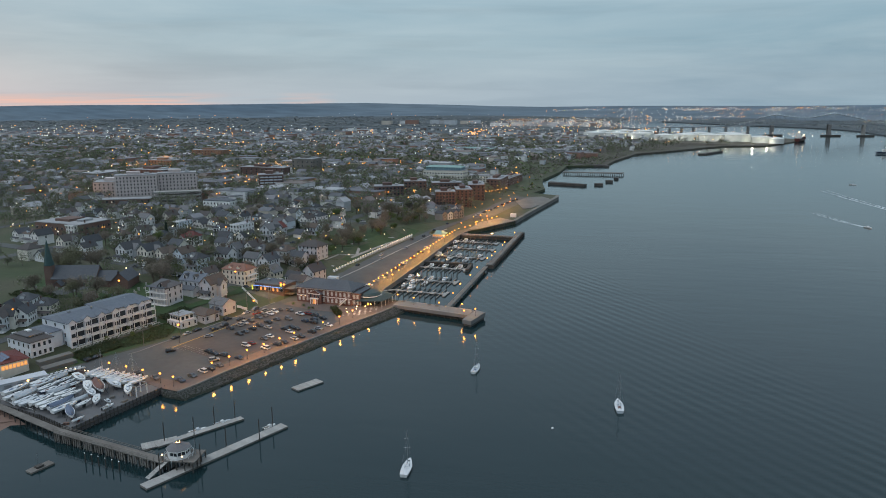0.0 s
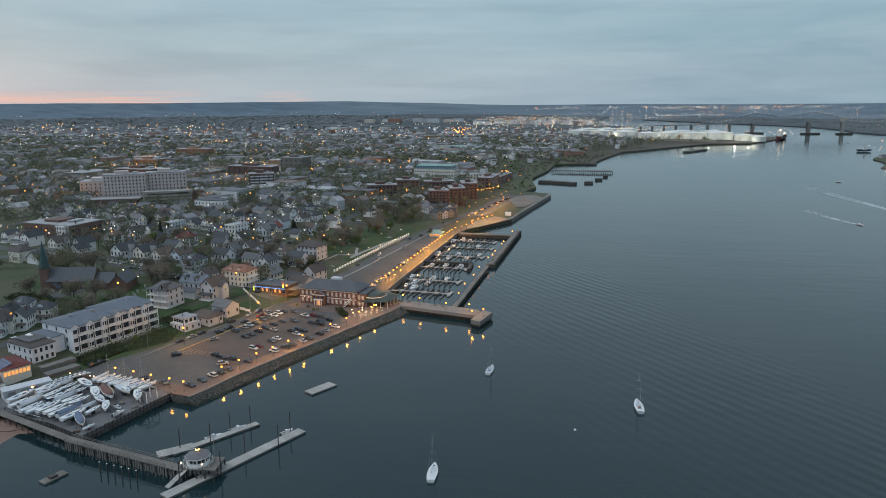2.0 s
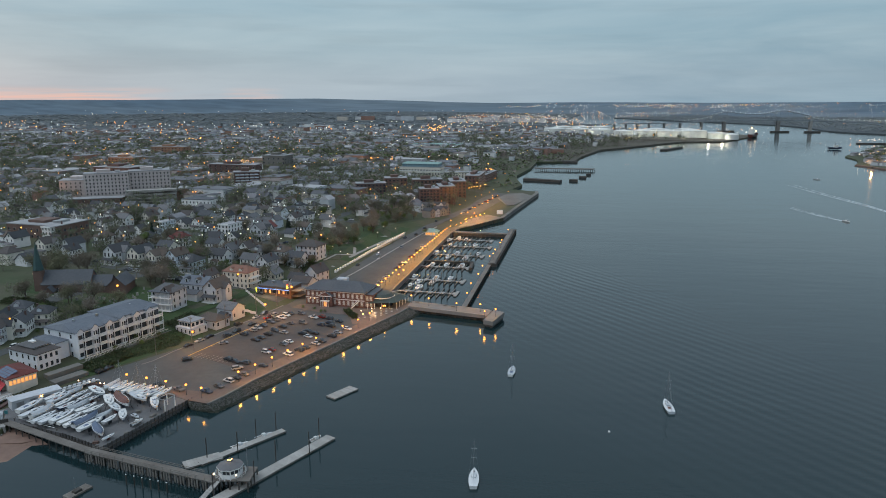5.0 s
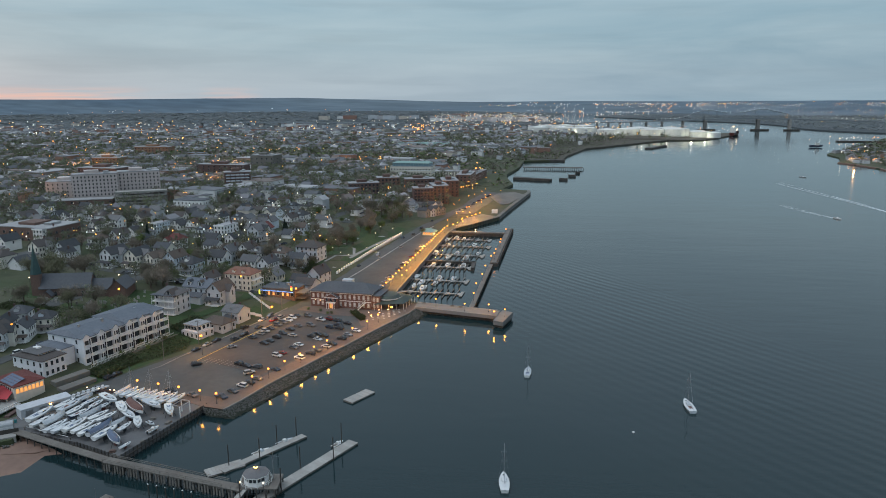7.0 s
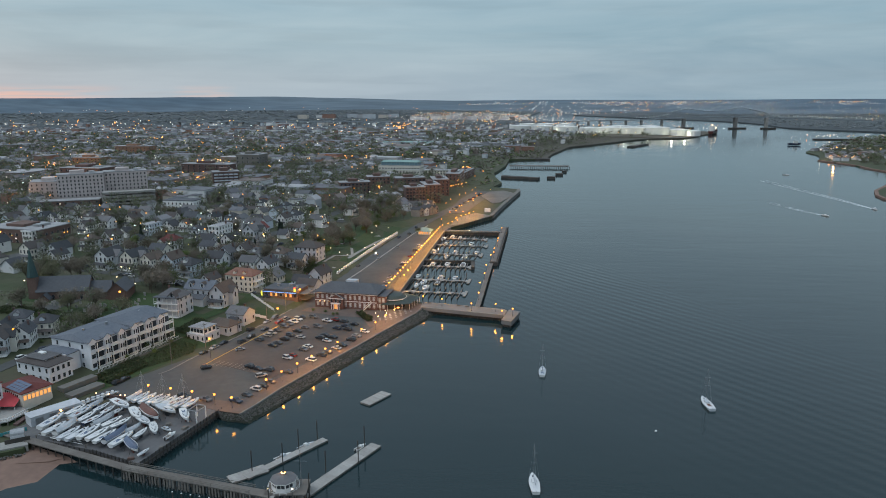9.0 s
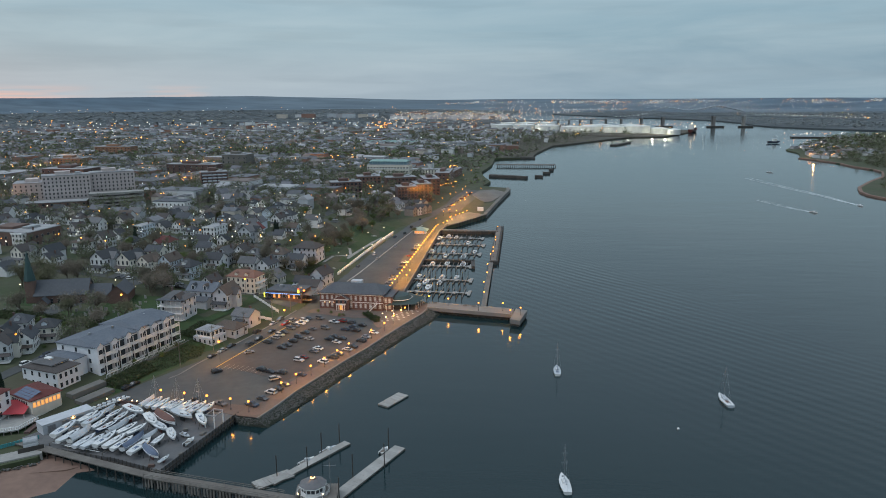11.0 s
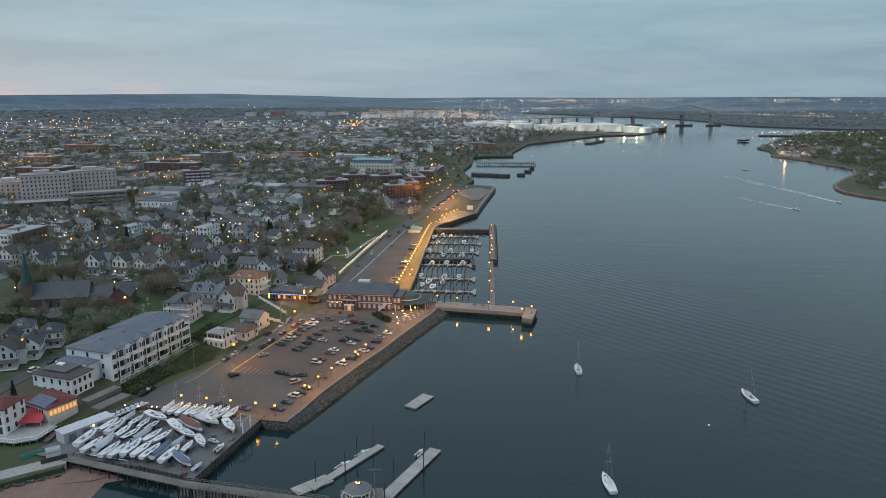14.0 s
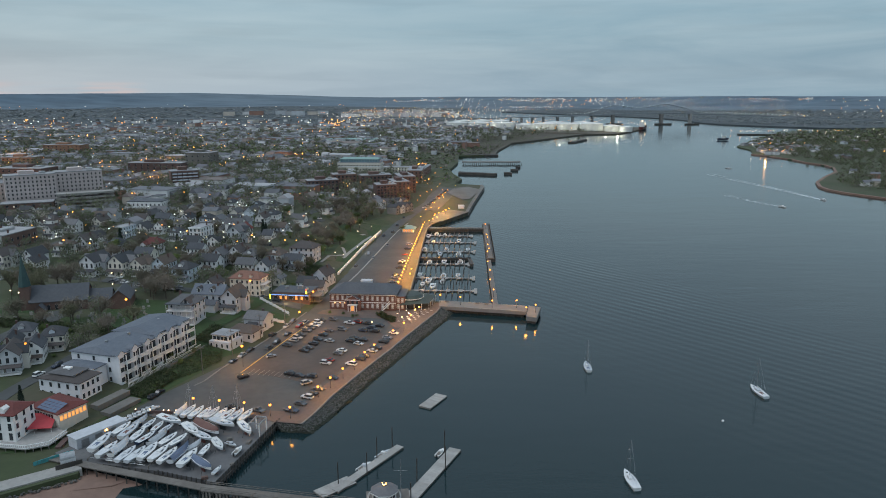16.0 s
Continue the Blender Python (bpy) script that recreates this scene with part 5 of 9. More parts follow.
slab_block("hospital_wing", "pale eight-storey hospital wing with small square windows", -391, 582, 13, 30, 35, 16, 25, "hospital_wall", 8, 12, 3, me=WIN, category="hospital")
slab_block("hospital_wing", "pale eight-storey hospital wing set further back", -364.5, 606, 13, 30, 34, 16, 25, "hospital_wall", 8, 11, 3, me=WIN, category="hospital")
slab_block("hospital_wing", "low pale hospital wing", -428, 600, 13, 24, 30, 24, 17, "hospital_wall", 5, 8, 3, me=WIN, category="hospital")
slab_block("hospital_annexe", "low brown brick annexe with a white roof", -388, 560, 13, 20, 44, 14, 6, "brick_brown", 2, 8, 2, category="hospital", top=0)


def parking_deck():
    ob = thing("parking_deck", pose(-347, 575, 14.6, 0, 0, 26), "open concrete parking deck of three levels", "parking deck")
    for x, y in ((-347, 575), (-336, 556), (-345, 560), (-325, 566)):
        FOOT.append((x, y, 17))
    for i in range(4):
        part("floor", box(bmesh.new(), -20, 20, -9, 9, 0.2 + i * 3.0, 0.6 + i * 3.0), "concrete", ob)
        bm = box(bmesh.new(), -20.2, 20.2, -9.3, -9.02, 0.3 + i * 3.0, 1.6 + i * 3.0)
        box(bm, 20.02, 20.3, -9.3, 9.3, 0.3 + i * 3.0, 1.6 + i * 3.0)
        part("parapet", bm, "concrete", ob)
    for x in spread(39, 8, 0.3):
        for y in (-8.6, 8.6):
            part("column", box(bmesh.new(), x - 0.3, x + 0.3, y - 0.3, y + 0.3, -4, 9.2), "concrete", ob)


parking_deck()
t = slab_block("tower_block", "eight-storey tower block, brown brick end and pale balconies", -297, 664, 8.5, 24, 24, 15, 23, "brick_brown", 8, 6, 1, top=1.2)
for i in range(8):
    for x in spread(22, 5, 2.2):
        bm = box(bmesh.new(), x - 1.9, x + 1.9, -8.9, -7.51, 0.6 + i * 2.8, 0.85 + i * 2.8)
        box(bm, x - 1.9, x + 1.9, -8.9, -8.78, 0.85 + i * 2.8, 1.8 + i * 2.8)
        part("balcony", bm, "pale_siding", t)
slab_block("apartment_block", "six-storey red brick apartment block", -115, 637, 3.6, 14, 18, 15, 17, "brick", 6, 6, 4)
slab_block("apartment_block", "six-storey red brick apartment block with a white cornice", -103, 668, 3.2, 14, 15, 26, 16.5, "brick", 6, 4, 7)
slab_block("apartment_block", "stepped red brick apartment block", -97, 716, 3.2, 10, 16, 30, 16, "brick", 5, 4, 7)
slab_block("apartment_block", "long brown brick apartment block with a white roof edge", -126, 706, 4.6, 14, 30, 15, 16.5, "brick_brown", 5, 8, 3)
slab_block("apartment_block", "red brick apartment block among trees", -172, 652, 8.6, 16, 28, 14, 14.5, "brick", 5, 8, 3)
slab_block("apartment_block", "dark brown brick apartment block among trees", -156, 694, 7.6, 14, 22, 16, 16, "brick_brown", 5, 6, 3)
slab_block("apartment_block", "long brick terrace facing the promenade", -84, 802, 2.6, -5, 16, 46, 14, "brick_brown", 4, 4, 8)
slab_block("apartment_block", "long brick terrace facing the water", -75, 872, 2.4, -11, 13, 60, 8.5, "brick_brown", 3, 3, 8)
for i in range(9):
    x, y = ((-119 + 4.6 * i, 597 + 6.6 * i) if i < 5 else (-107 + 3.6 * (i - 5), 574 + 6.6 * (i - 5)))
    ob = thing("row_house", pose(x, y, ground(x, y) - 0.1, 0, 0, 58), "narrow row house with a grey gabled roof", "house", "row houses")
    FOOT.append((x, y, 5))
    part("wall", gable_walls(bmesh.new(), 5.6, 9, 5.4 + 0.5 * (i % 2), 1.9), "stucco" if i % 3 else "pale_siding", ob)
    part("roof", gable_roof(bmesh.new(), 5.6, 9, 5.4 + 0.5 * (i % 2), 1.9, "y", 0.15), "shingle", ob)
    put_windows(ob, WIN, 5.6, 9, "front", (-1.3, 1.3), (1.0, 3.5))
o = slab_block("office_block", "pale five-storey office block with a blue-green attic", -146, 812, 6.5, -8, 48, 20, 17, "cream_paint", 4, 14, 5, top=0)
part("attic", box(bmesh.new(), -21.5, 21.5, -8.2, 8.2, 17.5, 20.6), "attic_glass", o)
for x in spread(42, 15, 0.2):
    part("attic_rib", box(bmesh.new(), x - 0.3, x + 0.3, -8.5, -8.203, 17.5, 20.6), "teal_roof", o)
part("attic_roof", hip_roof(bmesh.new(), -21.5, 21.5, -8.2, 8.2, 20.85, 1.8, 0.5, 0.85), "teal_roof", o)
part("cornice", box(bmesh.new(), -24.4, 24.4, -10.4, -10.16, 12.6, 13.2), "white_paint", o)
slab_block("warehouse", "brown brick hall with a bright flat roof", -342, 432, 12.2, -12, 42, 26, 9, "brick_brown", 2, 9, 6, top=0.6)
slab_block("hotel", "white three-storey hotel with a dark flat roof", -287, 541, ground(-287, 541) - 0.1, -8, 26, 14, 10, "white_paint", 3, 8, 4, roof="roof_dark", me=WIN, top=0)
slab_block("brick_works", "tan and orange brick block with a flat roof", -590, 1086, 12, -4, 56, 22, 15, "brick_tan", 4, 10, 3)
slab_block("brick_works", "orange brick block beside the hospital", -553, 890, 13, -4, 38, 20, 13, "brick_tan", 4, 8, 3)
slab_block("office_annexe", "long cream three-storey block beside the office block", -100, 858, 4.5, -6, 50, 12, 8.5, "cream_paint", 3, 14, 3, top=0)
slab_block("civic_block", "long red brick block at the town centre", -365, 800, 13, -10, 60, 16, 13, "brick", 4, 9, 2)
slab_block("civic_block", "brick building with lit front at the town centre", -470, 735, 13.5, -10, 48, 26, 15, "brick", 4, 8, 3)
slab_block("civic_block", "dark glazed hall with a pitched crown", -330, 848, 13, -10, 30, 22, 20, "concrete_dark", 4, 5, 3)
# ---- waterfront: sea wall, paving, piers, marina ----
def along(pts, step):
    """Points at even steps along a line, with its direction."""
    out, left = [], 0.0
    for (xa, ya), (xb, yb) in zip(pts, pts[1:]):
        L = math.hypot(xb - xa, yb - ya)
        s = left
        while s < L:
            out.append((xa + (xb - xa) * s / L, ya + (yb - ya) * s / L, (xb - xa) / L, (yb - ya) / L))
            s += step
        left = s - L
    return out


def strip(pts, a, b, z, lift=None):
    """A flat ribbon beside a line, between the offsets a and b to its left."""
    verts, faces = [], []
    n = len(pts)
    for i, (x, y) in enumerate(pts):
        x0, y0 = pts[max(i - 1, 0)]
        x1, y1 = pts[min(i + 1, n - 1)]
        L = math.hypot(x1 - x0, y1 - y0)
        nx, ny = -(y1 - y0) / L, (x1 - x0) / L
        for o in (a, b):
            px, py = x + nx * o, y + ny * o
            verts.append((px, py, z if lift is None else lift(px, py) + z))
    for i in range(n - 1):
        faces.append((2 * i, 2 * i + 2, 2 * i + 3, 2 * i + 1))
    return verts, faces


def ribbon(name, pts, a, b, z, mat, label, category, lift=None, deep=0.12):
    v, f = strip(pts, a, b, z, lift)
    k = len(v)
    v = v + [(x, y, zz - deep) for x, y, zz in v]
    for i in range(len(pts) - 1):
        f.append((2 * i + k, 2 * i + 2 + k, 2 * i + 2, 2 * i))
        f.append((2 * i + 1, 2 * i + 3, 2 * i + 3 + k, 2 * i + 1 + k))
    if f and Vector((v[f[0][1]][0] - v[f[0][0]][0], v[f[0][1]][1] - v[f[0][0]][1])).cross(Vector((v[f[0][3]][0] - v[f[0][0]][0], v[f[0][3]][1] - v[f[0][0]][1]))) < 0:
        f = [q[::-1] for q in f]
    me = bpy.data.meshes.new(name)
    me.from_pydata(v, [], f)
    return tagged(mesh_part(name, me, mat), label, category, kind="structure")


WALL = [(-131.5, 208.9), (-128.4, 216.3), (-124.2, 228.9), (-117.8, 243.9), (-111.8, 257.6), (-105.4, 271.2), (-99.9, 284.4), (-94.2, 297.3), (-86.1, 315.5), (-82.6, 326.6), (-82, 331)]
ribbon("promenade", WALL, 0.2, 6.2, 2.66, "brick_paving", "reddish brick promenade along the sea wall", "pavement")
ribbon("kerb", WALL, -0.45, 0.1, 2.8, "pier_stone", "pale concrete coping of the sea wall", "kerb", deep=3.0)
tagged(part("plaza", slab([(-131.8, 209.2), (-139.6, 211.0), (-146, 214.0), (-178, 217.5), (-178, 221), (-146, 219.6), (-134, 217.4), (-130.6, 222), (-128.9, 216)], 2.5, 2.63), "brick_paving"), "reddish brick paving beside the boatyard", "pavement", kind="structure")
tagged(part("plaza", slab([(-139, 318), (-137, 323), (-133, 324.5), (-103, 319.5), (-88, 322), (-91, 306), (-97, 297), (-104, 296), (-109, 309), (-122, 311)], 2.5, 2.62), "brick_paving"), "reddish brick plaza in front of the brick hall", "pavement", kind="structure")
tagged(part("parking_surface", slab([(-158, 253), (-142.5, 310), (-118, 305), (-107.5, 285), (-119, 258), (-131.5, 234), (-134, 240)], 2.5, 2.61), "asphalt_dark"), "dark worn asphalt of the marked parking bays", "pavement", kind="structure")
ribbon("lane_line", [(-158.1, 250.3), (-152.0, 269.6), (-144.8, 291.4), (-138.8, 309.0)], -0.2, 0.2, 2.66, "paint_yellow", "faded yellow line between car park and street", "marking", deep=0.04)


def stall_lines():
    for i in range(9):
        x, y = -155.6 + i * 1.9, 249.0 - i * 0.55
        ribbon("stall_line", [(x, y), (x + 1.7, y + 4.6)], -0.07, 0.07, 2.65, "paint_line", "white parking stall line", "marking", deep=0.03)


stall_lines()
ribbon("front_street", [(-167.5, 247), (-162.5, 262), (-154.6, 284), (-146.4, 307), (-141.6, 322), (-137, 345), (-134.5, 362), (-128, 400), (-120, 460), (-112, 506), (-104, 545), (-92, 590), (-80, 640), (-66, 700)], -6.5, 1.2, 0.14, "asphalt", "grey asphalt street along the waterfront", "road", ground)
ribbon("pavement", [(-171.5, 240), (-169.1, 243.8), (-166.2, 254.4), (-162.5, 264.3), (-156, 283), (-148.5, 305), (-144, 320)], -0.3, 0.3, 0.28, "pier_stone", "pale concrete pavement beside the street", "pavement", ground, 0.3)
ribbon("quay_walk", [(-103, 344), (-98.6, 392), (-93, 455), (-87.5, 516), (-84, 532), (-76, 548), (-55, 588)], -5.2, 2.2, 0.3, "quay_paving", "brick quay walk along the marina", "pavement", lambda x, y: 2.35)
tagged(part("quay_car_park", slab([(-99.5, 344.5), (-112, 346), (-131.5, 352), (-128.5, 372), (-124.3, 392), (-117, 433), (-109.7, 475), (-103, 512), (-90, 512), (-94, 470)], 1.5, 2.6), "asphalt"), "warm-lit asphalt car park beside the marina", "road", kind="structure")
ribbon("kerb", [(-128.5, 372), (-124.3, 392), (-117, 433), (-109.7, 475), (-103, 512), (-96, 540)], -0.4, 0.4, 2.74, "concrete", "pale concrete kerb between street and car park", "kerb", deep=0.4)
ribbon("quay_edge", [(-97.2, 345), (-96.6, 357), (-93.2, 394), (-87.7, 460), (-82.2, 520), (-78.2, 534)], -0.4, 0.4, 2.7, "concrete_dark", "timber-faced concrete quay wall", "kerb", deep=4.2)


ribbon("beach", CAPE_SHORE[:8], -2.6, 0.8, 1.65, "sand", "narrow reddish beach across the river", "beach", deep=2.4)
ribbon("beach", CAPE_SHORE[7:], -1.8, 0.8, 1.65, "sand", "thin strip of reddish beach across the river", "beach", deep=2.4)


def revetment():
    """Stone slope from the coping down into the water."""
    rnd = random.Random(5)
    low = [(-137.6, 209.2), (-127.2, 207.6), (-121.3, 219.5), (-115.4, 231.5), (-109.9, 245.5), (-102.6, 261.5), (-95.4, 277.5), (-88.4, 293.5), (-79.3, 312.0), (-76.6, 321)]
    hi = [(-139.0, 210.8), (-131.1, 208.7), (-127.9, 216.3), (-123.7, 228.9), (-117.3, 243.9), (-111.3, 257.6), (-104.9, 271.2), (-99.4, 284.4), (-85.6, 315.5), (-81.6, 327)]
    verts = [(x, y, -1.4) for x, y in [(x + 0.9, y - 0.5) for x, y in low]] + [(x, y, 2.35) for x, y in hi]
    n = len(low)
    me = bpy.data.meshes.new("sea_wall")
    me.from_pydata(verts, [], [(i, i + 1, n + i + 1, n + i) for i in range(n - 1)])
    tagged(mesh_part("sea_wall", me, "weed_rock"), "dark sloping stone sea wall", "sea wall", kind="structure")
    shapes = []
    for k in range(6):
        bm = bmesh.new()
        bmesh.ops.create_icosphere(bm, subdivisions=1, radius=1)
        for v in bm.verts:
            v.co *= 0.75 + 0.5 * rnd.random()
            v.co.z *= 0.7
        shapes.append(([v.co.copy() for v in bm.verts], [[v.index for v in f.verts] for f in bm.faces]))
        bm.free()
    vs, fs = [], []
    for i in range(n - 1):
        L = math.dist(hi[i], hi[i + 1])
        for _ in range(int(L * 34)):
            t, s = rnd.random(), rnd.random()
            x = (low[i][0] * (1 - t) + low[i + 1][0] * t + 0.5) * (1 - s) + (hi[i][0] * (1 - t) + hi[i + 1][0] * t) * s
            y = (low[i][1] * (1 - t) + low[i + 1][1] * t - 0.3) * (1 - s) + (hi[i][1] * (1 - t) + hi[i + 1][1] * t) * s
            z = -0.9 + 3.15 * s
            sh = rnd.choice(shapes)
            r = 0.18 + 0.26 * rnd.random() ** 2
            a = rnd.random() * 6.28
            k = len(vs)
            vs += [(x + r * (c.x * math.cos(a) - c.y * math.sin(a)), y + r * (c.x * math.sin(a) + c.y * math.cos(a)), z + r * c.z) for c in sh[0]]
            fs += [[k + j for j in f] for f in sh[1]]
    for x, y, dx, dy in along([(-236, 156.6), (-195.4, 179.2), (-186, 184.6)], 0.55):
        sh, r, a = rnd.choice(shapes), 0.26 + 0.3 * rnd.random(), rnd.random() * 6.28
        x, y, z = x + dy * rnd.uniform(0, 1.6), y - dx * rnd.uniform(0, 1.6), 0.9 + 0.5 * rnd.random()
        k = len(vs)
        vs += [(x + r * (c.x * math.cos(a) - c.y * math.sin(a)), y + r * (c.x * math.sin(a) + c.y * math.cos(a)), z + r * c.z) for c in sh[0]]
        fs += [[k + j for j in f] for f in sh[1]]
    me = bpy.data.meshes.new("rocks")
    me.from_pydata(vs, [], fs)
    me.materials.append(MATS["rock"])
    me.materials.append(MATS["weed_rock"])
    for p in me.polygons:
        p.material_index = int(p.center.z < 0.55 + 0.3 * noise.noise((p.center.x * 0.3, p.center.y * 0.3, 0.0)))
    tagged(mesh_part("rocks", me, "rock"), "grey-brown rip-rap rocks on the sea wall", "rocks", kind="stuff")
    # beach at the foot of the yard
    tagged(part("beach", slab([(-260, 100), (-232, 130), (-205, 168), (-186, 179), (-176, 181), (-172, 183.5), (-188, 190.5), (-197, 195), (-214, 192), (-245, 172), (-275, 140)], -0.5, 0.75), "sand"), "reddish sand beach below the sea wall", "beach", kind="structure")
    bm = bmesh.new()
    v = [bm.verts.new(p) for p in ((-232, 128, 0.75), (-205, 168, 0.75), (-186, 179, 0.75), (-172, 183.5, 0.75), (-167, 181.5, -0.35), (-168, 168, -0.35), (-184, 144, -0.35), (-214, 108, -0.35))]
    bm.faces.new((v[0], v[7], v[6], v[1]))
    bm.faces.new((v[1], v[6], v[5], v[2]))
    bm.faces.new((v[2], v[5], v[4], v[3]))
    bmesh.ops.recalc_face_normals(bm, faces=bm.faces)
    tagged(part("beach_slope", bm, "sand"), "wet sand sloping into the water", "beach", kind="structure")
    ribbon("beach_walk", [(-262, 143.5), (-230, 162.6), (-197.4, 182.2), (-186.8, 188.6)], -2.5, 2.5, 2.75, "concrete", "pale concrete walk behind the beach", "pavement", deep=2.6)


revetment()


def deck_run(name, label, category, a, b, width, top, thick=0.35, mat="deck", group="", plank=0.0, kind=""):
    """A straight deck from a to b with edge beams; planks are pieces of their own where asked."""
    dx, dy = b[0] - a[0], b[1] - a[1]
    L = math.hypot(dx, dy)
    ob = thing(name, pose(a[0], a[1], top, 0, 0, math.degrees(math.atan2(dy, dx))), label, category, group, kind)
    part("frame", box(bmesh.new(), 0, L, -width / 2 + 0.1, width / 2 - 0.1, -thick, -0.08), "timber", ob)
    n = max(1, int(L / plank)) if plank else 1
    me = bpy.data.meshes.new("plank")
    box(bm := bmesh.new(), 0.0, L / n - (0.05 if plank else 0), -width / 2, width / 2, -0.08, 0.0)
    bm.to_mesh(me)
    bm.free()
    for i in range(n):
        mesh_part("plank" if plank else "deck", me, mat, ob, m=pose(i * L / n, 0, 0))
    return ob, L


def pile(parent, x, y, z0, z1, r=0.16, mat="timber_wet"):
    return part("pile", bar(bmesh.new(), (x, y, z0), (x, y, z1), r, 7), mat, parent)


def yard_bulkhead():
    ob = thing("bulkhead", pose(0, 0, 0), "dark timber bulkhead with piles round the boatyard", "bulkhead")
    edge = [(-188, 191), (-165, 184.3), (-148.8, 177.6), (-138.6, 213)]
    for x, y, dx, dy in along(edge[1:], 1.5):
        part("pile", bar(bmesh.new(), (x + dy * 0.25, y - dx * 0.25, -1.5), (x + dy * 0.25, y - dx * 0.25, 3.0), 0.17, 6), "timber_wet", ob)
    for x, y, dx, dy in along(edge[:2], 1.9):
        part("pile", bar(bmesh.new(), (x + dy * 0.25, y - dx * 0.25, -0.5), (x + dy * 0.25, y - dx * 0.25, 2.7), 0.17, 6), "timber_wet", ob)
    v = [(-188, 190.8), (-165, 184.1), (-148.7, 177.3), (-138.3, 213)]
    for (xa, ya), (xb, yb) in zip(v, v[1:]):
        L = math.hypot(xb - xa, yb - ya)
        part("waler", box(bmesh.new(), 0, L, -0.2, 0.05, 1.4, 1.75, pose(xa, ya, 0, 0, 0, math.degrees(math.atan2(yb - ya, xb - xa)))), "timber_wet", ob)


yard_bulkhead()


def long_pier():
    """Timber trestle from the yard to the little lighthouse."""
    a, b = (-196, 191.5), (-166, 180.5)
    ob, L = deck_run("pier_approach", "grey plank walkway beside the boatyard", "pier", (-197, 193.0), (-150.5, 174.8), 2.5, 2.95, plank=0.9, mat="timber")
    for i in range(16):
        pile(ob, 1 + i * 3.2, -1.1, -4.0, -0.3)
    ob, L = deck_run("timber_pier", "long grey timber trestle pier with crossed bracing", "pier", (-150.8, 174.6), (-108, 163.2), 2.9, 3.1, plank=1.5, mat="timber")
    me = bpy.data.meshes.new("bent")
    bm = bmesh.new()
    for y in (-1.25, 0, 1.25):
        bar(bm, (0, y, -5), (0, y, -0.3), 0.2, 6)
    box(bm, -0.15, 0.15, -1.9, 1.9, -0.62, -0.32)
    bar(bm, (0.1, -1.6, -3), (0.1, 1.6, -0.7), 0.1, 5)
    bar(bm, (-0.1, 1.6, -3), (-0.1, -1.6, -0.7), 0.1, 5)
    bm.to_mesh(me)
    bm.free()
    for i in range(17):
        mesh_part("bent", me, "timber_wet", ob, m=pose(0.5 + i * 2.7, 0, 0))
    for i in range(8):
        for s in (-1.25, 1.25):
            part("brace", bar(bmesh.new(), (1 + i * 5.4, s, -2.8), (3.4 + i * 5.4, s, -0.5), 0.1, 5), "timber_wet", ob)
    screen = bpy.data.meshes.new("screen_board")
    box(bm := bmesh.new(), -0.24, 0.24, -0.05, 0.05, -2.5, -0.34)
    bm.to_mesh(screen)
    bm.free()
    for i in range(46):
        if i % 5 != 3:
            mesh_part("screen_board", screen, "timber", ob, m=pose(0.6 + i * 0.92, -1.52, 0))
    for s in (-1.38, 1.38):
        bm = bmesh.new()
        for i in range(16):
            bar(bm, (i * L / 16, s, 0), (i * L / 16, s, 0.95), 0.06, 5)
        for z in (0.5, 0.95):
            box(bm, 0, L - 5, s - 0.05, s + 0.05, z - 0.05, z + 0.05)
        part("railing", bm, "timber", ob)
    # wider head with dark piles
    ob, L = deck_run("landing_stage", "timber landing stage that carries a little lighthouse", "pier", (-110, 166.5), (-99.5, 167.2), 7.4, 3.1, plank=0.75, mat="timber")
    for i in range(5):
        for y in (-3.9, -1.3, 1.3, 3.9):
            pile(ob, 0.5 + i * 2.4, y, -5, -0.3, 0.2)


long_pier()


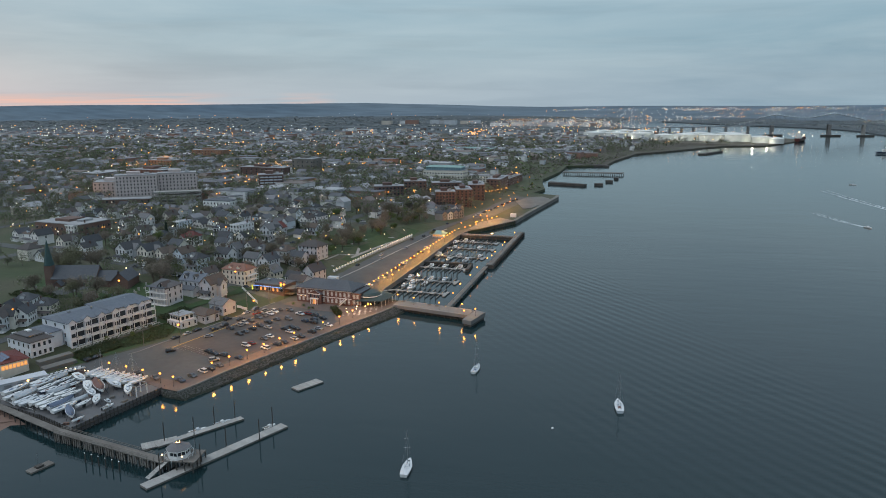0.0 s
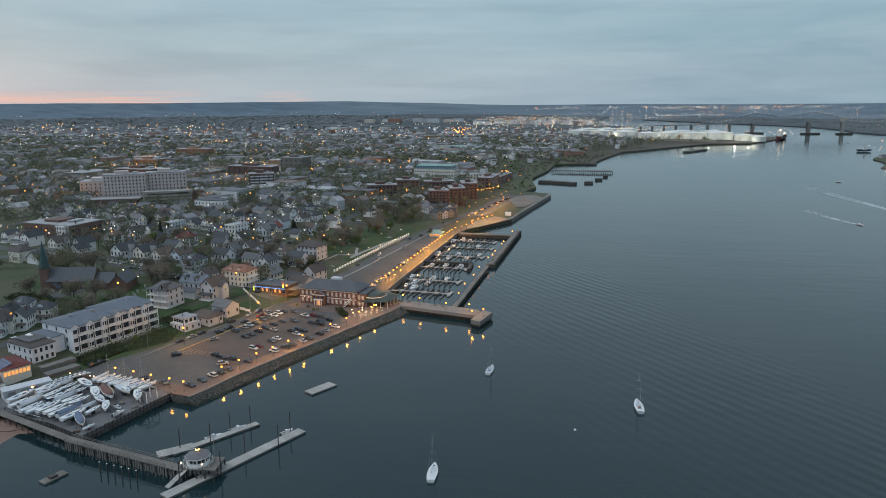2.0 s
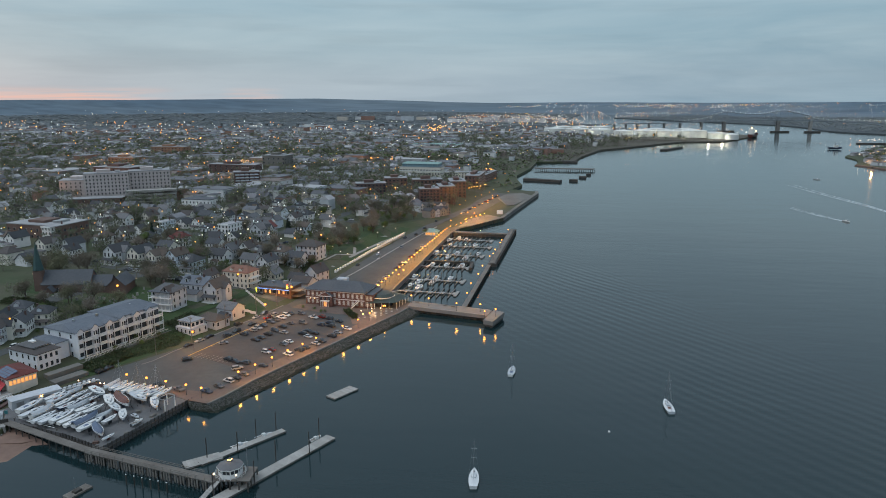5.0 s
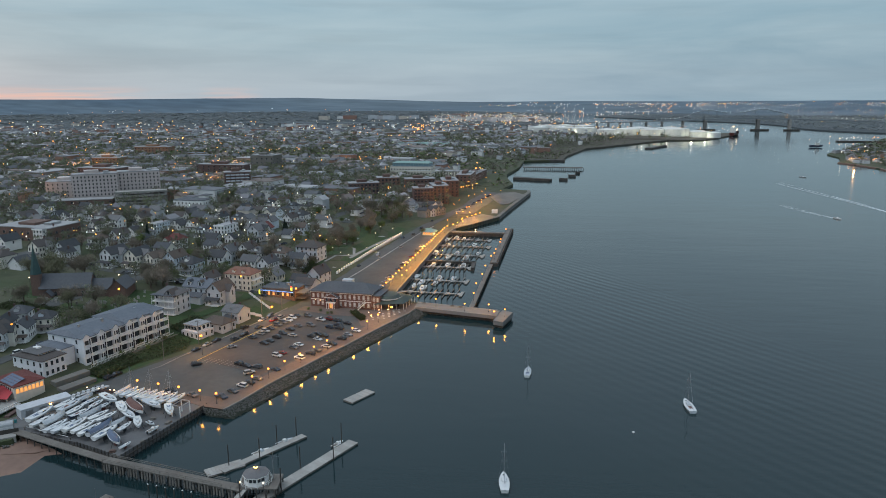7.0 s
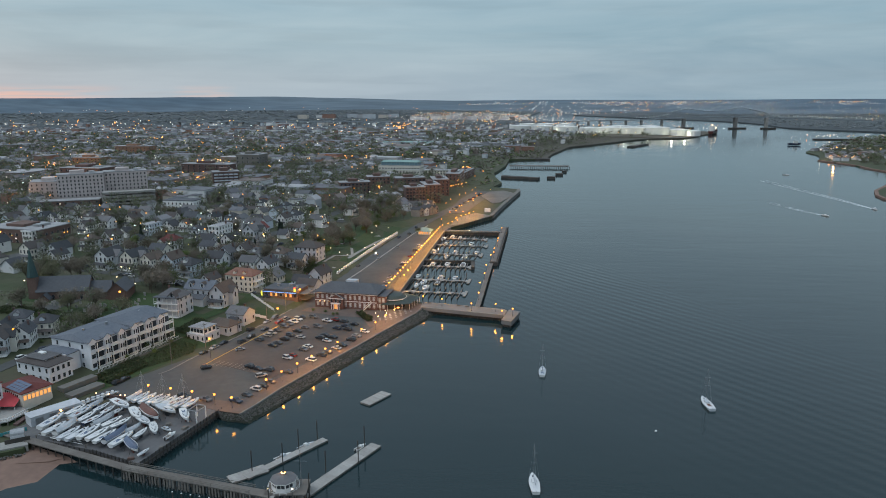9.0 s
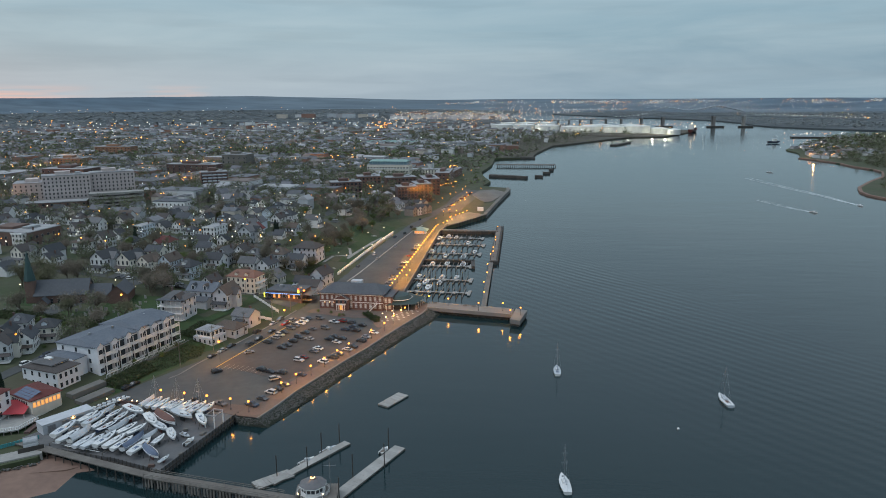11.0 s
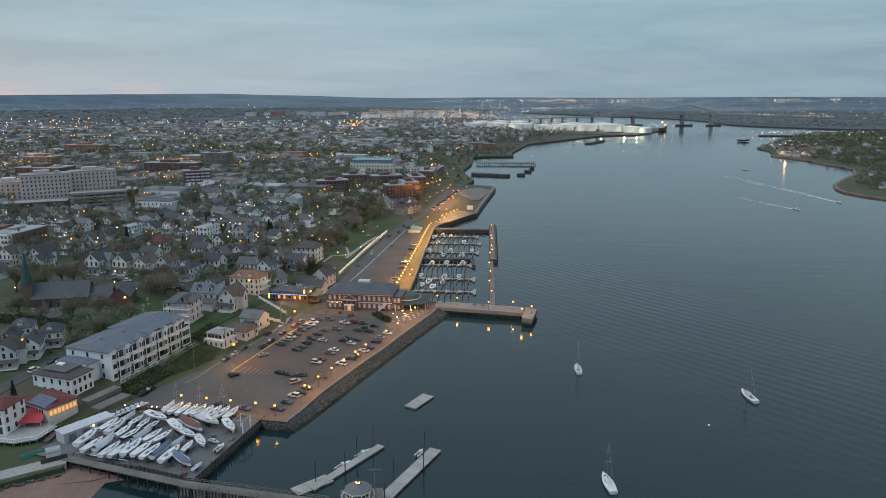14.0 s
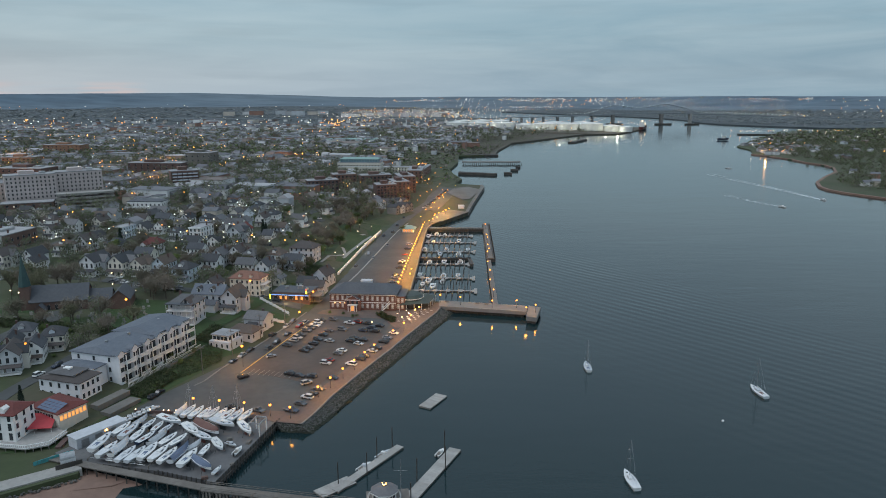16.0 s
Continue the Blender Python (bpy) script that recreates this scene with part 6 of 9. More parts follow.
def lighthouse():
    """Octagonal pavilion with a lantern on the pier head."""
    ob = thing("lighthouse", pose(-105.6, 166.6, 3.12), "white octagonal pavilion with a grey roof and amber lantern", "lighthouse")
    def octagon(r0, r1, z0, z1):
        bm = bmesh.new()
        bmesh.ops.create_cone(bm, cap_ends=True, segments=8, radius1=r0, radius2=r1, depth=z1 - z0, matrix=pose(0, 0, (z0 + z1) / 2, 0, 0, 22.5))
        return bm
    part("base", octagon(3.1, 3.1, 0, 1.0), "white_paint", ob)
    part("glazing", octagon(2.85, 2.85, 1.0, 2.3), "glass_dark", ob)
    for i in range(8):
        a = radians(22.5 + 45 * i)
        part("post", bar(bmesh.new(), (2.95 * math.cos(a), 2.95 * math.sin(a), 1.0), (2.95 * math.cos(a), 2.95 * math.sin(a), 2.3), 0.16), "white_paint", ob)
        b = radians(45 * i)
        part("mullion", bar(bmesh.new(), (2.72 * math.cos(b), 2.72 * math.sin(b), 1.0), (2.72 * math.cos(b), 2.72 * math.sin(b), 2.3), 0.08), "white_paint", ob)
    part("eaves", octagon(3.5, 3.5, 2.3, 2.55), "white_paint", ob)
    part("roof", octagon(3.5, 0.8, 2.55, 3.7), "shingle", ob)
    part("lantern", octagon(0.55, 0.55, 3.7, 4.2), "lamp_amber", ob)
    part("cap", octagon(0.75, 0.1, 3.7, 4.8), "shingle", ob)
    bm = bmesh.new()
    for i in range(16):
        a = radians(22.5 * i)
        bar(bm, (4.0 * math.cos(a), 4.0 * math.sin(a), 0), (4.0 * math.cos(a), 4.0 * math.sin(a), 1.0), 0.06, 5)
    for i in range(16):
        a, b = radians(22.5 * i), radians(22.5 * i + 22.5)
        for z in (0.5, 1.0):
            bar(bm, (4.0 * math.cos(a), 4.0 * math.sin(a), z), (4.0 * math.cos(b), 4.0 * math.sin(b), z), 0.05, 4)
    part("railing", bm, "white_paint", ob)
    mast = thing("signal_mast", pose(-101.6, 168.3, 3.12), "thin grey signal mast with a crosstree", "mast")
    part("pole", bar(bmesh.new(), (0, 0, 0), (0, 0, 9.5), 0.1, 7, 0.05), "metal_grey", mast)
    part("crosstree", bar(bmesh.new(), (-1.7, 0, 6.4), (1.7, 0, 6.4), 0.045, 5), "metal_grey", mast)
    for x in (-3.0, 3.1):
        l = thing("deck_lamp", pose(-105.6 + x, 163.0, 3.12), "small white lamp on a post", "lamp", "pier lamps")
        part("post", bar(bmesh.new(), (0, 0, 0), (0, 0, 1.6), 0.06), "metal_dark", l)
        part("globe", ball(bmesh.new(), (0, 0, 1.75), 0.25), "lamp_white", l)


lighthouse()
ob, L = deck_run("floating_dock", "long pale floating dock of grey planks", "dock", (-108.6, 153.6), (-86.2, 194.9), 3.6, 0.62, 0.7, plank=1.8)
for s, y in ((6, 2.0), (16, -2.0), (27, 2.0), (36, -2.0), (44, 2.0)):
    pile(ob, s, y, -3, 6.5, 0.15)
ob, L = deck_run("floating_dock", "pale floating dock that runs beside the pier head", "dock", (-118.4, 175.3), (-101.8, 197.6), 2.5, 0.62, 0.7, plank=1.8)
for s, y in ((3, 1.5), (11, -1.5), (19, 1.5), (26, 1.5)):
    pile(ob, s, y, -3, 6.0, 0.15)
ob, L = deck_run("floating_dock", "short grey landing float beside the timber pier", "dock", (-122.5, 174.0), (-114.5, 180.6), 4.4, 0.5, 0.6, plank=0.9)
ob, L = deck_run("gangway", "sloping grey gangway down to the floating dock", "gangway", (-108.5, 164.5), (-111.0, 157.8), 1.6, 2.2, 0.3, plank=0.6)
ob.rotation_euler = (0, 0, 0)
ob.matrix_basis = pose(-107.5, 163.6, 3.1, 0, 19, math.degrees(math.atan2(-6.7, -2.5)))
ob, L = deck_run("swim_float", "square grey swimming float moored off the sea wall", "float", (-94.0, 222.7), (-88.0, 232.0), 4.4, 0.55, 0.6, plank=0.8)
ob, L = deck_run("work_raft", "weathered brown work raft with a short mast", "raft", (-145.0, 155.4), (-142.6, 161.6), 3.0, 0.5, 0.7, mat="timber", plank=0.7)
part("box", box(bmesh.new(), 2, 4, -0.9, 0.6, 0, 0.6), "timber_wet", ob)
part("mast", bar(bmesh.new(), (3.2, 0.8, 0), (3.2, 0.8, 3.6), 0.06), "metal_grey", ob)
for i in range(6):
    p = thing("mooring_pile", pose(-133.2 + i * 2.55, 163.4 - i * 0.55, 0), "lone dark mooring pile with a white cap", "pile", "row of mooring piles")
    pile(p, 0, 0, -3, 3.0, 0.16)
    part("cap", bar(bmesh.new(), (0, 0, 3.0), (0, 0, 3.2), 0.22, 8, 0.05), "white_paint", p)


def concrete_pier():
    ob = thing("concrete_pier", pose(0, 0, 0), "grey-brown concrete pier with a block at its head", "pier")
    part("deck", slab([(-84, 324.0), (-83.5, 332.5), (-60.5, 326.0), (-43.4, 321.0), (-45.2, 312.6), (-61.2, 317.3)], 1.5, 3.0), "pier_stone", ob)
    # Dark inset blocks below deck and head stand for the shade there.
    part("under", slab([(-83, 325.2), (-83, 331), (-44.6, 319.6), (-46.2, 314.0)], -2.5, 1.5), "timber_wet", ob)
    part("head", slab([(-46.6, 305.6), (-42.3, 303.4), (-37.6, 318.4), (-42.6, 321.6)], 1.2, 3.15), "pier_stone", ob)
    part("head_under", slab([(-46.0, 306.4), (-42.6, 304.4), (-38.2, 318.0), (-42.6, 320.6)], -2.5, 1.2), "timber_wet", ob)
    for run in (((-83.6, 324.2), (-61.2, 317.5), (-46.2, 313.1)), ((-83.2, 332.2), (-60.5, 325.8), (-44.4, 321.0))):
        for (xa, ya), (xb, yb) in zip(run, run[1:]):
            L, turn = math.hypot(xb - xa, yb - ya), math.degrees(math.atan2(yb - ya, xb - xa))
            part("curb", box(bmesh.new(), 0, L, -0.16, 0.16, 3.0, 3.3), "concrete", ob, m=pose(xa, ya, 0, 0, 0, turn))
    for x, y, dx, dy in along([(-83, 324.2), (-61.2, 317.3), (-46.4, 312.8)], 3.4):
        pile(ob, x + 0.1, y + 0.5, -2.5, 1.5, 0.2)
    for x, y in ((-80, 329), (-66, 325), (-62, 323.6)):
        part("bench", box(box(bmesh.new(), x - 0.9, x + 0.9, y - 0.3, y + 0.2, 3.4, 3.5), x - 0.9, x + 0.9, y + 0.2, y + 0.28, 3.5, 3.95), "timber", ob)


concrete_pier()
ob, L = deck_run("jetty", "narrow lit jetty that closes the marina", "jetty", (-57.2, 327.8), (-49.4, 417.0), 2.4, 2.4, 0.5, mat="timber", plank=3.0)
for i in range(23):
    for s in (-1.0, 1.0):
        pile(ob, 1 + i * 4, s, -5, -0.3, 0.18)
wb = slab([(-50.3, 421), (-45.4, 421), (-34.8, 537), (-39.6, 537)], -2.5, 2.0)
b = thing("breakwater", pose(0, 0, 0), "timber-faced breakwater with amber lamps", "breakwater")
part("core", wb, "timber_wet", b)
part("deck", slab([(-49.6, 421.5), (-46.4, 421.5), (-36.0, 536.5), (-39.0, 536.5)], 2.0, 2.5), "timber", b)
for x, y, dx, dy in along([(-45.0, 421), (-34.4, 537)], 2.6):
    pile(b, x, y, -2, 2.9, 0.2)
b = thing("breakwater", pose(0, 0, 0), "dark timber breakwater at the marina's far side", "breakwater")
part("core", slab([(-84, 519), (-39.5, 514), (-39, 521), (-83, 527)], -2.5, 1.9), "timber_wet", b)
part("deck", slab([(-84, 520.5), (-40, 515.5), (-39.6, 519), (-83.4, 525)], 1.9, 2.4), "timber", b)
for x, y, dx, dy in along([(-83, 518.4), (-40, 513.6)], 2.6):
    pile(b, x, y, -2, 2.8, 0.2)
b = thing("breakwater", pose(0, 0, 0), "dark timber wave screen inside the marina", "breakwater")
part("core", slab([(-92.5, 427), (-59.4, 424.5), (-59.2, 427.0), (-92.2, 429.6)], -2.5, 1.7), "timber_wet", b)
part("core", slab([(-61.2, 410), (-59.2, 410), (-59.0, 427), (-61.2, 427)], -2.5, 1.7), "timber_wet", b)
for x, y, dx, dy in along([(-92, 426.6), (-60, 424.0)], 1.6):
    pile(b, x, y, -2, 2.6, 0.16)


def marina_docks():
    for k, (xa, ya, xb, yb) in enumerate(((-96, 361, -63.5, 357), (-95.5, 386.5, -62, 382), (-92, 417.5, -61.5, 414.5), (-91, 452, -55, 447), (-89, 479.5, -51.5, 474.5), (-87, 502.5, -51.5, 497.5))):
        ob, L = deck_run("finger_dock", "pale floating dock with finger berths and dark piles", "dock", (xa, ya), (xb, yb), 1.4, 0.62, 0.6, mat="concrete", group="marina docks", plank=2.4)
        n = 5
        for i in range(n):
            x = 5.5 + i * (L - 6.5) / (n - 1)
            part("node", box(bmesh.new(), x - 1.0, x + 1.0, -2.0, 2.0, -0.3, 0.03), "concrete", ob)
        for i in range(10):
            x = 3.4 + i * (L - 5) / 9.4
            for s in (-1, 1):
                part("finger", box(bmesh.new(), x - 0.24, x + 0.24, *sorted((s * 0.71, s * 9.5)), -0.3, 0.0), "timber" if i % 2 else "timber_wet", ob)
                pile(ob, x, s * 9.6, -3, 2.4, 0.15)
        part("end", box(bmesh.new(), L - 0.8, L + 0.8, -4.6, 4.6, -0.4, 0.02), "concrete", ob)
    ob, L = deck_run("gangway", "white truss gangway from the quay to the docks", "gangway", (-97.5, 349), (-90, 361), 1.5, 2.0, 0.3, plank=0.8)
    ob.matrix_basis = pose(-97.4, 350, 2.7, 0, 9, 60)


marina_docks()


# ---- lamps ----
def lamp_post(h=4.2, light=0.0, mat="lamp_amber", r=0.42, label="dark lamp post with a glowing amber globe", color=(1.0, 0.52, 0.16)):
    ob = thing("street_lamp", pose(0, 0, -50), label, "lamp", "promenade lamps")
    part("base", bar(bmesh.new(), (0, 0, 0), (0, 0, 0.6), 0.2, 8, 0.1), "metal_dark", ob)
    part("pole", bar(bmesh.new(), (0, 0, 0.6), (0, 0, h - r * 0.9), 0.07, 8, 0.05), "metal_dark", ob)
    tone = "white" if mat == "lamp_white" else "amber"
    # The globe is widened and glows to draw the halo of glare.
    g = part("globe", ball(bmesh.new(), (0, 0, h), r * 1.2, 12, 8), "globe_" + tone, ob)
    g.visible_shadow = False
    part("bulb", ball(bmesh.new(), (0, 0, h), r * 0.55, 8, 6), "bulb_" + tone, g).visible_shadow = False
    part("cap", bar(bmesh.new(), (0, 0, h + r * 1.1), (0, 0, h + r * 1.5), 0.16, 8, 0.03), "metal_dark", ob)
    return ob


LAMP_DATA = {}


def set_lamps(template, spots, base, h, watts, color=(1.0, 0.40, 0.06)):
    for i, (x, y) in enumerate(spots):
        z = base if base is not None else ground(x, y)
        ob = copy_thing(template, pose(x, y, z))
        if watts:
            key = (watts, color)
            if key not in LAMP_DATA:
                LAMP_DATA[key] = bpy.data.lights.new("lamp_light", "POINT")
                LAMP_DATA[key].energy, LAMP_DATA[key].color, LAMP_DATA[key].shadow_soft_size = watts, color, 0.4
            l = new("lamp_light", LAMP_DATA[key])
            l.matrix_basis = pose(x, y, z + h)


AMBER = lamp_post(3.7, r=0.34)
PROM = [(-165.7, 220.4), (-157.2, 218.2), (-149.2, 216.1), (-141.0, 213.9), (-134.7, 211.9), (-128.0, 226.7), (-124.7, 233.9), (-121.2, 241.6), (-117.8, 249.3), (-114.4, 257.0), (-111.2, 264.5), (-104.4, 280.3), (-100.0, 289.5), (-97.0, 299.5), (-93.0, 311.0)]
PROM = [(x + (x + 50) * 0.005, y + y * 0.005) for x, y in PROM]
set_lamps(AMBER, PROM[:5], 2.62, 3.7, 700)
set_lamps(AMBER, PROM[5:], 2.62, 3.7, 1500)
set_lamps(AMBER, [(-83.0, 330.0), (-73.9, 325.9), (-59.9, 319.0), (-48.8, 318.5), (-46.2, 307.8), (-41.4, 311.2)], 3.0, 3.7, 900)
set_lamps(AMBER, [(-52.4, 397.8), (-53.5, 378.3), (-56.0, 358.4), (-56.6, 339.4)], 2.4, 3.7, 0)
set_lamps(AMBER, [(-40.2, 512.6), (-43.8, 475.0), (-44.3, 465.5), (-46.9, 442.5), (-47.6, 431.0), (-49.5, 423)], 2.5, 3.7, 0)
QUAY = [(-103.4 + 0.725 * i, 349.2 + 6.6 * i) for i in range(26)]
set_lamps(AMBER, QUAY[::4], 2.65, 3.7, 11000)
set_lamps(AMBER, QUAY[1::4] + QUAY[2::4] + QUAY[3::4], 2.65, 3.7, 0)
set_lamps(AMBER, [(-96.6, 372), (-95.6, 382.5)], 2.65, 3.7, 0)
set_lamps(AMBER, [(-74.5, 559), (-67.5, 572), (-61.5, 586.5), (-73.5, 546), (-77.2, 538.8), (-83.8, 524), (-71, 566), (-64.5, 579), (-80, 531), (-80.8, 584), (-76, 592), (-70, 588), (-86, 550)], None, 3.7, 0)
set_lamps(AMBER, [(-86.5, 635), (-92.4, 594.6), (-83.3, 660), (-70.7, 702), (-60.6, 746), (-58.8, 681), (-66.6, 645), (-62.5, 663), (-55, 700), (-45, 731), (-76, 690), (-64, 725), (-72, 620)], None, 3.7, 0)
set_lamps(AMBER, [(-75, 555), (-65, 578), (-62, 650), (-74, 618), (-60, 700)], None, 6, 13000)
STREET = lamp_post(8.0, label="tall street lamp with a bright amber head", r=0.4)
set_lamps(STREET, [(-141.5, 326.5), (-158.6, 256.5), (-143.5, 296)], None, 8.0, 5200)
set_lamps(STREET, [(-171, 333), (-229, 248), (-214, 298)], None, 8.0, 0)
set_lamps(STREET, [(-171, 645), (-140, 672), (-62, 815), (-52, 870)], None, 8.0, 600)
WHITE = lamp_post(4.0, mat="lamp_white", r=0.34, label="dark park lamp with a white globe")
set_lamps(WHITE, [(-146, 420), (-139, 411), (-134.3, 410.5), (-128, 436), (-124, 450), (-150, 445), (-140, 462), (-130, 478), (-130, 500), (-145, 500), (-122, 505), (-118, 470)], None, 4.0, 0)
set_lamps(WHITE, [(-266, 316), (-271, 319), (-241, 352), (-236, 351), (-232, 330), (-219, 322)], None, 4.0, 0)
for tmpl in (AMBER, STREET, WHITE):
    for o in tmpl.children_recursive:
        bpy.data.objects.remove(o)
    bpy.data.objects.remove(tmpl)
# terrace lights and lit tables below the canopy
for i, (x, y) in enumerate([(-101, 304), (-98, 309), (-95, 314), (-99, 313), (-93.5, 318), (-103, 309)]):
    l = thing("terrace_lamp", pose(x, y, 2.62), "small warm lamp on the restaurant terrace", "lamp", "terrace lamps")
    part("post", bar(bmesh.new(), (0, 0, 0), (0, 0, 1.9), 0.05), "metal_dark", l)
    part("globe", ball(bmesh.new(), (0, 0, 2.1), 0.26), "lamp_white" if i % 2 else "lamp_amber", l)
for i in range(22):
    x, y = -102.5 + (i % 4) * 2.4 + (i // 4) * 1.9, 302.5 + (i // 4) * 3.0 + (i % 4) * 0.7
    tb = thing("cafe_table", pose(x, y, 2.62, 0, 0, 17 * i), "round white cafe table on the terrace", "table", "terrace tables")
    bm = bmesh.new()
    bmesh.ops.create_cone(bm, cap_ends=True, segments=12, radius1=0.55, radius2=0.55, depth=0.05, matrix=pose(0, 0, 0.74))
    part("tabletop", bm, "deck", tb)
    part("foot", bar(bmesh.new(), (0, 0, 0), (0, 0, 0.71), 0.05), "metal_dark", tb)
tl = new("terrace_light", bpy.data.lights.new("terrace_light", "POINT"))
tl.data.energy, tl.data.color, tl.data.shadow_soft_size = 1600, (1.0, 0.72, 0.38), 0.6
tl.matrix_basis = pose(-97.5, 309, 5.2)
hl = new("bar_light", bpy.data.lights.new("bar_light", "POINT"))
hl.data.energy, hl.data.color, hl.data.shadow_soft_size = 700, (1.0, 0.66, 0.25), 0.5
hl.matrix_basis = pose(-154, 328.0, 6.6)


def lit_fence():
    """White balustrade on the park's retaining wall, with a lamp in every pier."""
    wall = [(-134.8, 384), (-130.5, 412), (-125.5, 445), (-119.5, 480), (-115.0, 502)]
    ribbon("retaining_wall", wall, 0.0, 0.6, 3.6, "concrete", "low pale retaining wall of the park", "wall", deep=3.0)
    ob = thing("balustrade", pose(0, 0, 3.6), "white balustrade with glowing piers along the park", "balustrade")
    for x, y, dx, dy in along(wall, 3.6):
        pier = part("pier", box(bmesh.new(), -0.45, 0.45, -0.4, 0.4, 0.0, 1.25), "white_paint", ob, m=pose(x - 0.3, y, 0, 0, 0, math.degrees(math.atan2(dy, dx))))
        part("pier_lamp", ball(bmesh.new(), (0, -0.1, 1.42), 0.26, 8, 6), "pier_glow", pier)
        part("rail", box(bmesh.new(), 0.46, 3.1, -0.1, 0.1, 0.7, 0.85), "white_paint", pier)
    for x, y in ((-130, 404), (-124, 445), (-118, 482)):
        l = new("balustrade_light", bpy.data.lights.get("balustrade_light") or bpy.data.lights.new("balustrade_light", "POINT"))
        l.data.energy, l.data.color, l.data.shadow_soft_size = 350, (1.0, 0.85, 0.6), 0.5
        l.matrix_basis = pose(x + 1.5, y, 6.0)


lit_fence()


def marina_office():
    ob = thing("marina_office", pose(-96, 507, 2.4, 0, 0, -7), "small pavilion with a green hipped roof, lit below", "pavilion")
    part("wall", box(bmesh.new(), -4, 4, -3.2, 3.2, 0, 2.8), "white_paint", ob)
    part("roof", hip_roof(bmesh.new(), -4, 4, -3.2, 3.2, 2.8, 2.2, 1.6, 0.3), "teal_roof", ob)
    put_windows(ob, WIN_LIT, 8, 6.4, "front", spread(8, 4), (0.9,))


marina_office()


tagged(part("parking_surface", slab([(-86, 596), (-68, 602), (-61, 640), (-48, 700), (-46, 740), (-60, 748), (-74, 690)], 1.5, 2.58), "asphalt"), "asphalt car park beside the shore road", "pavement", kind="structure")


def bulkhead_yard():
    ob = thing("wharf", pose(0, 0, 0), "broad concrete wharf with a pale slab on it", "wharf")
    part("slab", slab([(-55, 704), (-44.5, 656), (-37, 660), (-20, 724), (-31, 746), (-46, 738)], 2.3, 2.9), "concrete_dark", ob)
    part("wall", slab([(-45.5, 586), (-35, 641), (-13.6, 745), (-14.2, 761), (-17, 760), (-17.4, 746), (-38, 642), (-48, 588)], -2.5, 3.0), "concrete_dark", ob)
    part("shed", box(bmesh.new(), -52, -47, 607, 612, 2.3, 5.0), "white_paint", ob)
    b = thing("timber_wharf", pose(0, 0, 0), "dark timber wharf in amber light", "wharf")
    part("deck", slab([(-79, 540), (-70, 545), (-46, 586), (-60, 600), (-74, 575)], 2.3, 2.9), "timber", b)
    for x, y, dx, dy in along([(-69.5, 544.5), (-45.4, 585.5)], 2.5):
        pile(b, x + 0.4, y - 0.3, -2, 3.2, 0.22)


bulkhead_yard()
# ---- boats and cars ----
def hull_mesh(bm, L, B, H, keel=0.0, n=12, sheer=0.18, transom=0.75, full=0.55):
    """A hull along x with the bow at +x; the deck edge lies at z = H."""
    rings = []
    for i in range(n + 1):
        t = i / n
        k = (math.sin(math.pi * min(1, (t * (1 - full) / 0.5 + full) if t < 0.5 else 1)) if False else 1)
        if t < 0.45:
            half = B / 2 * (transom + (1 - transom) * math.sin(t / 0.45 * math.pi / 2))
        else:
            half = B / 2 * math.cos((t - 0.45) / 0.55 * math.pi / 2) ** 0.75
        half = max(half, 0.02)
        x = -L / 2 + L * t
        top = H * (1 + sheer * (2 * t - 0.9) ** 2)
        low = H * (0.12 + 0.75 * max(0, t - 0.72) ** 1.4 * 3)
        rings.append([bm.verts.new(p) for p in ((x, -half, top), (x, -half * 0.86, H * 0.45), (x, -half * 0.35, min(low, top - 0.02)), (x, half * 0.35, min(low, top - 0.02)), (x, half * 0.86, H * 0.45), (x, half, top))])
    for a, b in zip(rings, rings[1:]):
        for j in range(5):
            bm.faces.new((a[j], a[j + 1], b[j + 1], b[j]))
    bm.faces.new(rings[0])
    return rings


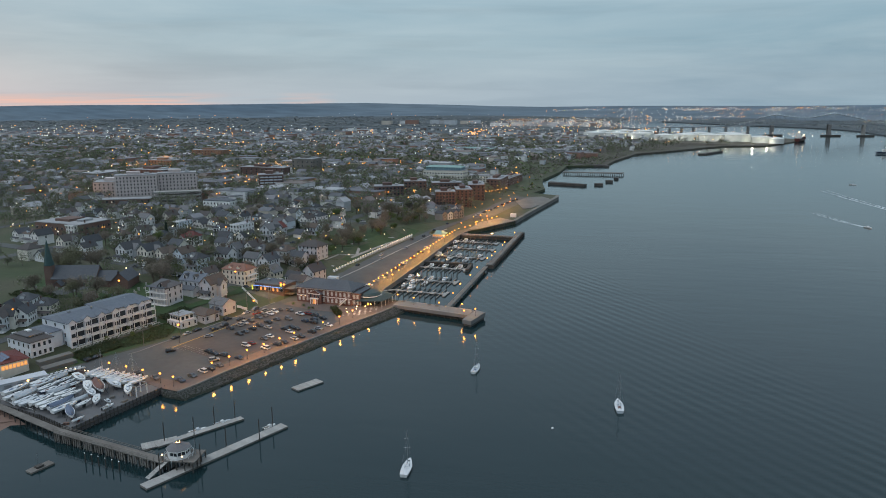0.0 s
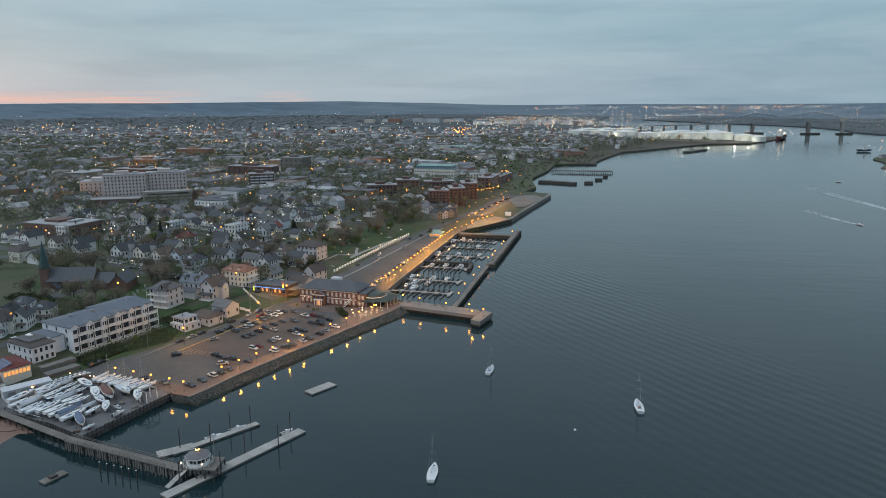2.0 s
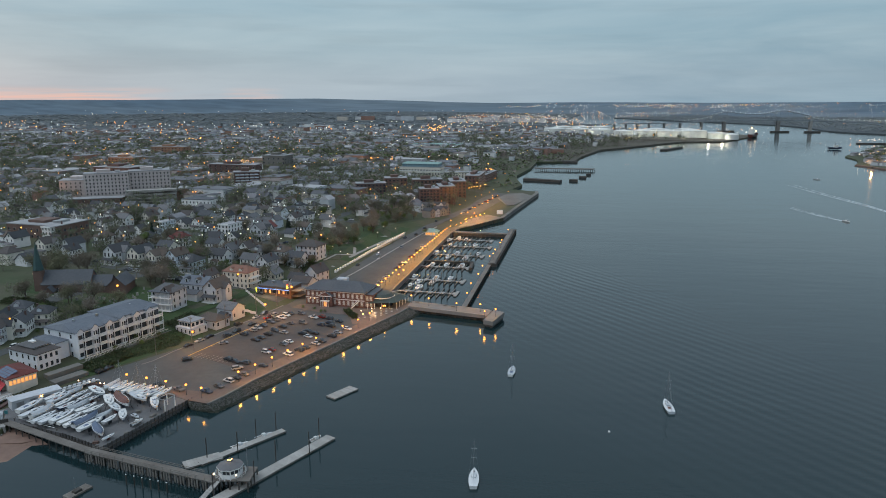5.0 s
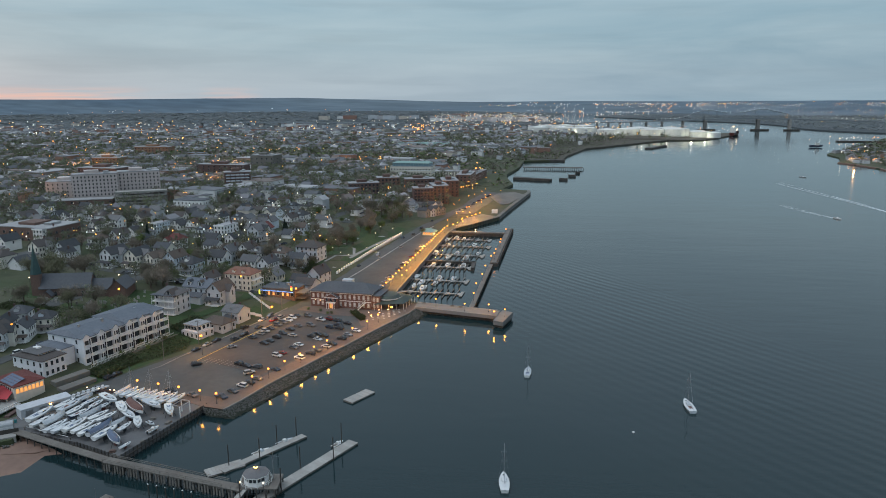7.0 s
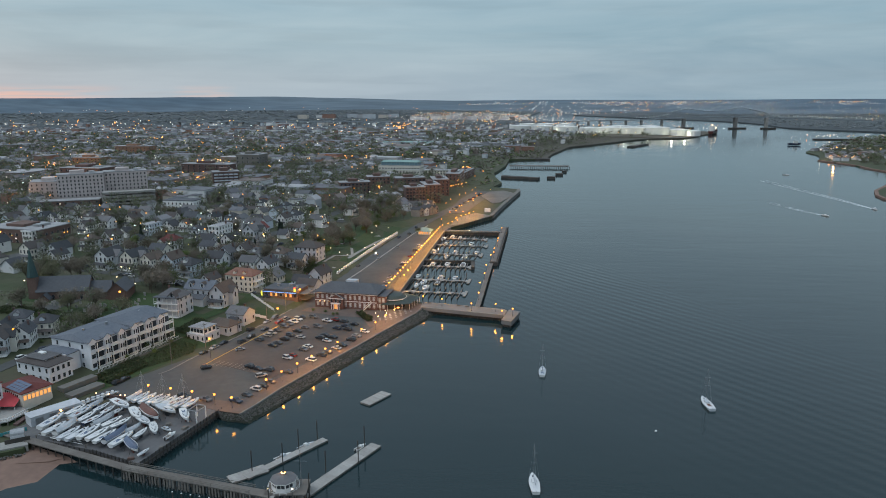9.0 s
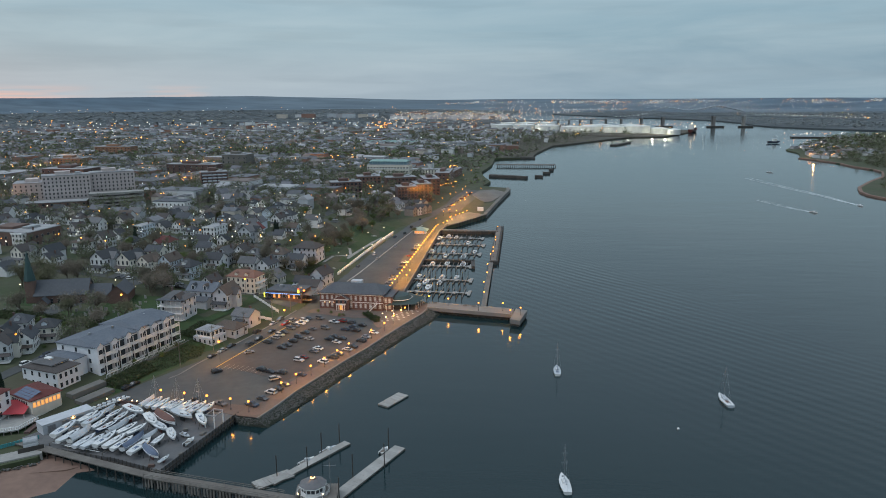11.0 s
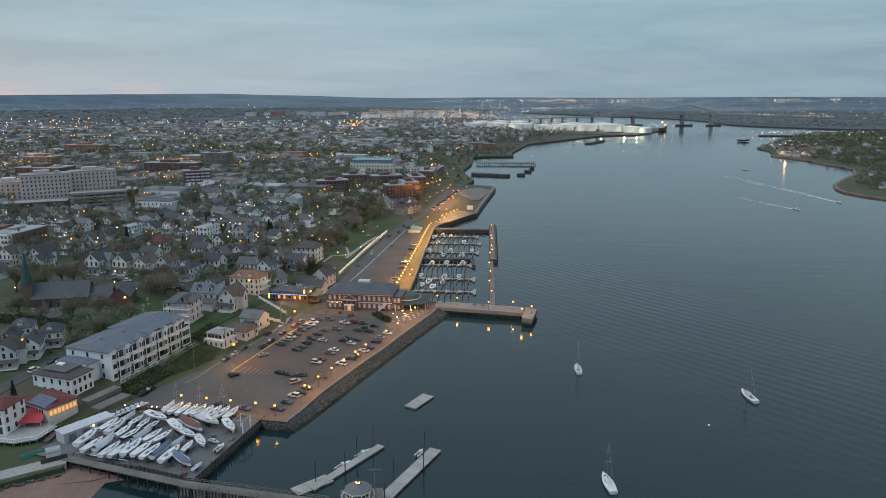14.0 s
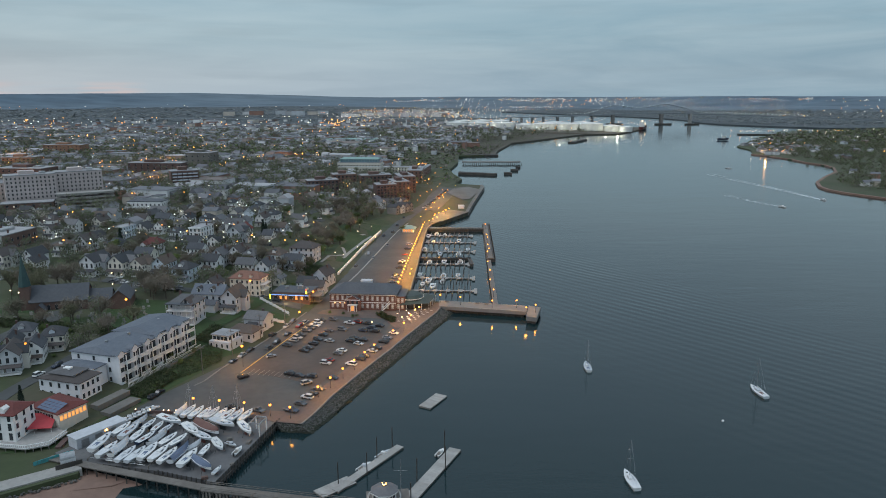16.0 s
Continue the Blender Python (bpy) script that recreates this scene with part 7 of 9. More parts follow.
def sail_yacht(m, L=9.0, afloat=False, mast=True, label="white sailing yacht propped on stands", group="", hull="hull", cover=False):
    ob = thing("sailing_boat", m, label, "boat", group)
    B, H = L * 0.30, L * 0.115
    z0 = -0.35 * H if afloat else 1.5 * (L / 9)
    bm = bmesh.new()
    rings = hull_mesh(bm, L, B, H)
    part("hull", bm, hull, ob, m=pose(0, 0, z0))
    bm = bmesh.new()
    rows = []
    for r in rings_for(L, B, H):
        rows.append([bm.verts.new(p) for p in ((r[0], -r[1], r[2] - 0.06), (r[0], 0, r[2] + 0.05), (r[0], r[1], r[2] - 0.06))])
    for a, b in zip(rows, rows[1:]):
        for j in range(2):
            bm.faces.new((a[j], b[j], b[j + 1], a[j + 1]))
    deck = part("deck", bm, "hull", ob, m=pose(0, 0, z0))
    if cover:
        bm = bmesh.new()
        rows = []
        for r in rings_for(L, B, H):
            rows.append([bm.verts.new(p) for p in ((r[0], -r[1] * 1.04, r[2] - 0.25), (r[0], -r[1] * 0.5, r[2] + 0.55), (r[0], 0, r[2] + 0.95), (r[0], r[1] * 0.5, r[2] + 0.55), (r[0], r[1] * 1.04, r[2] - 0.25))])
        for a, b in zip(rows, rows[1:]):
            for j in range(4):
                bm.faces.new((a[j], b[j], b[j + 1], a[j + 1]))
        part("cover", bm, "tarp", ob, "winter cover", m=pose(0, 0, z0))
    else:
        bm = bmesh.new()
        v0 = [(-0.06 * L, 0.26 * B), (0.20 * L, 0.17 * B), (0.24 * L, 0.05 * B)]
        pts = [(x, -y) for x, y in v0] + [(x, y) for x, y in v0[::-1]]
        lo = [bm.verts.new((x, y, H * 0.95)) for x, y in pts]
        hi = [bm.verts.new((x * 0.92, y * 0.8, H * 1.0 + 0.42)) for x, y in pts]
        bm.faces.new(hi)
        for i in range(6):
            bm.faces.new((lo[i], lo[(i + 1) % 6], hi[(i + 1) % 6], hi[i]))
        cab = part("cabin", bm, "hull", ob, m=pose(0, 0, z0))
        for s in (-1, 1):
            part("port_light", box(bmesh.new(), 0.0, 0.14 * L, -0.02, 0.02, H * 1.02, H * 1.02 + 0.22, pose(0, s * 0.228 * B, 0, 0, 0, -s * 5)), "glass_dark", cab)
        part("cockpit", box(bmesh.new(), -0.38 * L, -0.10 * L, -0.17 * B, 0.17 * B, H * 0.98, H * 1.07), "metal_dark" if L < 8 else "tarp", ob, m=pose(0, 0, z0))
        part("hatch", box(bmesh.new(), 0.27 * L, 0.32 * L, -0.25, 0.25, H * 1.03, H * 1.2), "glass_dark", ob, m=pose(0, 0, z0))
    if mast:
        hgt = L * 1.2
        mp = part("mast", bar(bmesh.new(), (0.1 * L, 0, H), (0.1 * L, 0, hgt), 0.09, 6, 0.06), "metal_grey", ob, m=pose(0, 0, z0))
        for z in (0.55, 0.78):
            part("spreader", bar(bmesh.new(), (0.1 * L, -0.09 * L, hgt * z), (0.1 * L, 0.09 * L, hgt * z), 0.04, 4), "metal_grey", mp)
        part("boom", bar(bmesh.new(), (0.1 * L, 0, H + 1.2), (-0.3 * L, 0, H + 1.15), 0.12, 6), "tarp", ob, m=pose(0, 0, z0))
        bm = bmesh.new()
        for p in ((0.5 * L, 0, H), (-0.48 * L, 0, H), (0.08 * L, -0.15 * L, H), (0.08 * L, 0.15 * L, H)):
            bar(bm, p, (0.1 * L, 0, hgt), 0.02, 3)
        part("stays", bm, "metal_grey", ob, m=pose(0, 0, z0))
    if not afloat:
        bm = bmesh.new()
        for z, a, b in ((0, -0.16, 0.1), (1, -0.14, 0.14)):
            pass
        box(bm, -0.12 * L, 0.1 * L, -0.12, 0.12, 0.0, z0 + H * 0.2)
        part("keel", bm, "hull_dark", ob)
        for sx in (-0.25, 0.2):
            for s in (-1, 1):
                part("stand", bar(bmesh.new(), (sx * L, s * B * 0.62, 0), (sx * L, s * B * 0.36, z0 + H * 0.5), 0.06, 4), "metal_dark", ob)
    return ob


def rings_for(L, B, H, n=10, transom=0.75, sheer=0.18):
    out = []
    for i in range(n + 1):
        t = i / n
        half = B / 2 * (transom + (1 - transom) * math.sin(t / 0.45 * math.pi / 2)) if t < 0.45 else B / 2 * math.cos((t - 0.45) / 0.55 * math.pi / 2) ** 0.75
        out.append((-L / 2 + L * t, max(half, 0.02) * 0.97, H * (1 + sheer * (2 * t - 0.9) ** 2)))
    return out


def motor_boat(m, L=7.0, afloat=True, label="white motor boat with a small cabin", group=""):
    ob = thing("motor_boat", m, label, "boat", group)
    B, H = L * 0.36, L * 0.14
    z0 = -0.3 * H if afloat else 0.5
    hull_mesh(bm := bmesh.new(), L, B, H, transom=0.92)
    part("hull", bm, "hull", ob, m=pose(0, 0, z0))
    bm = bmesh.new()
    rows = [[bm.verts.new(p) for p in ((r[0], -r[1], r[2] - 0.05), (r[0], r[1], r[2] - 0.05))] for r in rings_for(L, B, H, transom=0.92)]
    for a, b in zip(rows, rows[1:]):
        bm.faces.new((a[0], b[0], b[1], a[1]))
    part("deck", bm, "hull", ob, m=pose(0, 0, z0))
    part("cockpit", box(bmesh.new(), -0.42 * L, -0.08 * L, -0.3 * B, 0.3 * B, H * 0.9, H * 1.06), "timber", ob, m=pose(0, 0, z0))
    bm = bmesh.new()
    lo = [bm.verts.new(p) for p in ((-0.08 * L, -0.36 * B, H), (0.2 * L, -0.3 * B, H), (0.2 * L, 0.3 * B, H), (-0.08 * L, 0.36 * B, H))]
    hi = [bm.verts.new(p) for p in ((-0.08 * L, -0.28 * B, H + 0.12 * L), (0.08 * L, -0.24 * B, H + 0.12 * L), (0.08 * L, 0.24 * B, H + 0.12 * L), (-0.08 * L, 0.28 * B, H + 0.12 * L))]
    bm.faces.new(hi)
    for i in range(4):
        bm.faces.new((lo[i], lo[(i + 1) % 4], hi[(i + 1) % 4], hi[i]))
    c = part("cabin", bm, "hull", ob, m=pose(0, 0, z0))
    part("windscreen", box(bmesh.new(), -0.02, 0.02, -0.22 * B, 0.22 * B, -0.04 * L, 0.04 * L, pose(0.147 * L, 0, H + 0.062 * L, 0, -45, 0)), "glass_dark", c)
    part("outboard", box(bmesh.new(), -0.56 * L, -0.5 * L, -0.2, 0.2, 0.0, H + 0.3), "metal_dark", ob, m=pose(0, 0, z0))
    if not afloat:
        for x in (-0.3, 0.2):
            part("cradle", box(bmesh.new(), x * L - 0.15, x * L + 0.15, -0.3 * B, 0.3 * B, 0, 0.75), "timber", ob)
    return ob


YARD_FRONT = [(-184.7, 197.2, 10.0, 81), (-181.5, 193.5, 8.3, 74), (-178.4, 194.0, 9.2, 80), (-175.4, 190.6, 8.2, 75), (-172.7, 190.2, 8.3, 74), (-169.8, 191.4, 9.1, 79), (-166.7, 190.5, 8.4, 74), (-163.9, 189.1, 8.2, 73), (-161.0, 189.4, 9.3, 76), (-158.0, 187.2, 9.1, 76)]
YARD_BACK = [(-182.3, 205.8, 8.1, 74), (-179.4, 204.0, 9.3, 78), (-176.4, 201.8, 7.7, 79), (-173.4, 200.0, 7.6, 68), (-170.0, 199.4, 8.0, 70), (-166.9, 198.6, 7.6, 68), (-163.9, 198.0, 7.4, 66), (-179.0, 210.8, 6.8, 70), (-175.6, 209.2, 6.5, 75), (-172.6, 207.4, 6.4, 80), (-169.6, 206.0, 6.2, 70)]
YARD_LOOSE = [(-162.0, 203.6, 9.3, -50), (-157.2, 203.3, 11.1, -42), (-157.6, 199.6, 8.2, -39), (-155.1, 192.4, 6.2, 81), (-152.2, 194.7, 7.8, -58), (-158.8, 194.8, 6.2, 66), (-153.4, 183.8, 8.6, -45), (-149.4, 182.2, 4.2, 73), (-149.0, 196.3, 4.0, -33), (-146.3, 192.4, 4.6, 75)]
YARD_NORTH = [(-168.8, 216.4, 7.6, 76), (-166.2, 216.2, 7.8, 76), (-163.6, 215.3, 7.8, 74), (-161.0, 214.7, 7.4, 75), (-158.6, 214.4, 7.7, 73), (-156.1, 213.6, 7.6, 71), (-153.6, 213.0, 8.0, 71), (-151.0, 212.5, 8.3, 72), (-148.2, 212.4, 7.8, 73), (-170.0, 210.2, 9.6, -33), (-164.4, 208.9, 5.2, 7), (-153.9, 207.2, 9.4, -32), (-146.6, 203.7, 8.6, -57)]
YACHTS = {}


def put_yacht(kind, m, s):
    hull, mast, cover = kind
    if kind not in YACHTS:
        YACHTS[kind] = sail_yacht(m, 9.0, False, mast, "winter-covered yacht propped on stands" if cover else ("dark-hulled yacht propped on stands" if hull == "hull_dark" else "white sailing yacht propped on stands"), "boats in the yard", hull, cover)
        ob = YACHTS[kind]
    else:
        ob = copy_thing(YACHTS[kind], m)
    ob.scale = (s, s * 1.04, s)


for row, pattern in ((YARD_FRONT, "wwcwwwwwcw"), (YARD_BACK, "wwwdcwwcwww"), (YARD_LOOSE, "wcwwwccw.."), (YARD_NORTH, "cmwwmwwmwwdww")):
    for (x, y, L, a), c in zip(row, pattern):
        m = pose(x, y, 2.5 if y < 213 else 2.62, 0, 0, a)
        if c == ".":
            motor_boat(m, L, False, "small white dinghy standing on chocks", "boats in the yard")
        else:
            put_yacht({"w": ("hull", False, False), "m": ("hull", True, False), "c": ("hull", False, True), "d": ("hull_dark", False, False)}[c], m, L / 9.0)
for i in range(8):
    motor_boat(pose(-185.2 + 0.9 * i, 212.2 + 1.35 * i, 2.56 if i > 2 else 2.5, 0, 0, 12 + 3 * (i % 3)), 4.2, False, "upturned pale dinghy in a row", "dinghies")


def travel_lift():
    ob = thing("boat_hoist", pose(-143.2, 204.5, 2.5, 0, 0, 74), "white steel boat hoist on the yard's edge", "hoist")
    for x in (-2.2, 2.2):
        for y in (-1.6, 1.6):
            part("leg", box(bmesh.new(), x - 0.13, x + 0.13, y - 0.13, y + 0.13, 0, 3.9), "white_paint", ob)
        part("crossbeam", box(bmesh.new(), x - 0.14, x + 0.14, -1.6, 1.6, 3.9, 4.15), "metal_grey", ob)
    for y in (-1.6, 1.6):
        part("side_beam", box(bmesh.new(), -2.05, 2.05, y - 0.12, y + 0.12, 3.65, 3.89), "metal_grey", ob)


travel_lift()


def yard_shed():
    ob = thing("yard_shed", pose(-188.6, 204.6, 2.5, 0, 0, 52), "long white flat-roofed storage shed in the yard", "shed")
    part("wall", box(bmesh.new(), -7.4, 7.4, -2.3, 2.3, 0, 3.0), "pale_siding", ob)
    part("roof", box(bmesh.new(), -7.6, 7.6, -2.5, 2.5, 3.0, 3.2), "pale_siding", ob)
    for x in (-5, -1, 3):
        part("door", box(bmesh.new(), x - 1.1, x + 1.1, -2.36, -2.303, 0, 2.4), "metal_grey", ob)
    part("lamp", ball(bmesh.new(), (1.2, -2.45, 2.5), 0.28), "lamp_amber", ob)
    hut = thing("hut", pose(-190.4, 189.6, 2.75, 0, 0, 30), "small grey hut with a rounded metal roof", "hut")
    part("wall", box(bmesh.new(), -1.8, 1.8, -1.4, 1.4, 0, 1.8), "tarp", hut)
    bm = bmesh.new()
    bmesh.ops.create_cone(bm, cap_ends=True, segments=14, radius1=1.4, radius2=1.4, depth=3.6, matrix=pose(0, 0, 1.8, 0, 90, 0))
    part("roof", bm, "metal_grey", hut)
    part("fence", box(bmesh.new(), -3.2, 3.2, -2.4, -2.2, -1.0, 1.3), "timber_wet", hut)
    b = thing("barrier_wall", pose(-179.5, 219.6, 2.5, 0, 0, -8), "low reddish wall with small lamps at the car park", "wall")
    part("wall", box(bmesh.new(), -4.6, 9.0, -0.2, 0.2, 0, 1.0), "brick", b)
    for x in (-4.2, 0.4, 4.8, 6.4, 8.8):
        part("lamp", ball(bmesh.new(), (x, 0, 1.3), 0.24), "lamp_white", b)


yard_shed()


def spar_rack():
    """Unstepped masts laid on trestles along the yard's edge."""
    ob = thing("spar_rack", pose(-187, 192.6, 2.5, 0, 0, -16.5), "bundle of long silver masts laid on low trestles", "masts")
    for x in (1.5, 8, 14.5, 20):
        part("trestle", box(box(box(bmesh.new(), x - 0.1, x + 0.1, -1.4, 1.4, 0.7, 0.85), x - 0.1, x + 0.1, -1.3, -1.1, 0, 0.7), x - 0.1, x + 0.1, 1.1, 1.3, 0, 0.7), "timber", ob)
    rnd = random.Random(6)
    for k in range(9):
        x0 = rnd.uniform(-0.5, 9)
        part("mast", bar(bmesh.new(), (x0, -1.2 + 0.3 * k, 0.95), (x0 + rnd.uniform(10, 12.5), -1.2 + 0.3 * k + rnd.uniform(-0.15, 0.15), 0.95), 0.1, 6, 0.07), "metal_grey" if k % 3 else "white_paint", ob)
    for x, y, a, w, d, h, mat, label in ((-150.5, 200.5, 20, 1.6, 1.2, 0.8, "timber", "stack of weathered timber blocking"), (-146.5, 186.5, 50, 1.2, 1.0, 0.5, "timber", "low stack of timber chocks"), (-152.0, 179.8, 10, 1.8, 1.1, 0.7, "brick_brown", "rusty brown steel cradle on the ground"), (-144.6, 198.5, 75, 2.2, 1.2, 0.6, "timber", "stack of pallets by the yard's edge"), (-159.5, 207.0, 15, 1.4, 1.0, 0.6, "tarp", "heap covered with a tarpaulin")):
        st = thing("stack", pose(x, y, 2.5, 0, 0, a), label, "stack")
        for k in range(3):
            part("layer", box(bmesh.new(), -w / 2 + 0.07 * k, w / 2 - 0.05 * k, -d / 2 + 0.05 * k, d / 2 - 0.08 * k, h * k / 3, h * (k + 1) / 3 - 0.04), mat, st)


spar_rack()
# moored yachts on the river
big = sail_yacht(pose(-41.8, 175.7, 0, 0, 0, 92), 9.6, True, True, "white sailing yacht moored on the open river")
sail_yacht(pose(18.7, 227.4, 0, 0, 0, 92), 10.2, True, True, "white moored yacht with a dark mast")
sail_yacht(pose(-33.0, 253.2, 0, 0, 0, 84), 9.2, True, True, "small white yacht moored off the pier")
motor_boat(pose(-106.6, 193.4, 0, 0, 0, 53), 5.6, True, "open white motor boat tied to the floating dock")
motor_boat(pose(-111.6, 187.0, 0, 0, 0, 53), 5.4, True, "grey open boat tied to the floating dock")
motor_boat(pose(-90.6, 193.5, 0, 0, 0, 62), 4.6, True, "small white boat beside the long floating dock")
for i, (x, y) in enumerate([(-91.0, 392), (-84.3, 421.5), (-86.7, 378), (-79.1, 378), (-75.7, 421), (-66.0, 420), (-70.0, 388.5), (-77.9, 389.5), (-84.9, 367), (-79.3, 481), (-76.9, 441.5), (-65.4, 441), (-58.3, 454), (-75.6, 507), (-82, 498), (-70, 503), (-62, 481), (-86, 456), (-90, 372), (-72, 455)]):
    motor_boat(pose(x, y, 0, 0, 0, 83 if i % 2 else 263), 7.2 + (i % 3) * 1.1, True, "white cabin cruiser berthed in the marina", "boats in the marina")
b = thing("mooring_buoy", pose(-2.6, 207.6, 0), "small white mooring buoy", "buoy")
part("ball", ball(bmesh.new(), (0, 0, 0.1), 0.4, 10, 8), "white_paint", b)
for x, y, a in ((292.7, 643.1, -88), (233.6, 607.0, -70), (331.4, 922, -40)):
    motor_boat(pose(x, y, 0, 0, 0, a), 7.5, True, "dark little motor boat under way on the river")


def wake(line, half, strength):
    """Foam that spreads in two arms behind a boat along a line."""
    rnd = random.Random(int(line[-1][1]))
    steps = along(line, 1.6)
    verts, faces = [], []
    for i, (x, y, dx, dy) in enumerate(steps):
        t = i / len(steps)
        spread_at = 0.5 + half * t ** 0.6
        for _ in range(5):
            if rnd.random() > strength * (1 - t) ** 0.8 + 0.05:
                continue
            side = rnd.choice((-1, 1, 1))
            v = side * spread_at * (1 - abs(rnd.gauss(0, 0.22))) if t > 0.04 else rnd.uniform(-1, 1)
            a, b = 1.2 + 2.2 * rnd.random(), 0.15 + (0.30 + 0.42 * half / 4.2) * rnd.random() * (1 - 0.5 * t)
            cx, cy = x - dy * v, y + dx * v
            q = len(verts)
            for du, dv in ((-a, -b), (a, -b), (a, b), (-a, b)):
                verts.append((cx + dx * du - dy * dv, cy + dy * du + dx * dv, 0.03 + 0.0006 * (len(faces) % 200)))
            faces.append((q, q + 1, q + 2, q + 3))
    me = bpy.data.meshes.new("wake")
    me.from_pydata(verts, [], faces)
    tagged(mesh_part("wake", me, "foam"), "thin white foam trailing behind a boat", "wake", kind="stuff")


wake([(292.7, 647), (291.2, 687), (288.4, 738), (283.2, 792), (279.5, 861)], 4.2, 0.95)
wake([(233.0, 610), (225.6, 632), (219.4, 665), (216, 690)], 2.4, 0.7)


def car(m, kind=0):
    ob = thing("car", m, ("parked saloon car", "parked sport utility car", "parked pickup truck")[kind] + " with dark windows", "car", "parked cars")
    L, W = (4.6, 1.8) if kind == 0 else ((4.7, 1.9) if kind == 1 else (5.5, 1.95))
    hb, hr = (0.85, 1.42) if kind == 0 else ((1.0, 1.75) if kind == 1 else (1.0, 1.78))
    if kind == 0:
        low, top = [(-0.5, 0.3), (-0.5, 0.8), (-0.32, hb), (0.22, hb), (0.48, 0.72), (0.5, 0.3)], (-0.22, 0.06, -0.36, 0.22)
    elif kind == 1:
        low, top = [(-0.5, 0.35), (-0.49, hb), (0.2, hb), (0.46, 0.92), (0.5, 0.35)], (-0.42, 0.06, -0.48, 0.2)
    else:
        low, top = [(-0.5, 0.4), (-0.5, hb), (0.2, hb), (0.47, 0.95), (0.5, 0.4)], (-0.08, 0.1, -0.12, 0.22)
    bm = bmesh.new()
    a = [bm.verts.new((x * L, -W / 2, z)) for x, z in low]
    b = [bm.verts.new((x * L, W / 2, z)) for x, z in low]
    bm.faces.new(a)
    bm.faces.new(b[::-1])
    n = len(low)
    for i in range(n):
        bm.faces.new((a[(i + 1) % n], a[i], b[i], b[(i + 1) % n]))
    bmesh.ops.bevel(bm, geom=bm.edges[:], offset=0.07, segments=1, affect="EDGES")
    box(bm, top[0] * L, top[1] * L, -W * 0.38, W * 0.38, hr - 0.06, hr)
    part("body", bm, "car_paint", ob)
    bm = bmesh.new()
    lo = [bm.verts.new(p) for p in ((top[2] * L, -W * 0.47, hb - 0.02), (top[3] * L, -W * 0.47, hb - 0.02), (top[3] * L, W * 0.47, hb - 0.02), (top[2] * L, W * 0.47, hb - 0.02))]
    hi = [bm.verts.new(p) for p in ((top[0] * L, -W * 0.39, hr - 0.05), (top[1] * L, -W * 0.39, hr - 0.05), (top[1] * L, W * 0.39, hr - 0.05), (top[0] * L, W * 0.39, hr - 0.05))]
    for i in range(4):
        bm.faces.new((lo[i], lo[(i + 1) % 4], hi[(i + 1) % 4], hi[i]))
    part("glazing", bm, "glass_dark", ob)
    for x in (-0.31, 0.31):
        for s in (-1, 1):
            part("wheel", bar(bmesh.new(), (x * L, s * W * 0.36, 0.33), (x * L, s * W * 0.505, 0.33), 0.33, 10), "rubber", ob)
    return ob


CARS = {}
CAR_RND = random.Random(8)


def put_cars(spots, turn, z, kinds=(0, 1)):
    for i, (x, y) in enumerate(spots):
        k = kinds[CAR_RND.randrange(len(kinds))]
        m = pose(x, y, z if z is not None else ground(x, y) + 0.16, 0, 0, turn + CAR_RND.uniform(-3, 3) + (180 if CAR_RND.random() < 0.5 else 0))
        if k not in CARS:
            CARS[k] = car(m, k)
            ob = CARS[k]
        else:
            ob = copy_thing(CARS[k], m)
        g = 0.85 + 0.07 * CAR_RND.random()
        ob.scale = (g, g, g)


put_cars([(-125.1, 242.7), (-128.9, 233.8), (-130.4, 230.1), (-131.9, 227.3), (-133.4, 222.4), (-135.5, 217.6), (-115.2, 263.0), (-116.7, 259.9), (-119.6, 255.0), (-111.1, 271.1), (-112.5, 268.1), (-107.0, 282.7), (-108.4, 277.8), (-104.4, 288.1)], -25, 2.63, (0, 1, 2))
put_cars([(-138.5, 270.0), (-135.9, 277.6), (-137.4, 273.2), (-128.9, 256.6), (-127.9, 259.6), (-125.2, 266.0), (-124.2, 269.3), (-118.1, 276.4), (-116.7, 280.7), (-121.6, 279.6), (-120.4, 283.3), (-117.2, 292.2), (-112.4, 290.7)], -26, 2.63, (0, 0, 1))
put_cars([(-134.6, 282.4), (-130.0, 280.4), (-133.2, 287.9), (-131.3, 292.9), (-125.8, 294.0), (-140.6, 247.3), (-136.7, 245.3), (-132.5, 244.6), (-146.1, 276.6), (-143.0, 284.9), (-144.2, 281.9), (-142.0, 288.5), (-140.4, 293.6), (-139.2, 297.0)], -26, 2.63, (0, 1, 1))
put_cars([(-137.8, 300.2), (-136.8, 303.9), (-136.0, 307.2), (-130.7, 307.4), (-120.1, 303.3), (-123.4, 302.0), (-115.8, 301.2), (-110.5, 297.6), (-114, 295), (-145.8, 218.3), (-154.2, 220.8)], -30, 2.66, (0, 1, 2))
put_cars([(-156.2, 245.7), (-150.1, 265.1), (-133.5, 238.9)], 35, 2.63, (0, 1))
put_cars([(-152.5, 274.3), (-150.7, 280.1), (-153.8, 289.3), (-147.7, 290.0), (-144.4, 299.8), (-142.5, 304.8), (-149.8, 300.3), (-148.1, 306.0), (-159.4, 272.2), (-161.2, 267.0), (-163.2, 261.0), (-182, 231), (-181, 234.5)], 69, None, (0, 1))
put_cars([(-107.5 + 0.108 * k, 352 + k) for k in (8, 17, 26, 31, 47, 58, 63, 80, 96, 110)], -5, 2.61, (0, 1))
put_cars([(-127, 405), (-121, 436), (-113, 492), (-110, 460), (-118, 425), (-107, 505), (-104, 530), (-99, 560)], 82, None, (0, 1))
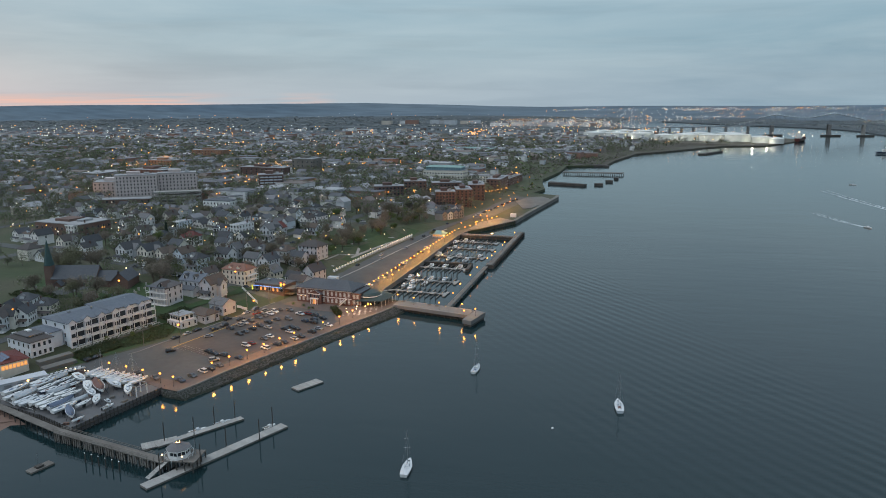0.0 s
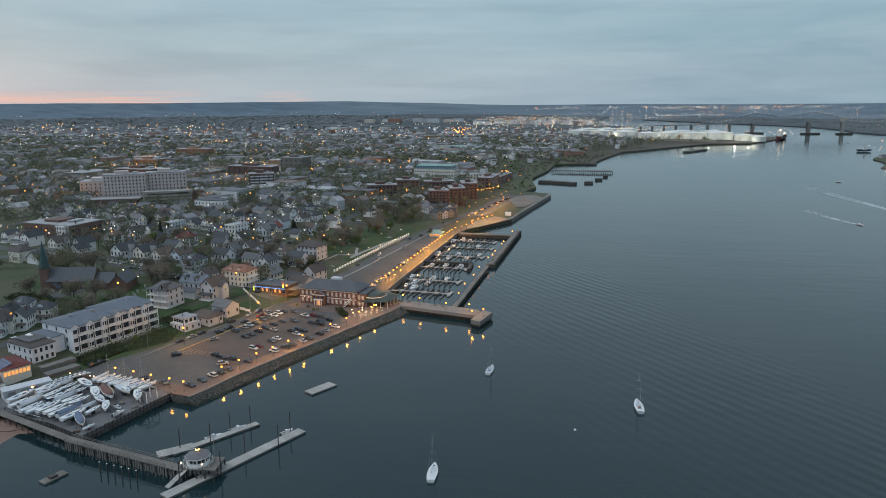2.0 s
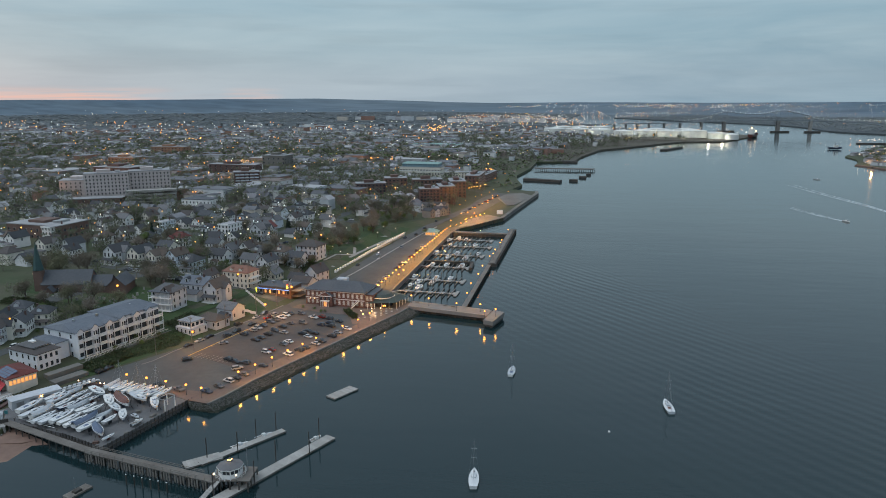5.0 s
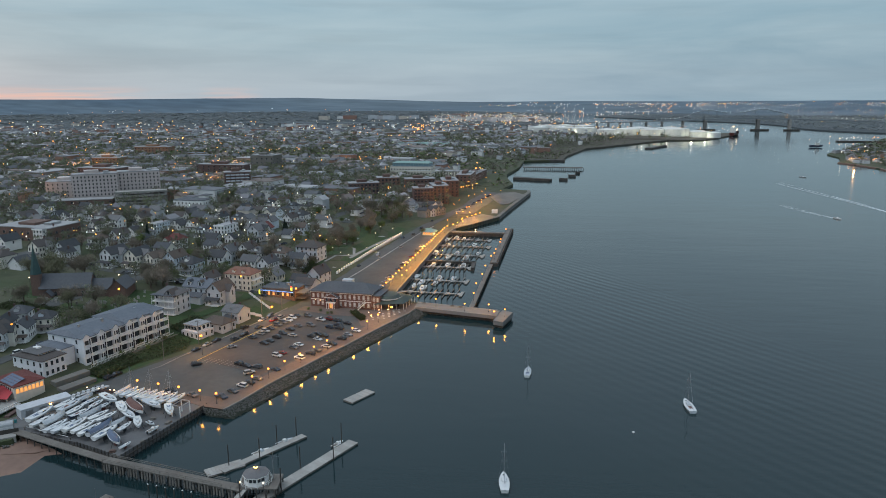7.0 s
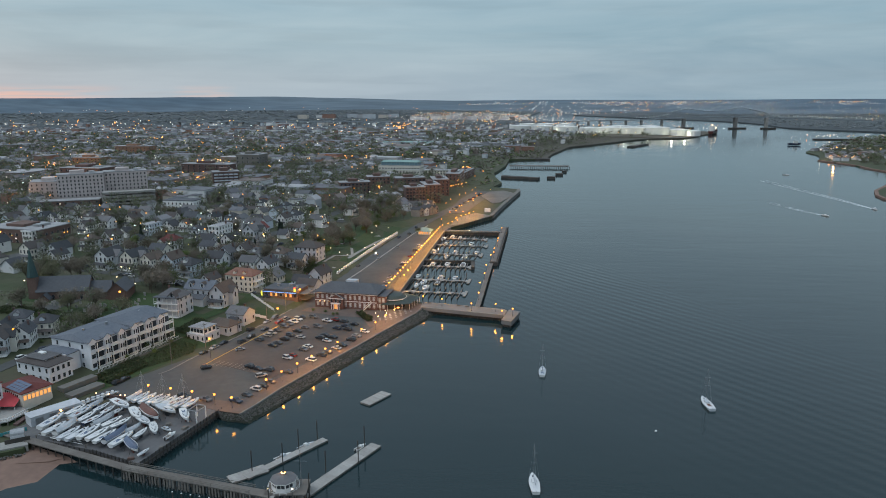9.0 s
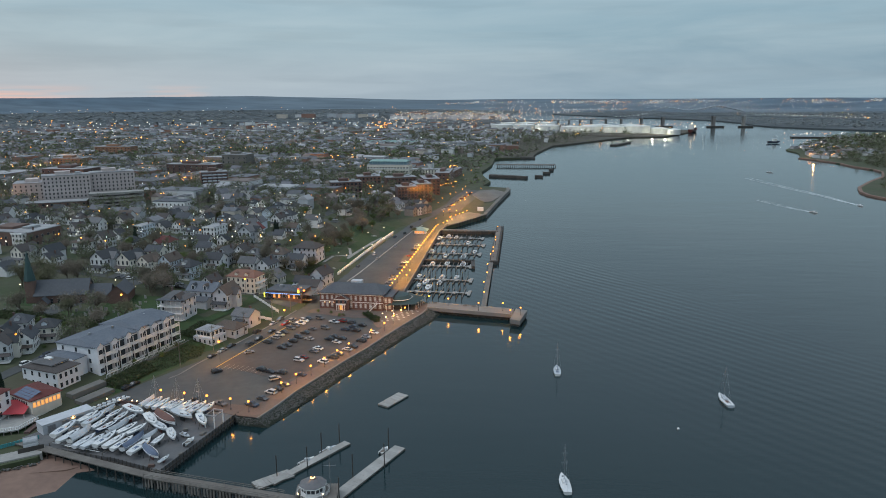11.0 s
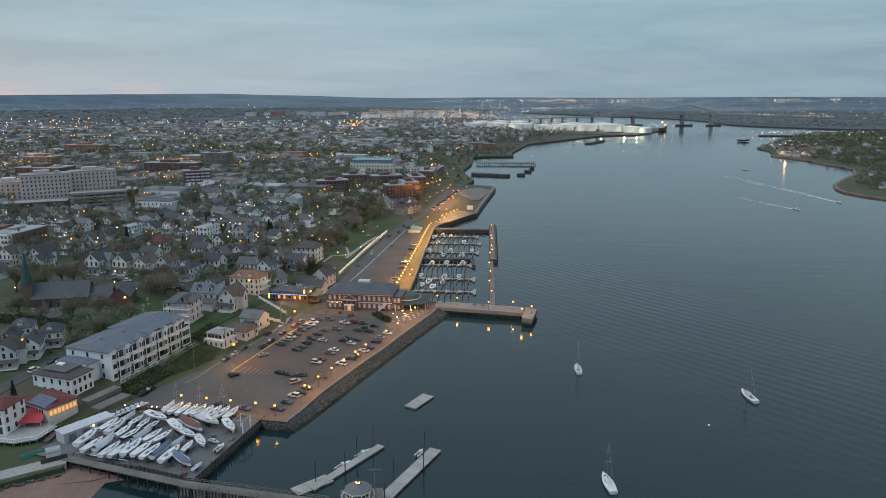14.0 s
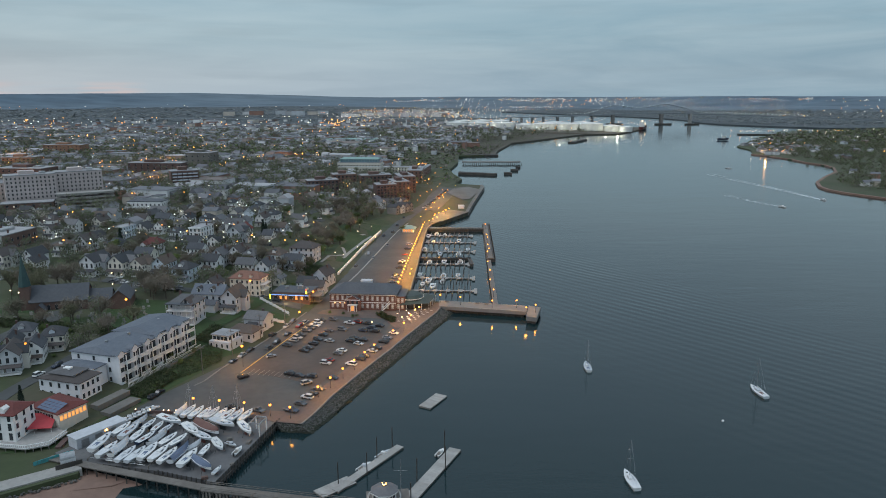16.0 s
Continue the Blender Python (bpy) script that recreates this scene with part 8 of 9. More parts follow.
put_cars([(-81 + 0.24 * k, 610 + k) for k in (0, 9, 16, 30, 44, 52, 66, 80, 95, 104)], 45, 2.66, (0, 1))
put_cars([(-222, 240.5), (-219.5, 248), (-216, 264)], 70, None, (0, 1))
put_cars([(-210, 340), (-205, 338), (-196, 336.5), (-226, 345), (-234, 349), (-240, 352), (-166, 333), (-159, 330.5)], -15, None, (0, 1))
# ---- streets, trees and the town beyond ----
GU, GV = (math.cos(radians(-15)), math.sin(radians(-15))), (-math.sin(radians(-15)), math.cos(radians(-15)))
G0 = (-139.0, 325.5)


def grid(u, v):
    return G0[0] + GU[0] * u + GV[0] * v, G0[1] + GU[1] * u + GV[1] * v


def ungrid(x, y):
    dx, dy = x - G0[0], y - G0[1]
    return dx * GU[0] + dy * GU[1], dx * GV[0] + dy * GV[1]


def street(pts, half, label):
    fine = []
    for (xa, ya), (xb, yb) in zip(pts, pts[1:]):
        n = max(1, int(math.hypot(xb - xa, yb - ya) / 14))
        fine += [(xa + (xb - xa) * i / n, ya + (yb - ya) * i / n) for i in range(n)]
    fine.append(pts[-1])
    ribbon("road", fine, -half, half, 0.16, "asphalt", label, "road", ground, 0.4)


CROSS = [0, 92, 190, 290, 395, 500, 610]
AVENUES = [-92, -190, -290, -392, -500, -620]
for v in CROSS:
    street([grid(-8 if v == 0 else -70, v), grid(-700, v)], 4.2, "grey asphalt street between the houses")
for u in AVENUES:
    street([grid(u, -90 if u > -200 else -40), grid(u, 660)], 4.0, "grey asphalt avenue between the houses")
street([(-226, 220), (-225, 228), (-223, 236), (-220.5, 243), (-218, 257), (-213, 272), (-203, 288), (-198, 310), (-196, 333)], 2.4, "narrow asphalt lane behind the townhouses")
PARK = [(-150, 398), (-136, 386), (-131, 412), (-126, 445), (-120, 480), (-115.6, 502), (-116, 530), (-150, 520), (-158, 440)]


def lawn(pts, label, mat="grass"):
    """A grass sheet that follows the ground inside an outline."""
    bm = bmesh.new()
    vs = [bm.verts.new((x, y, 0)) for x, y in ccw(pts)]
    bm.faces.new(vs)
    bmesh.ops.triangulate(bm, faces=bm.faces[:])
    for _ in range(3):
        bmesh.ops.subdivide_edges(bm, edges=bm.edges[:], cuts=1)
    for v in bm.verts:
        v.co.z = ground(v.co.x, v.co.y) + 0.12
    tagged(part("lawn", bm, mat), label, "grass", kind="structure")


lawn(PARK, "green park lawn on the bluff")
lawn([(-190, 232), (-176, 272), (-173.5, 270), (-171, 255), (-184.5, 226)], "green slope below the townhouses")
lawn([(-182, 277), (-178, 290), (-170, 288), (-162, 272), (-172, 262), (-178, 266)], "green slope beside the car park")
lawn([(-250, 392), (-226, 386), (-224, 402), (-248, 406)], "green lawn before the mansion")
lawn([(-270, 318), (-205, 322), (-200, 300), (-205, 285), (-228, 286), (-268, 300)], "churchyard grass with scattered stones")
lawn([(-161, 305), (-154, 303), (-150.5, 313), (-159, 317)], "small green lawn at the street corner")
lawn([(-217, 240), (-213, 236), (-198, 276), (-203, 284), (-210, 272)], "rough green grass behind the townhouses")
lawn([(-176, 292), (-166, 318), (-162, 332), (-200, 334), (-199, 312), (-197, 290), (-182, 282)], "green gardens between the houses")
lawn([(-198, 199), (-192, 210), (-187, 216), (-191, 219), (-199, 206), (-214, 196)], "green strip beside the yard")
lawn([(-70, 720), (-44, 776), (-34, 820), (-40, 920), (-28, 1000), (-14, 1100), (-40, 1150), (-105, 1150), (-112, 1000), (-120, 830)], "rough olive field by the far shore", "field")
ribbon("path", [(-146, 399), (-143, 415), (-134, 425), (-137, 440), (-146, 452), (-140, 468), (-126, 490)], -0.9, 0.9, 0.2, "concrete", "pale winding park path", "path", ground)
ribbon("path", [(-139, 392), (-133, 430), (-126, 470), (-119, 500)], -0.8, 0.8, 0.2, "concrete", "pale straight park path", "path", ground)


def gravestones():
    rnd = random.Random(3)
    vs, fs = [], []
    for _ in range(90):
        x, y = rnd.uniform(-262, -206), rnd.uniform(289, 318)
        if abs(y - 310) < 9 and x < -214:
            continue
        z, s, h = ground(x, y), 0.3 + 0.3 * rnd.random(), 0.7 + rnd.random()
        k = len(vs)
        vs += [(x + a * s, y + b * 0.15, z + c) for c in (0, h) for a, b in ((-1, -1), (1, -1), (1, 1), (-1, 1))]
        fs += [[k + i for i in f] for f in ((4, 5, 6, 7), (0, 1, 5, 4), (1, 2, 6, 5), (2, 3, 7, 6), (3, 0, 4, 7))]
    me = bpy.data.meshes.new("gravestones")
    me.from_pydata(vs, [], fs)
    tagged(mesh_part("gravestones", me, "concrete"), "pale gravestones in the churchyard grass", "gravestones", kind="stuff")


gravestones()


def free(x, y, r):
    return all((x - a) ** 2 + (y - b) ** 2 > (r + c) ** 2 for a, b, c in FOOT)


def near_street(x, y, pad=6.0):
    u, v = ungrid(x, y)
    return min(abs(u - a) for a in AVENUES) < pad or min(abs(v - c) for c in CROSS) < pad


RND = random.Random(21)
# rows of houses along both sides of the streets, as far as single houses can be told
made = 0
for v in CROSS:
    for side in (-1, 1):
        u = -62.0 if v > 100 else -150.0
        while u > -560:
            u -= 10.0 + 2.5 * RND.random()
            vv = v + side * (14 + 3 * RND.random())
            x, y = grid(u, vv)
            ok = 290 < y < 570 and x > -0.62 * y - 115 and lerp(SHORE, y) - x > 62
            if ok and min(abs(u - a) for a in AVENUES) > 10 and free(x, y, 3.5) and not (x > -165 and y < 545):
                place_house(RND.choice((0, 0, 1, 2, 3, 5, 2)), x, y, -15 + (180 if side < 0 else 0), 0.8 + 0.2 * RND.random(), True)
                made += 1
for u in AVENUES:
    for side in (-1, 1):
        v = 60.0
        while v < 640:
            v += 10.0 + 2.5 * RND.random()
            x, y = grid(u + side * (13 + 3 * RND.random()), v)
            ok = 340 < y < 560 and x > -0.62 * y - 100 and lerp(SHORE, y) - x > 62
            if ok and min(abs(v - a) for a in CROSS) > 24 and free(x, y, 3.5) and not (x > -165 and y < 545):
                place_house(RND.choice((0, 0, 1, 2, 3, 5)), x, y, -15 + (90 if side > 0 else -90), 0.8 + 0.2 * RND.random(), True)
                made += 1


for v in CROSS[:4]:
    for k in range(9):
        u = -40 - 28 * k - 9 * RND.random()
        x, y = grid(u, v + (2.6 if k % 2 else -2.6))
        if -330 < x and 330 < y < 560 and min(abs(u - a) for a in AVENUES) > 8 and lerp(SHORE, y) - x > 66:
            put_cars([(x, y)], -15, None, (0, 1))


def utility_pole(x, y, turn):
    z = ground(x, y)
    ob = thing("utility_pole", pose(x, y, z, 0, 0, turn), "brown wooden utility pole with a crossarm", "pole", "utility poles")
    part("pole", bar(bmesh.new(), (0, 0, -0.3), (0, 0, 10.5), 0.17, 7, 0.11), "timber", ob)
    part("crossarm", box(bmesh.new(), -1.2, 1.2, -0.07, 0.07, 9.6, 9.8), "timber", ob)
    return x, y, z + 9.9


POLES = [utility_pole(x, y, -22) for x, y in ((-171.5, 251), (-165, 268), (-158, 286), (-151, 304), (-146.5, 319))]
for (xa, ya, za), (xb, yb, zb) in zip(POLES, POLES[1:]):
    span = thing("overhead_cable", pose(xa, ya, za), "thin dark overhead cables between two poles", "cable", "overhead cables")
    for s in (-1.0, 0, 1.0):
        pts = [((xb - xa) * t + s, (yb - ya) * t, (zb - za) * t - 0.9 * 4 * t * (1 - t)) for t in (0, 0.2, 0.4, 0.6, 0.8, 1)]
        bm = bmesh.new()
        rings = [[bm.verts.new((x + 0.02 * math.cos(a), y, z + 0.02 * math.sin(a))) for a in (0, 2.1, 4.2)] for x, y, z in pts]
        for p, q in zip(rings, rings[1:]):
            for k in range(3):
                bm.faces.new((p[k], p[(k + 1) % 3], q[(k + 1) % 3], q[k]))
        part("wire", bm, "metal_dark", span)


# ---- trees ----
def tree_template(seed, h, crown, mat, leaf, count, label, spread_r=0.42, conical=False):
    rnd = random.Random(seed)
    ob = thing("tree", pose(0, 0, -60), label, "tree", "trees of the town")
    bm = bmesh.new()
    tips = []

    def limb(a, d, L, r, depth):
        b = a + d * L
        bar(bm, a, b, r, 5 if depth < 2 else 3, r * 0.62)
        if depth >= 3:
            tips.append(b)
            return
        for _ in range(3 if depth else 5):
            nd = (d + Vector((rnd.uniform(-1, 1), rnd.uniform(-1, 1), rnd.uniform(-0.1, 0.75))) * 0.85).normalized()
            limb(a + d * L * rnd.uniform(0.55, 1.0), nd, L * rnd.uniform(0.55, 0.8), r * 0.55, depth + 1)

    if conical:
        bar(bm, (0, 0, 0), (0, 0, h), 0.25, 6, 0.03)
    else:
        limb(Vector((0, 0, -0.4)), Vector((0.03, 0.02, 1)).normalized(), h * 0.36, h * 0.024, 0)
    part("trunk", bm, "bark", ob)
    vs, fs = [], []
    for i in range(count):
        if conical:
            z = h * (0.12 + 0.88 * rnd.random())
            rr = (1 - z / h) * h * 0.2 * math.sqrt(rnd.random()) + 0.1
            a = rnd.random() * 6.283
            c = Vector((rr * math.cos(a), rr * math.sin(a), z))
        else:
            t = rnd.choice(tips)
            c = t + Vector((rnd.gauss(0, 1), rnd.gauss(0, 1), rnd.gauss(0, 0.8))) * crown
        s = leaf * rnd.uniform(0.5, 1.3)
        d1 = Vector((rnd.gauss(0, 1), rnd.gauss(0, 1), rnd.gauss(0, 1))).normalized() * s
        d2 = Vector((rnd.gauss(0, 1), rnd.gauss(0, 1), rnd.gauss(0, 1))).normalized() * s * (0.55 if mat != "twigs" else 0.16)
        k = len(vs)
        vs += [c - d1, c + d2, c + d1, c - d2]
        fs.append((k, k + 1, k + 2, k + 3))
    me = bpy.data.meshes.new("crown")
    me.from_pydata(vs, [], fs)
    mesh_part("crown", me, mat, ob)
    return ob


BARE = [tree_template(11 + i, 10 + 2 * i, 1.1, "twigs", 0.5, 2600, "tall bare tree with fine brown twigs") for i in range(3)]
GREEN = [tree_template(31 + i, 7 + 1.5 * i, 0.85, "leaves", 0.4, 1100, "tree with fresh olive-green spring leaves") for i in range(3)]
FIR = [tree_template(51, 11, 0, "needles", 0.55, 800, "dark green conical evergreen tree", conical=True)]
SHRUB = [tree_template(61, 2.6, 0.5, "leaves", 0.25, 420, "low round green bush")]
TREES = 0


def plant(kind, x, y, s=1.0, z=None):
    global TREES
    TREES += 1
    t = kind[RND.randrange(len(kind))]
    ob = copy_thing(t, pose(x, y, (ground(x, y) if z is None else z) - 0.1, 0, 0, RND.random() * 360))
    ob.scale = (s, s, s * RND.uniform(0.9, 1.15))


def scatter(x0, x1, y0, y1, n, kinds, s0=0.75, s1=1.15, room=-3.0):
    for _ in range(n):
        for _try in range(12):
            x, y = RND.uniform(x0, x1), RND.uniform(y0, y1)
            if free(x, y, room) and not near_street(x, y, 4.5) and lerp(SHORE, y) - x > 46:
                plant(RND.choice(kinds), x, y, RND.uniform(s0, s1))
                break


scatter(-275, -200, 322, 350, 15, (BARE, BARE, BARE, GREEN), 0.9, 1.4)
scatter(-262, -202, 280, 294, 9, (BARE, BARE, SHRUB), 0.7, 1.1)
scatter(-245, -208, 250, 282, 11, (BARE, GREEN, SHRUB), 0.6, 0.9)
scatter(-262, -240, 225, 262, 8, (BARE, GREEN), 0.6, 0.9)
scatter(-215, -150, 345, 400, 36, (BARE, GREEN, SHRUB, BARE), 0.6, 0.95)
scatter(-160, -122, 405, 470, 10, (BARE, GREEN), 0.6, 0.95)
scatter(-170, -116, 470, 560, 12, (BARE, BARE, GREEN), 0.7, 1.1)
scatter(-300, -170, 380, 520, 52, (BARE, BARE, GREEN, FIR, SHRUB), 0.65, 1.1)
scatter(-300, -170, 500, 560, 12, (BARE, BARE, GREEN, GREEN, FIR), 0.75, 1.15)
scatter(-178, -119, 425, 600, 44, (BARE, BARE, BARE, GREEN), 0.6, 1.0)
scatter(-165, -128, 560, 640, 10, (BARE, BARE, GREEN), 0.75, 1.2)
for x, y, s in ((-185.5, 262, 0.85), (-188, 250, 0.7), (-187, 244, 0.6), (-184, 238, 0.7), (-181, 258, 0.8), (-183, 248, 0.6), (-186, 231, 0.5), (-179, 268, 0.7), (-172, 287, 0.7), (-176, 282, 0.8)):
    plant(SHRUB, x, y, s * 1.1)
plant(FIR, -186.5, 263, 0.42)
plant(FIR, -216.5, 218.5, 0.6)
for x, y in ((-122.6, 311.8), (-121, 312.4), (-127, 316), (-133.5, 318)):
    plant(SHRUB, x, y, 0.6, 2.6)
plant(GREEN, -207, 283, 0.8)
plant(GREEN, -100, 505, 0.7)
for tmpl in (*BARE, *GREEN, *FIR, *SHRUB):
    for o in tmpl.children_recursive:
        bpy.data.objects.remove(o)
    bpy.data.objects.remove(tmpl)


def hedge(poly, count, h, label):
    """Dense dark shrubs inside an outline, as one thicket."""
    rnd = random.Random(int(count))
    xs, ys = [p[0] for p in poly], [p[1] for p in poly]
    q = ccw(poly)
    vs, fs = [], []
    while len(fs) < count:
        x, y = rnd.uniform(min(xs), max(xs)), rnd.uniform(min(ys), max(ys))
        if any((q[(i + 1) % len(q)][0] - q[i][0]) * (y - q[i][1]) - (q[(i + 1) % len(q)][1] - q[i][1]) * (x - q[i][0]) < 0 for i in range(len(q))):
            continue
        top = h * (0.45 + 0.55 * (0.5 + noise.noise((x * 0.5, y * 0.5, 3.0))))
        z = ground(x, y) + top * math.sqrt(rnd.random())
        k = len(vs)
        for _ in range(3):
            vs.append((x + rnd.gauss(0, 0.22), y + rnd.gauss(0, 0.22), z + rnd.gauss(0, 0.18)))
        fs.append((k, k + 1, k + 2))
    me = bpy.data.meshes.new("thicket")
    me.from_pydata(vs, [], fs)
    tagged(mesh_part("thicket", me, "thicket"), label, "bushes", kind="stuff")


hedge([(-191.5, 233), (-184.5, 230), (-178.5, 247), (-184.5, 252)], 22000, 1.5, "dark green thicket below the retaining wall")
hedge([(-184, 251), (-177.5, 246), (-167.5, 262), (-170, 276), (-176, 276)], 5000, 0.5, "rough tussocky grass on the slope below the townhouses")
hedge([(-182, 278), (-176, 276), (-170, 290), (-178, 294)], 5000, 1.6, "dark bushes beside the small flat-roofed house")
hedge([(-166, 388), (-146, 378), (-143, 390), (-160, 398)], 9000, 2.4, "dark bushes on the bluff")
hedge([(-198, 206), (-190, 216), (-187.5, 214), (-195, 203)], 5000, 1.3, "dark bushes beside the restaurant")
hedge([(-112.5, 313.5), (-110.2, 315.5), (-103.5, 304.5), (-105.5, 302.5)], 5200, 2.3, "clipped dark hedge beside the restaurant terrace")
hedge([(-262, 282), (-206, 276), (-203, 284), (-262, 290)], 14000, 2.0, "unkempt bushes behind the churchyard")


# ---- the town further off, as one sheet of small houses and trees ----
def land_at(x, y):
    return lerp(SHORE, y) - x


def far_town():
    rnd = random.Random(77)
    wv, wf, rv, rf = [], [], [], []

    def block(x, y, z, w, d, h, rise, a):
        c, s = math.cos(a), math.sin(a)
        k = len(wv)
        pts = [(-w / 2, -d / 2), (w / 2, -d / 2), (w / 2, d / 2), (-w / 2, d / 2)]
        wv.extend((x + p * c - q * s, y + p * s + q * c, z + zz) for zz in (-1, h) for p, q in pts)
        wf.extend([k + i for i in f] for f in ((0, 1, 5, 4), (1, 2, 6, 5), (2, 3, 7, 6), (3, 0, 4, 7)))
        k = len(rv)
        o = 0.4
        rv.extend((x + p * c - q * s, y + p * s + q * c, z + h) for p, q in ((-w / 2 - o, -d / 2 - o), (w / 2 + o, -d / 2 - o), (w / 2 + o, d / 2 + o), (-w / 2 - o, d / 2 + o)))
        if rise:
            rv.extend((x - q * s, y + q * c, z + h + rise) for q in (-d / 2, d / 2))
            rf.extend([k + i for i in f] for f in ((0, 1, 4), (1, 2, 5, 4), (2, 3, 5), (3, 0, 4, 5)))
        else:
            rv.extend((x + p * c - q * s, y + p * s + q * c, z + h + 0.5) for p, q in ((-w / 2, -d / 2), (w / 2, -d / 2), (w / 2, d / 2), (-w / 2, d / 2)))
            rf.extend([k + i for i in f] for f in ((4, 5, 6, 7), (0, 1, 5, 4), (1, 2, 6, 5), (2, 3, 7, 6), (3, 0, 4, 7)))

    for row in range(95):
        v0 = -60 + row * 46
        u = -40.0
        while u > -3400:
            u -= 13 + 6 * rnd.random() + (14 if v0 > 1500 else 0)
            for side in (-11, 11):
                x, y = grid(u + rnd.uniform(-2, 2), v0 + side + rnd.uniform(-4, 4))
                if y < 480 or y > 2500 or x < -0.93 * y - 60 or land_at(x, y) < 70:
                    continue
                if y < 580 and x > -0.62 * y - 115 and (min(abs(ungrid(x, y)[0] - a) for a in AVENUES) < 8 or min(abs(ungrid(x, y)[1] - a) for a in CROSS) < 8 or not free(x, y, 3.0) or x > -190):
                    continue
                if not free(x, y, 2.0):
                    continue
                if rnd.random() < 0.12 + (1.3 if y > 560 else 0.4) * max(0, noise.noise((x * 0.0045, y * 0.009, 1.0)) + 0.04):
                    continue
                if rnd.random() < (0.86 if y > 2100 else 0.6 if y > 1600 else 0.3 if y > 1000 else 0.0):
                    continue
                turn = radians(-15) + (math.pi / 2 if rnd.random() < 0.4 else 0)
                if rnd.random() < 0.15 and y > 600:
                    block(x, y, ground(x, y), rnd.uniform(18, 40), rnd.uniform(14, 26), rnd.uniform(5, 11), 0, turn)
                else:
                    block(x, y, ground(x, y), rnd.uniform(7, 9), rnd.uniform(9, 13), rnd.uniform(5.5, 8.5), rnd.uniform(2.2, 3.6) if rnd.random() < 0.8 else 0, turn)
    # low industry by the river, north of the town
    for _ in range(34):
        y = rnd.uniform(1250, 1700)
        x = lerp(SHORE, y) - rnd.uniform(140, 800)
        block(x, y, ground(x, y), rnd.uniform(20, 55), rnd.uniform(14, 30), rnd.uniform(4, 8), 0, radians(-12))
    for x, y, w, d in ((-105, 1335, 46, 16), (-45, 1338, 70, 14), (-48, 1316, 66, 12), (22, 1300, 40, 20), (-90, 1250, 40, 18)):
        block(x, y, ground(x, y), w, d, 7.5, 0, radians(-4))
    # pale sheds and tanks of the refinery beyond the bridge
    for _ in range(70):
        x, y = rnd.uniform(-330, 150), rnd.uniform(2760, 3400)
        block(x, y, ground(x, y), rnd.uniform(18, 50), rnd.uniform(18, 40), rnd.uniform(9, 17), 0, radians(-6))
    for x in (-800, -745, -690, -600, -560, -520, -470, -430):
        block(x, 3060 + rnd.uniform(-60, 60), ground(x, 3060), rnd.uniform(30, 60), 30, rnd.uniform(13, 19), 0, 0.0)
    # across the river
    for _ in range(150):
        x, y = rnd.uniform(380, 1100), rnd.uniform(640, 1650)
        if inside(CAPE, x, y) and inside(CAPE, x - 18, y) and inside(CAPE, x, y - 18):
            block(x, y, 1.5, rnd.uniform(7, 10), rnd.uniform(7, 10), rnd.uniform(3.5, 5.5), rnd.uniform(1.8, 2.6), rnd.random() * 3)
    for _ in range(70):
        x, y = rnd.uniform(470, 640), rnd.uniform(1100, 1420)
        if inside(CAPE, x, y) and inside(CAPE, x - 10, y):
            block(x, y, 1.5, rnd.uniform(8, 18), rnd.uniform(7, 11), rnd.uniform(3.5, 6), rnd.uniform(1.6, 2.4), rnd.random() * 3)
    for name, v, f, mat, label in (("far_houses", wv, wf, "far_wall", "small pale and brick houses of the far town"), ("far_roofs", rv, rf, "far_roof", "grey shingle roofs of the far town")):
        me = bpy.data.meshes.new(name)
        me.from_pydata(v, [], f)
        tagged(mesh_part(name, me, mat), label, "houses", kind="stuff")


far_town()


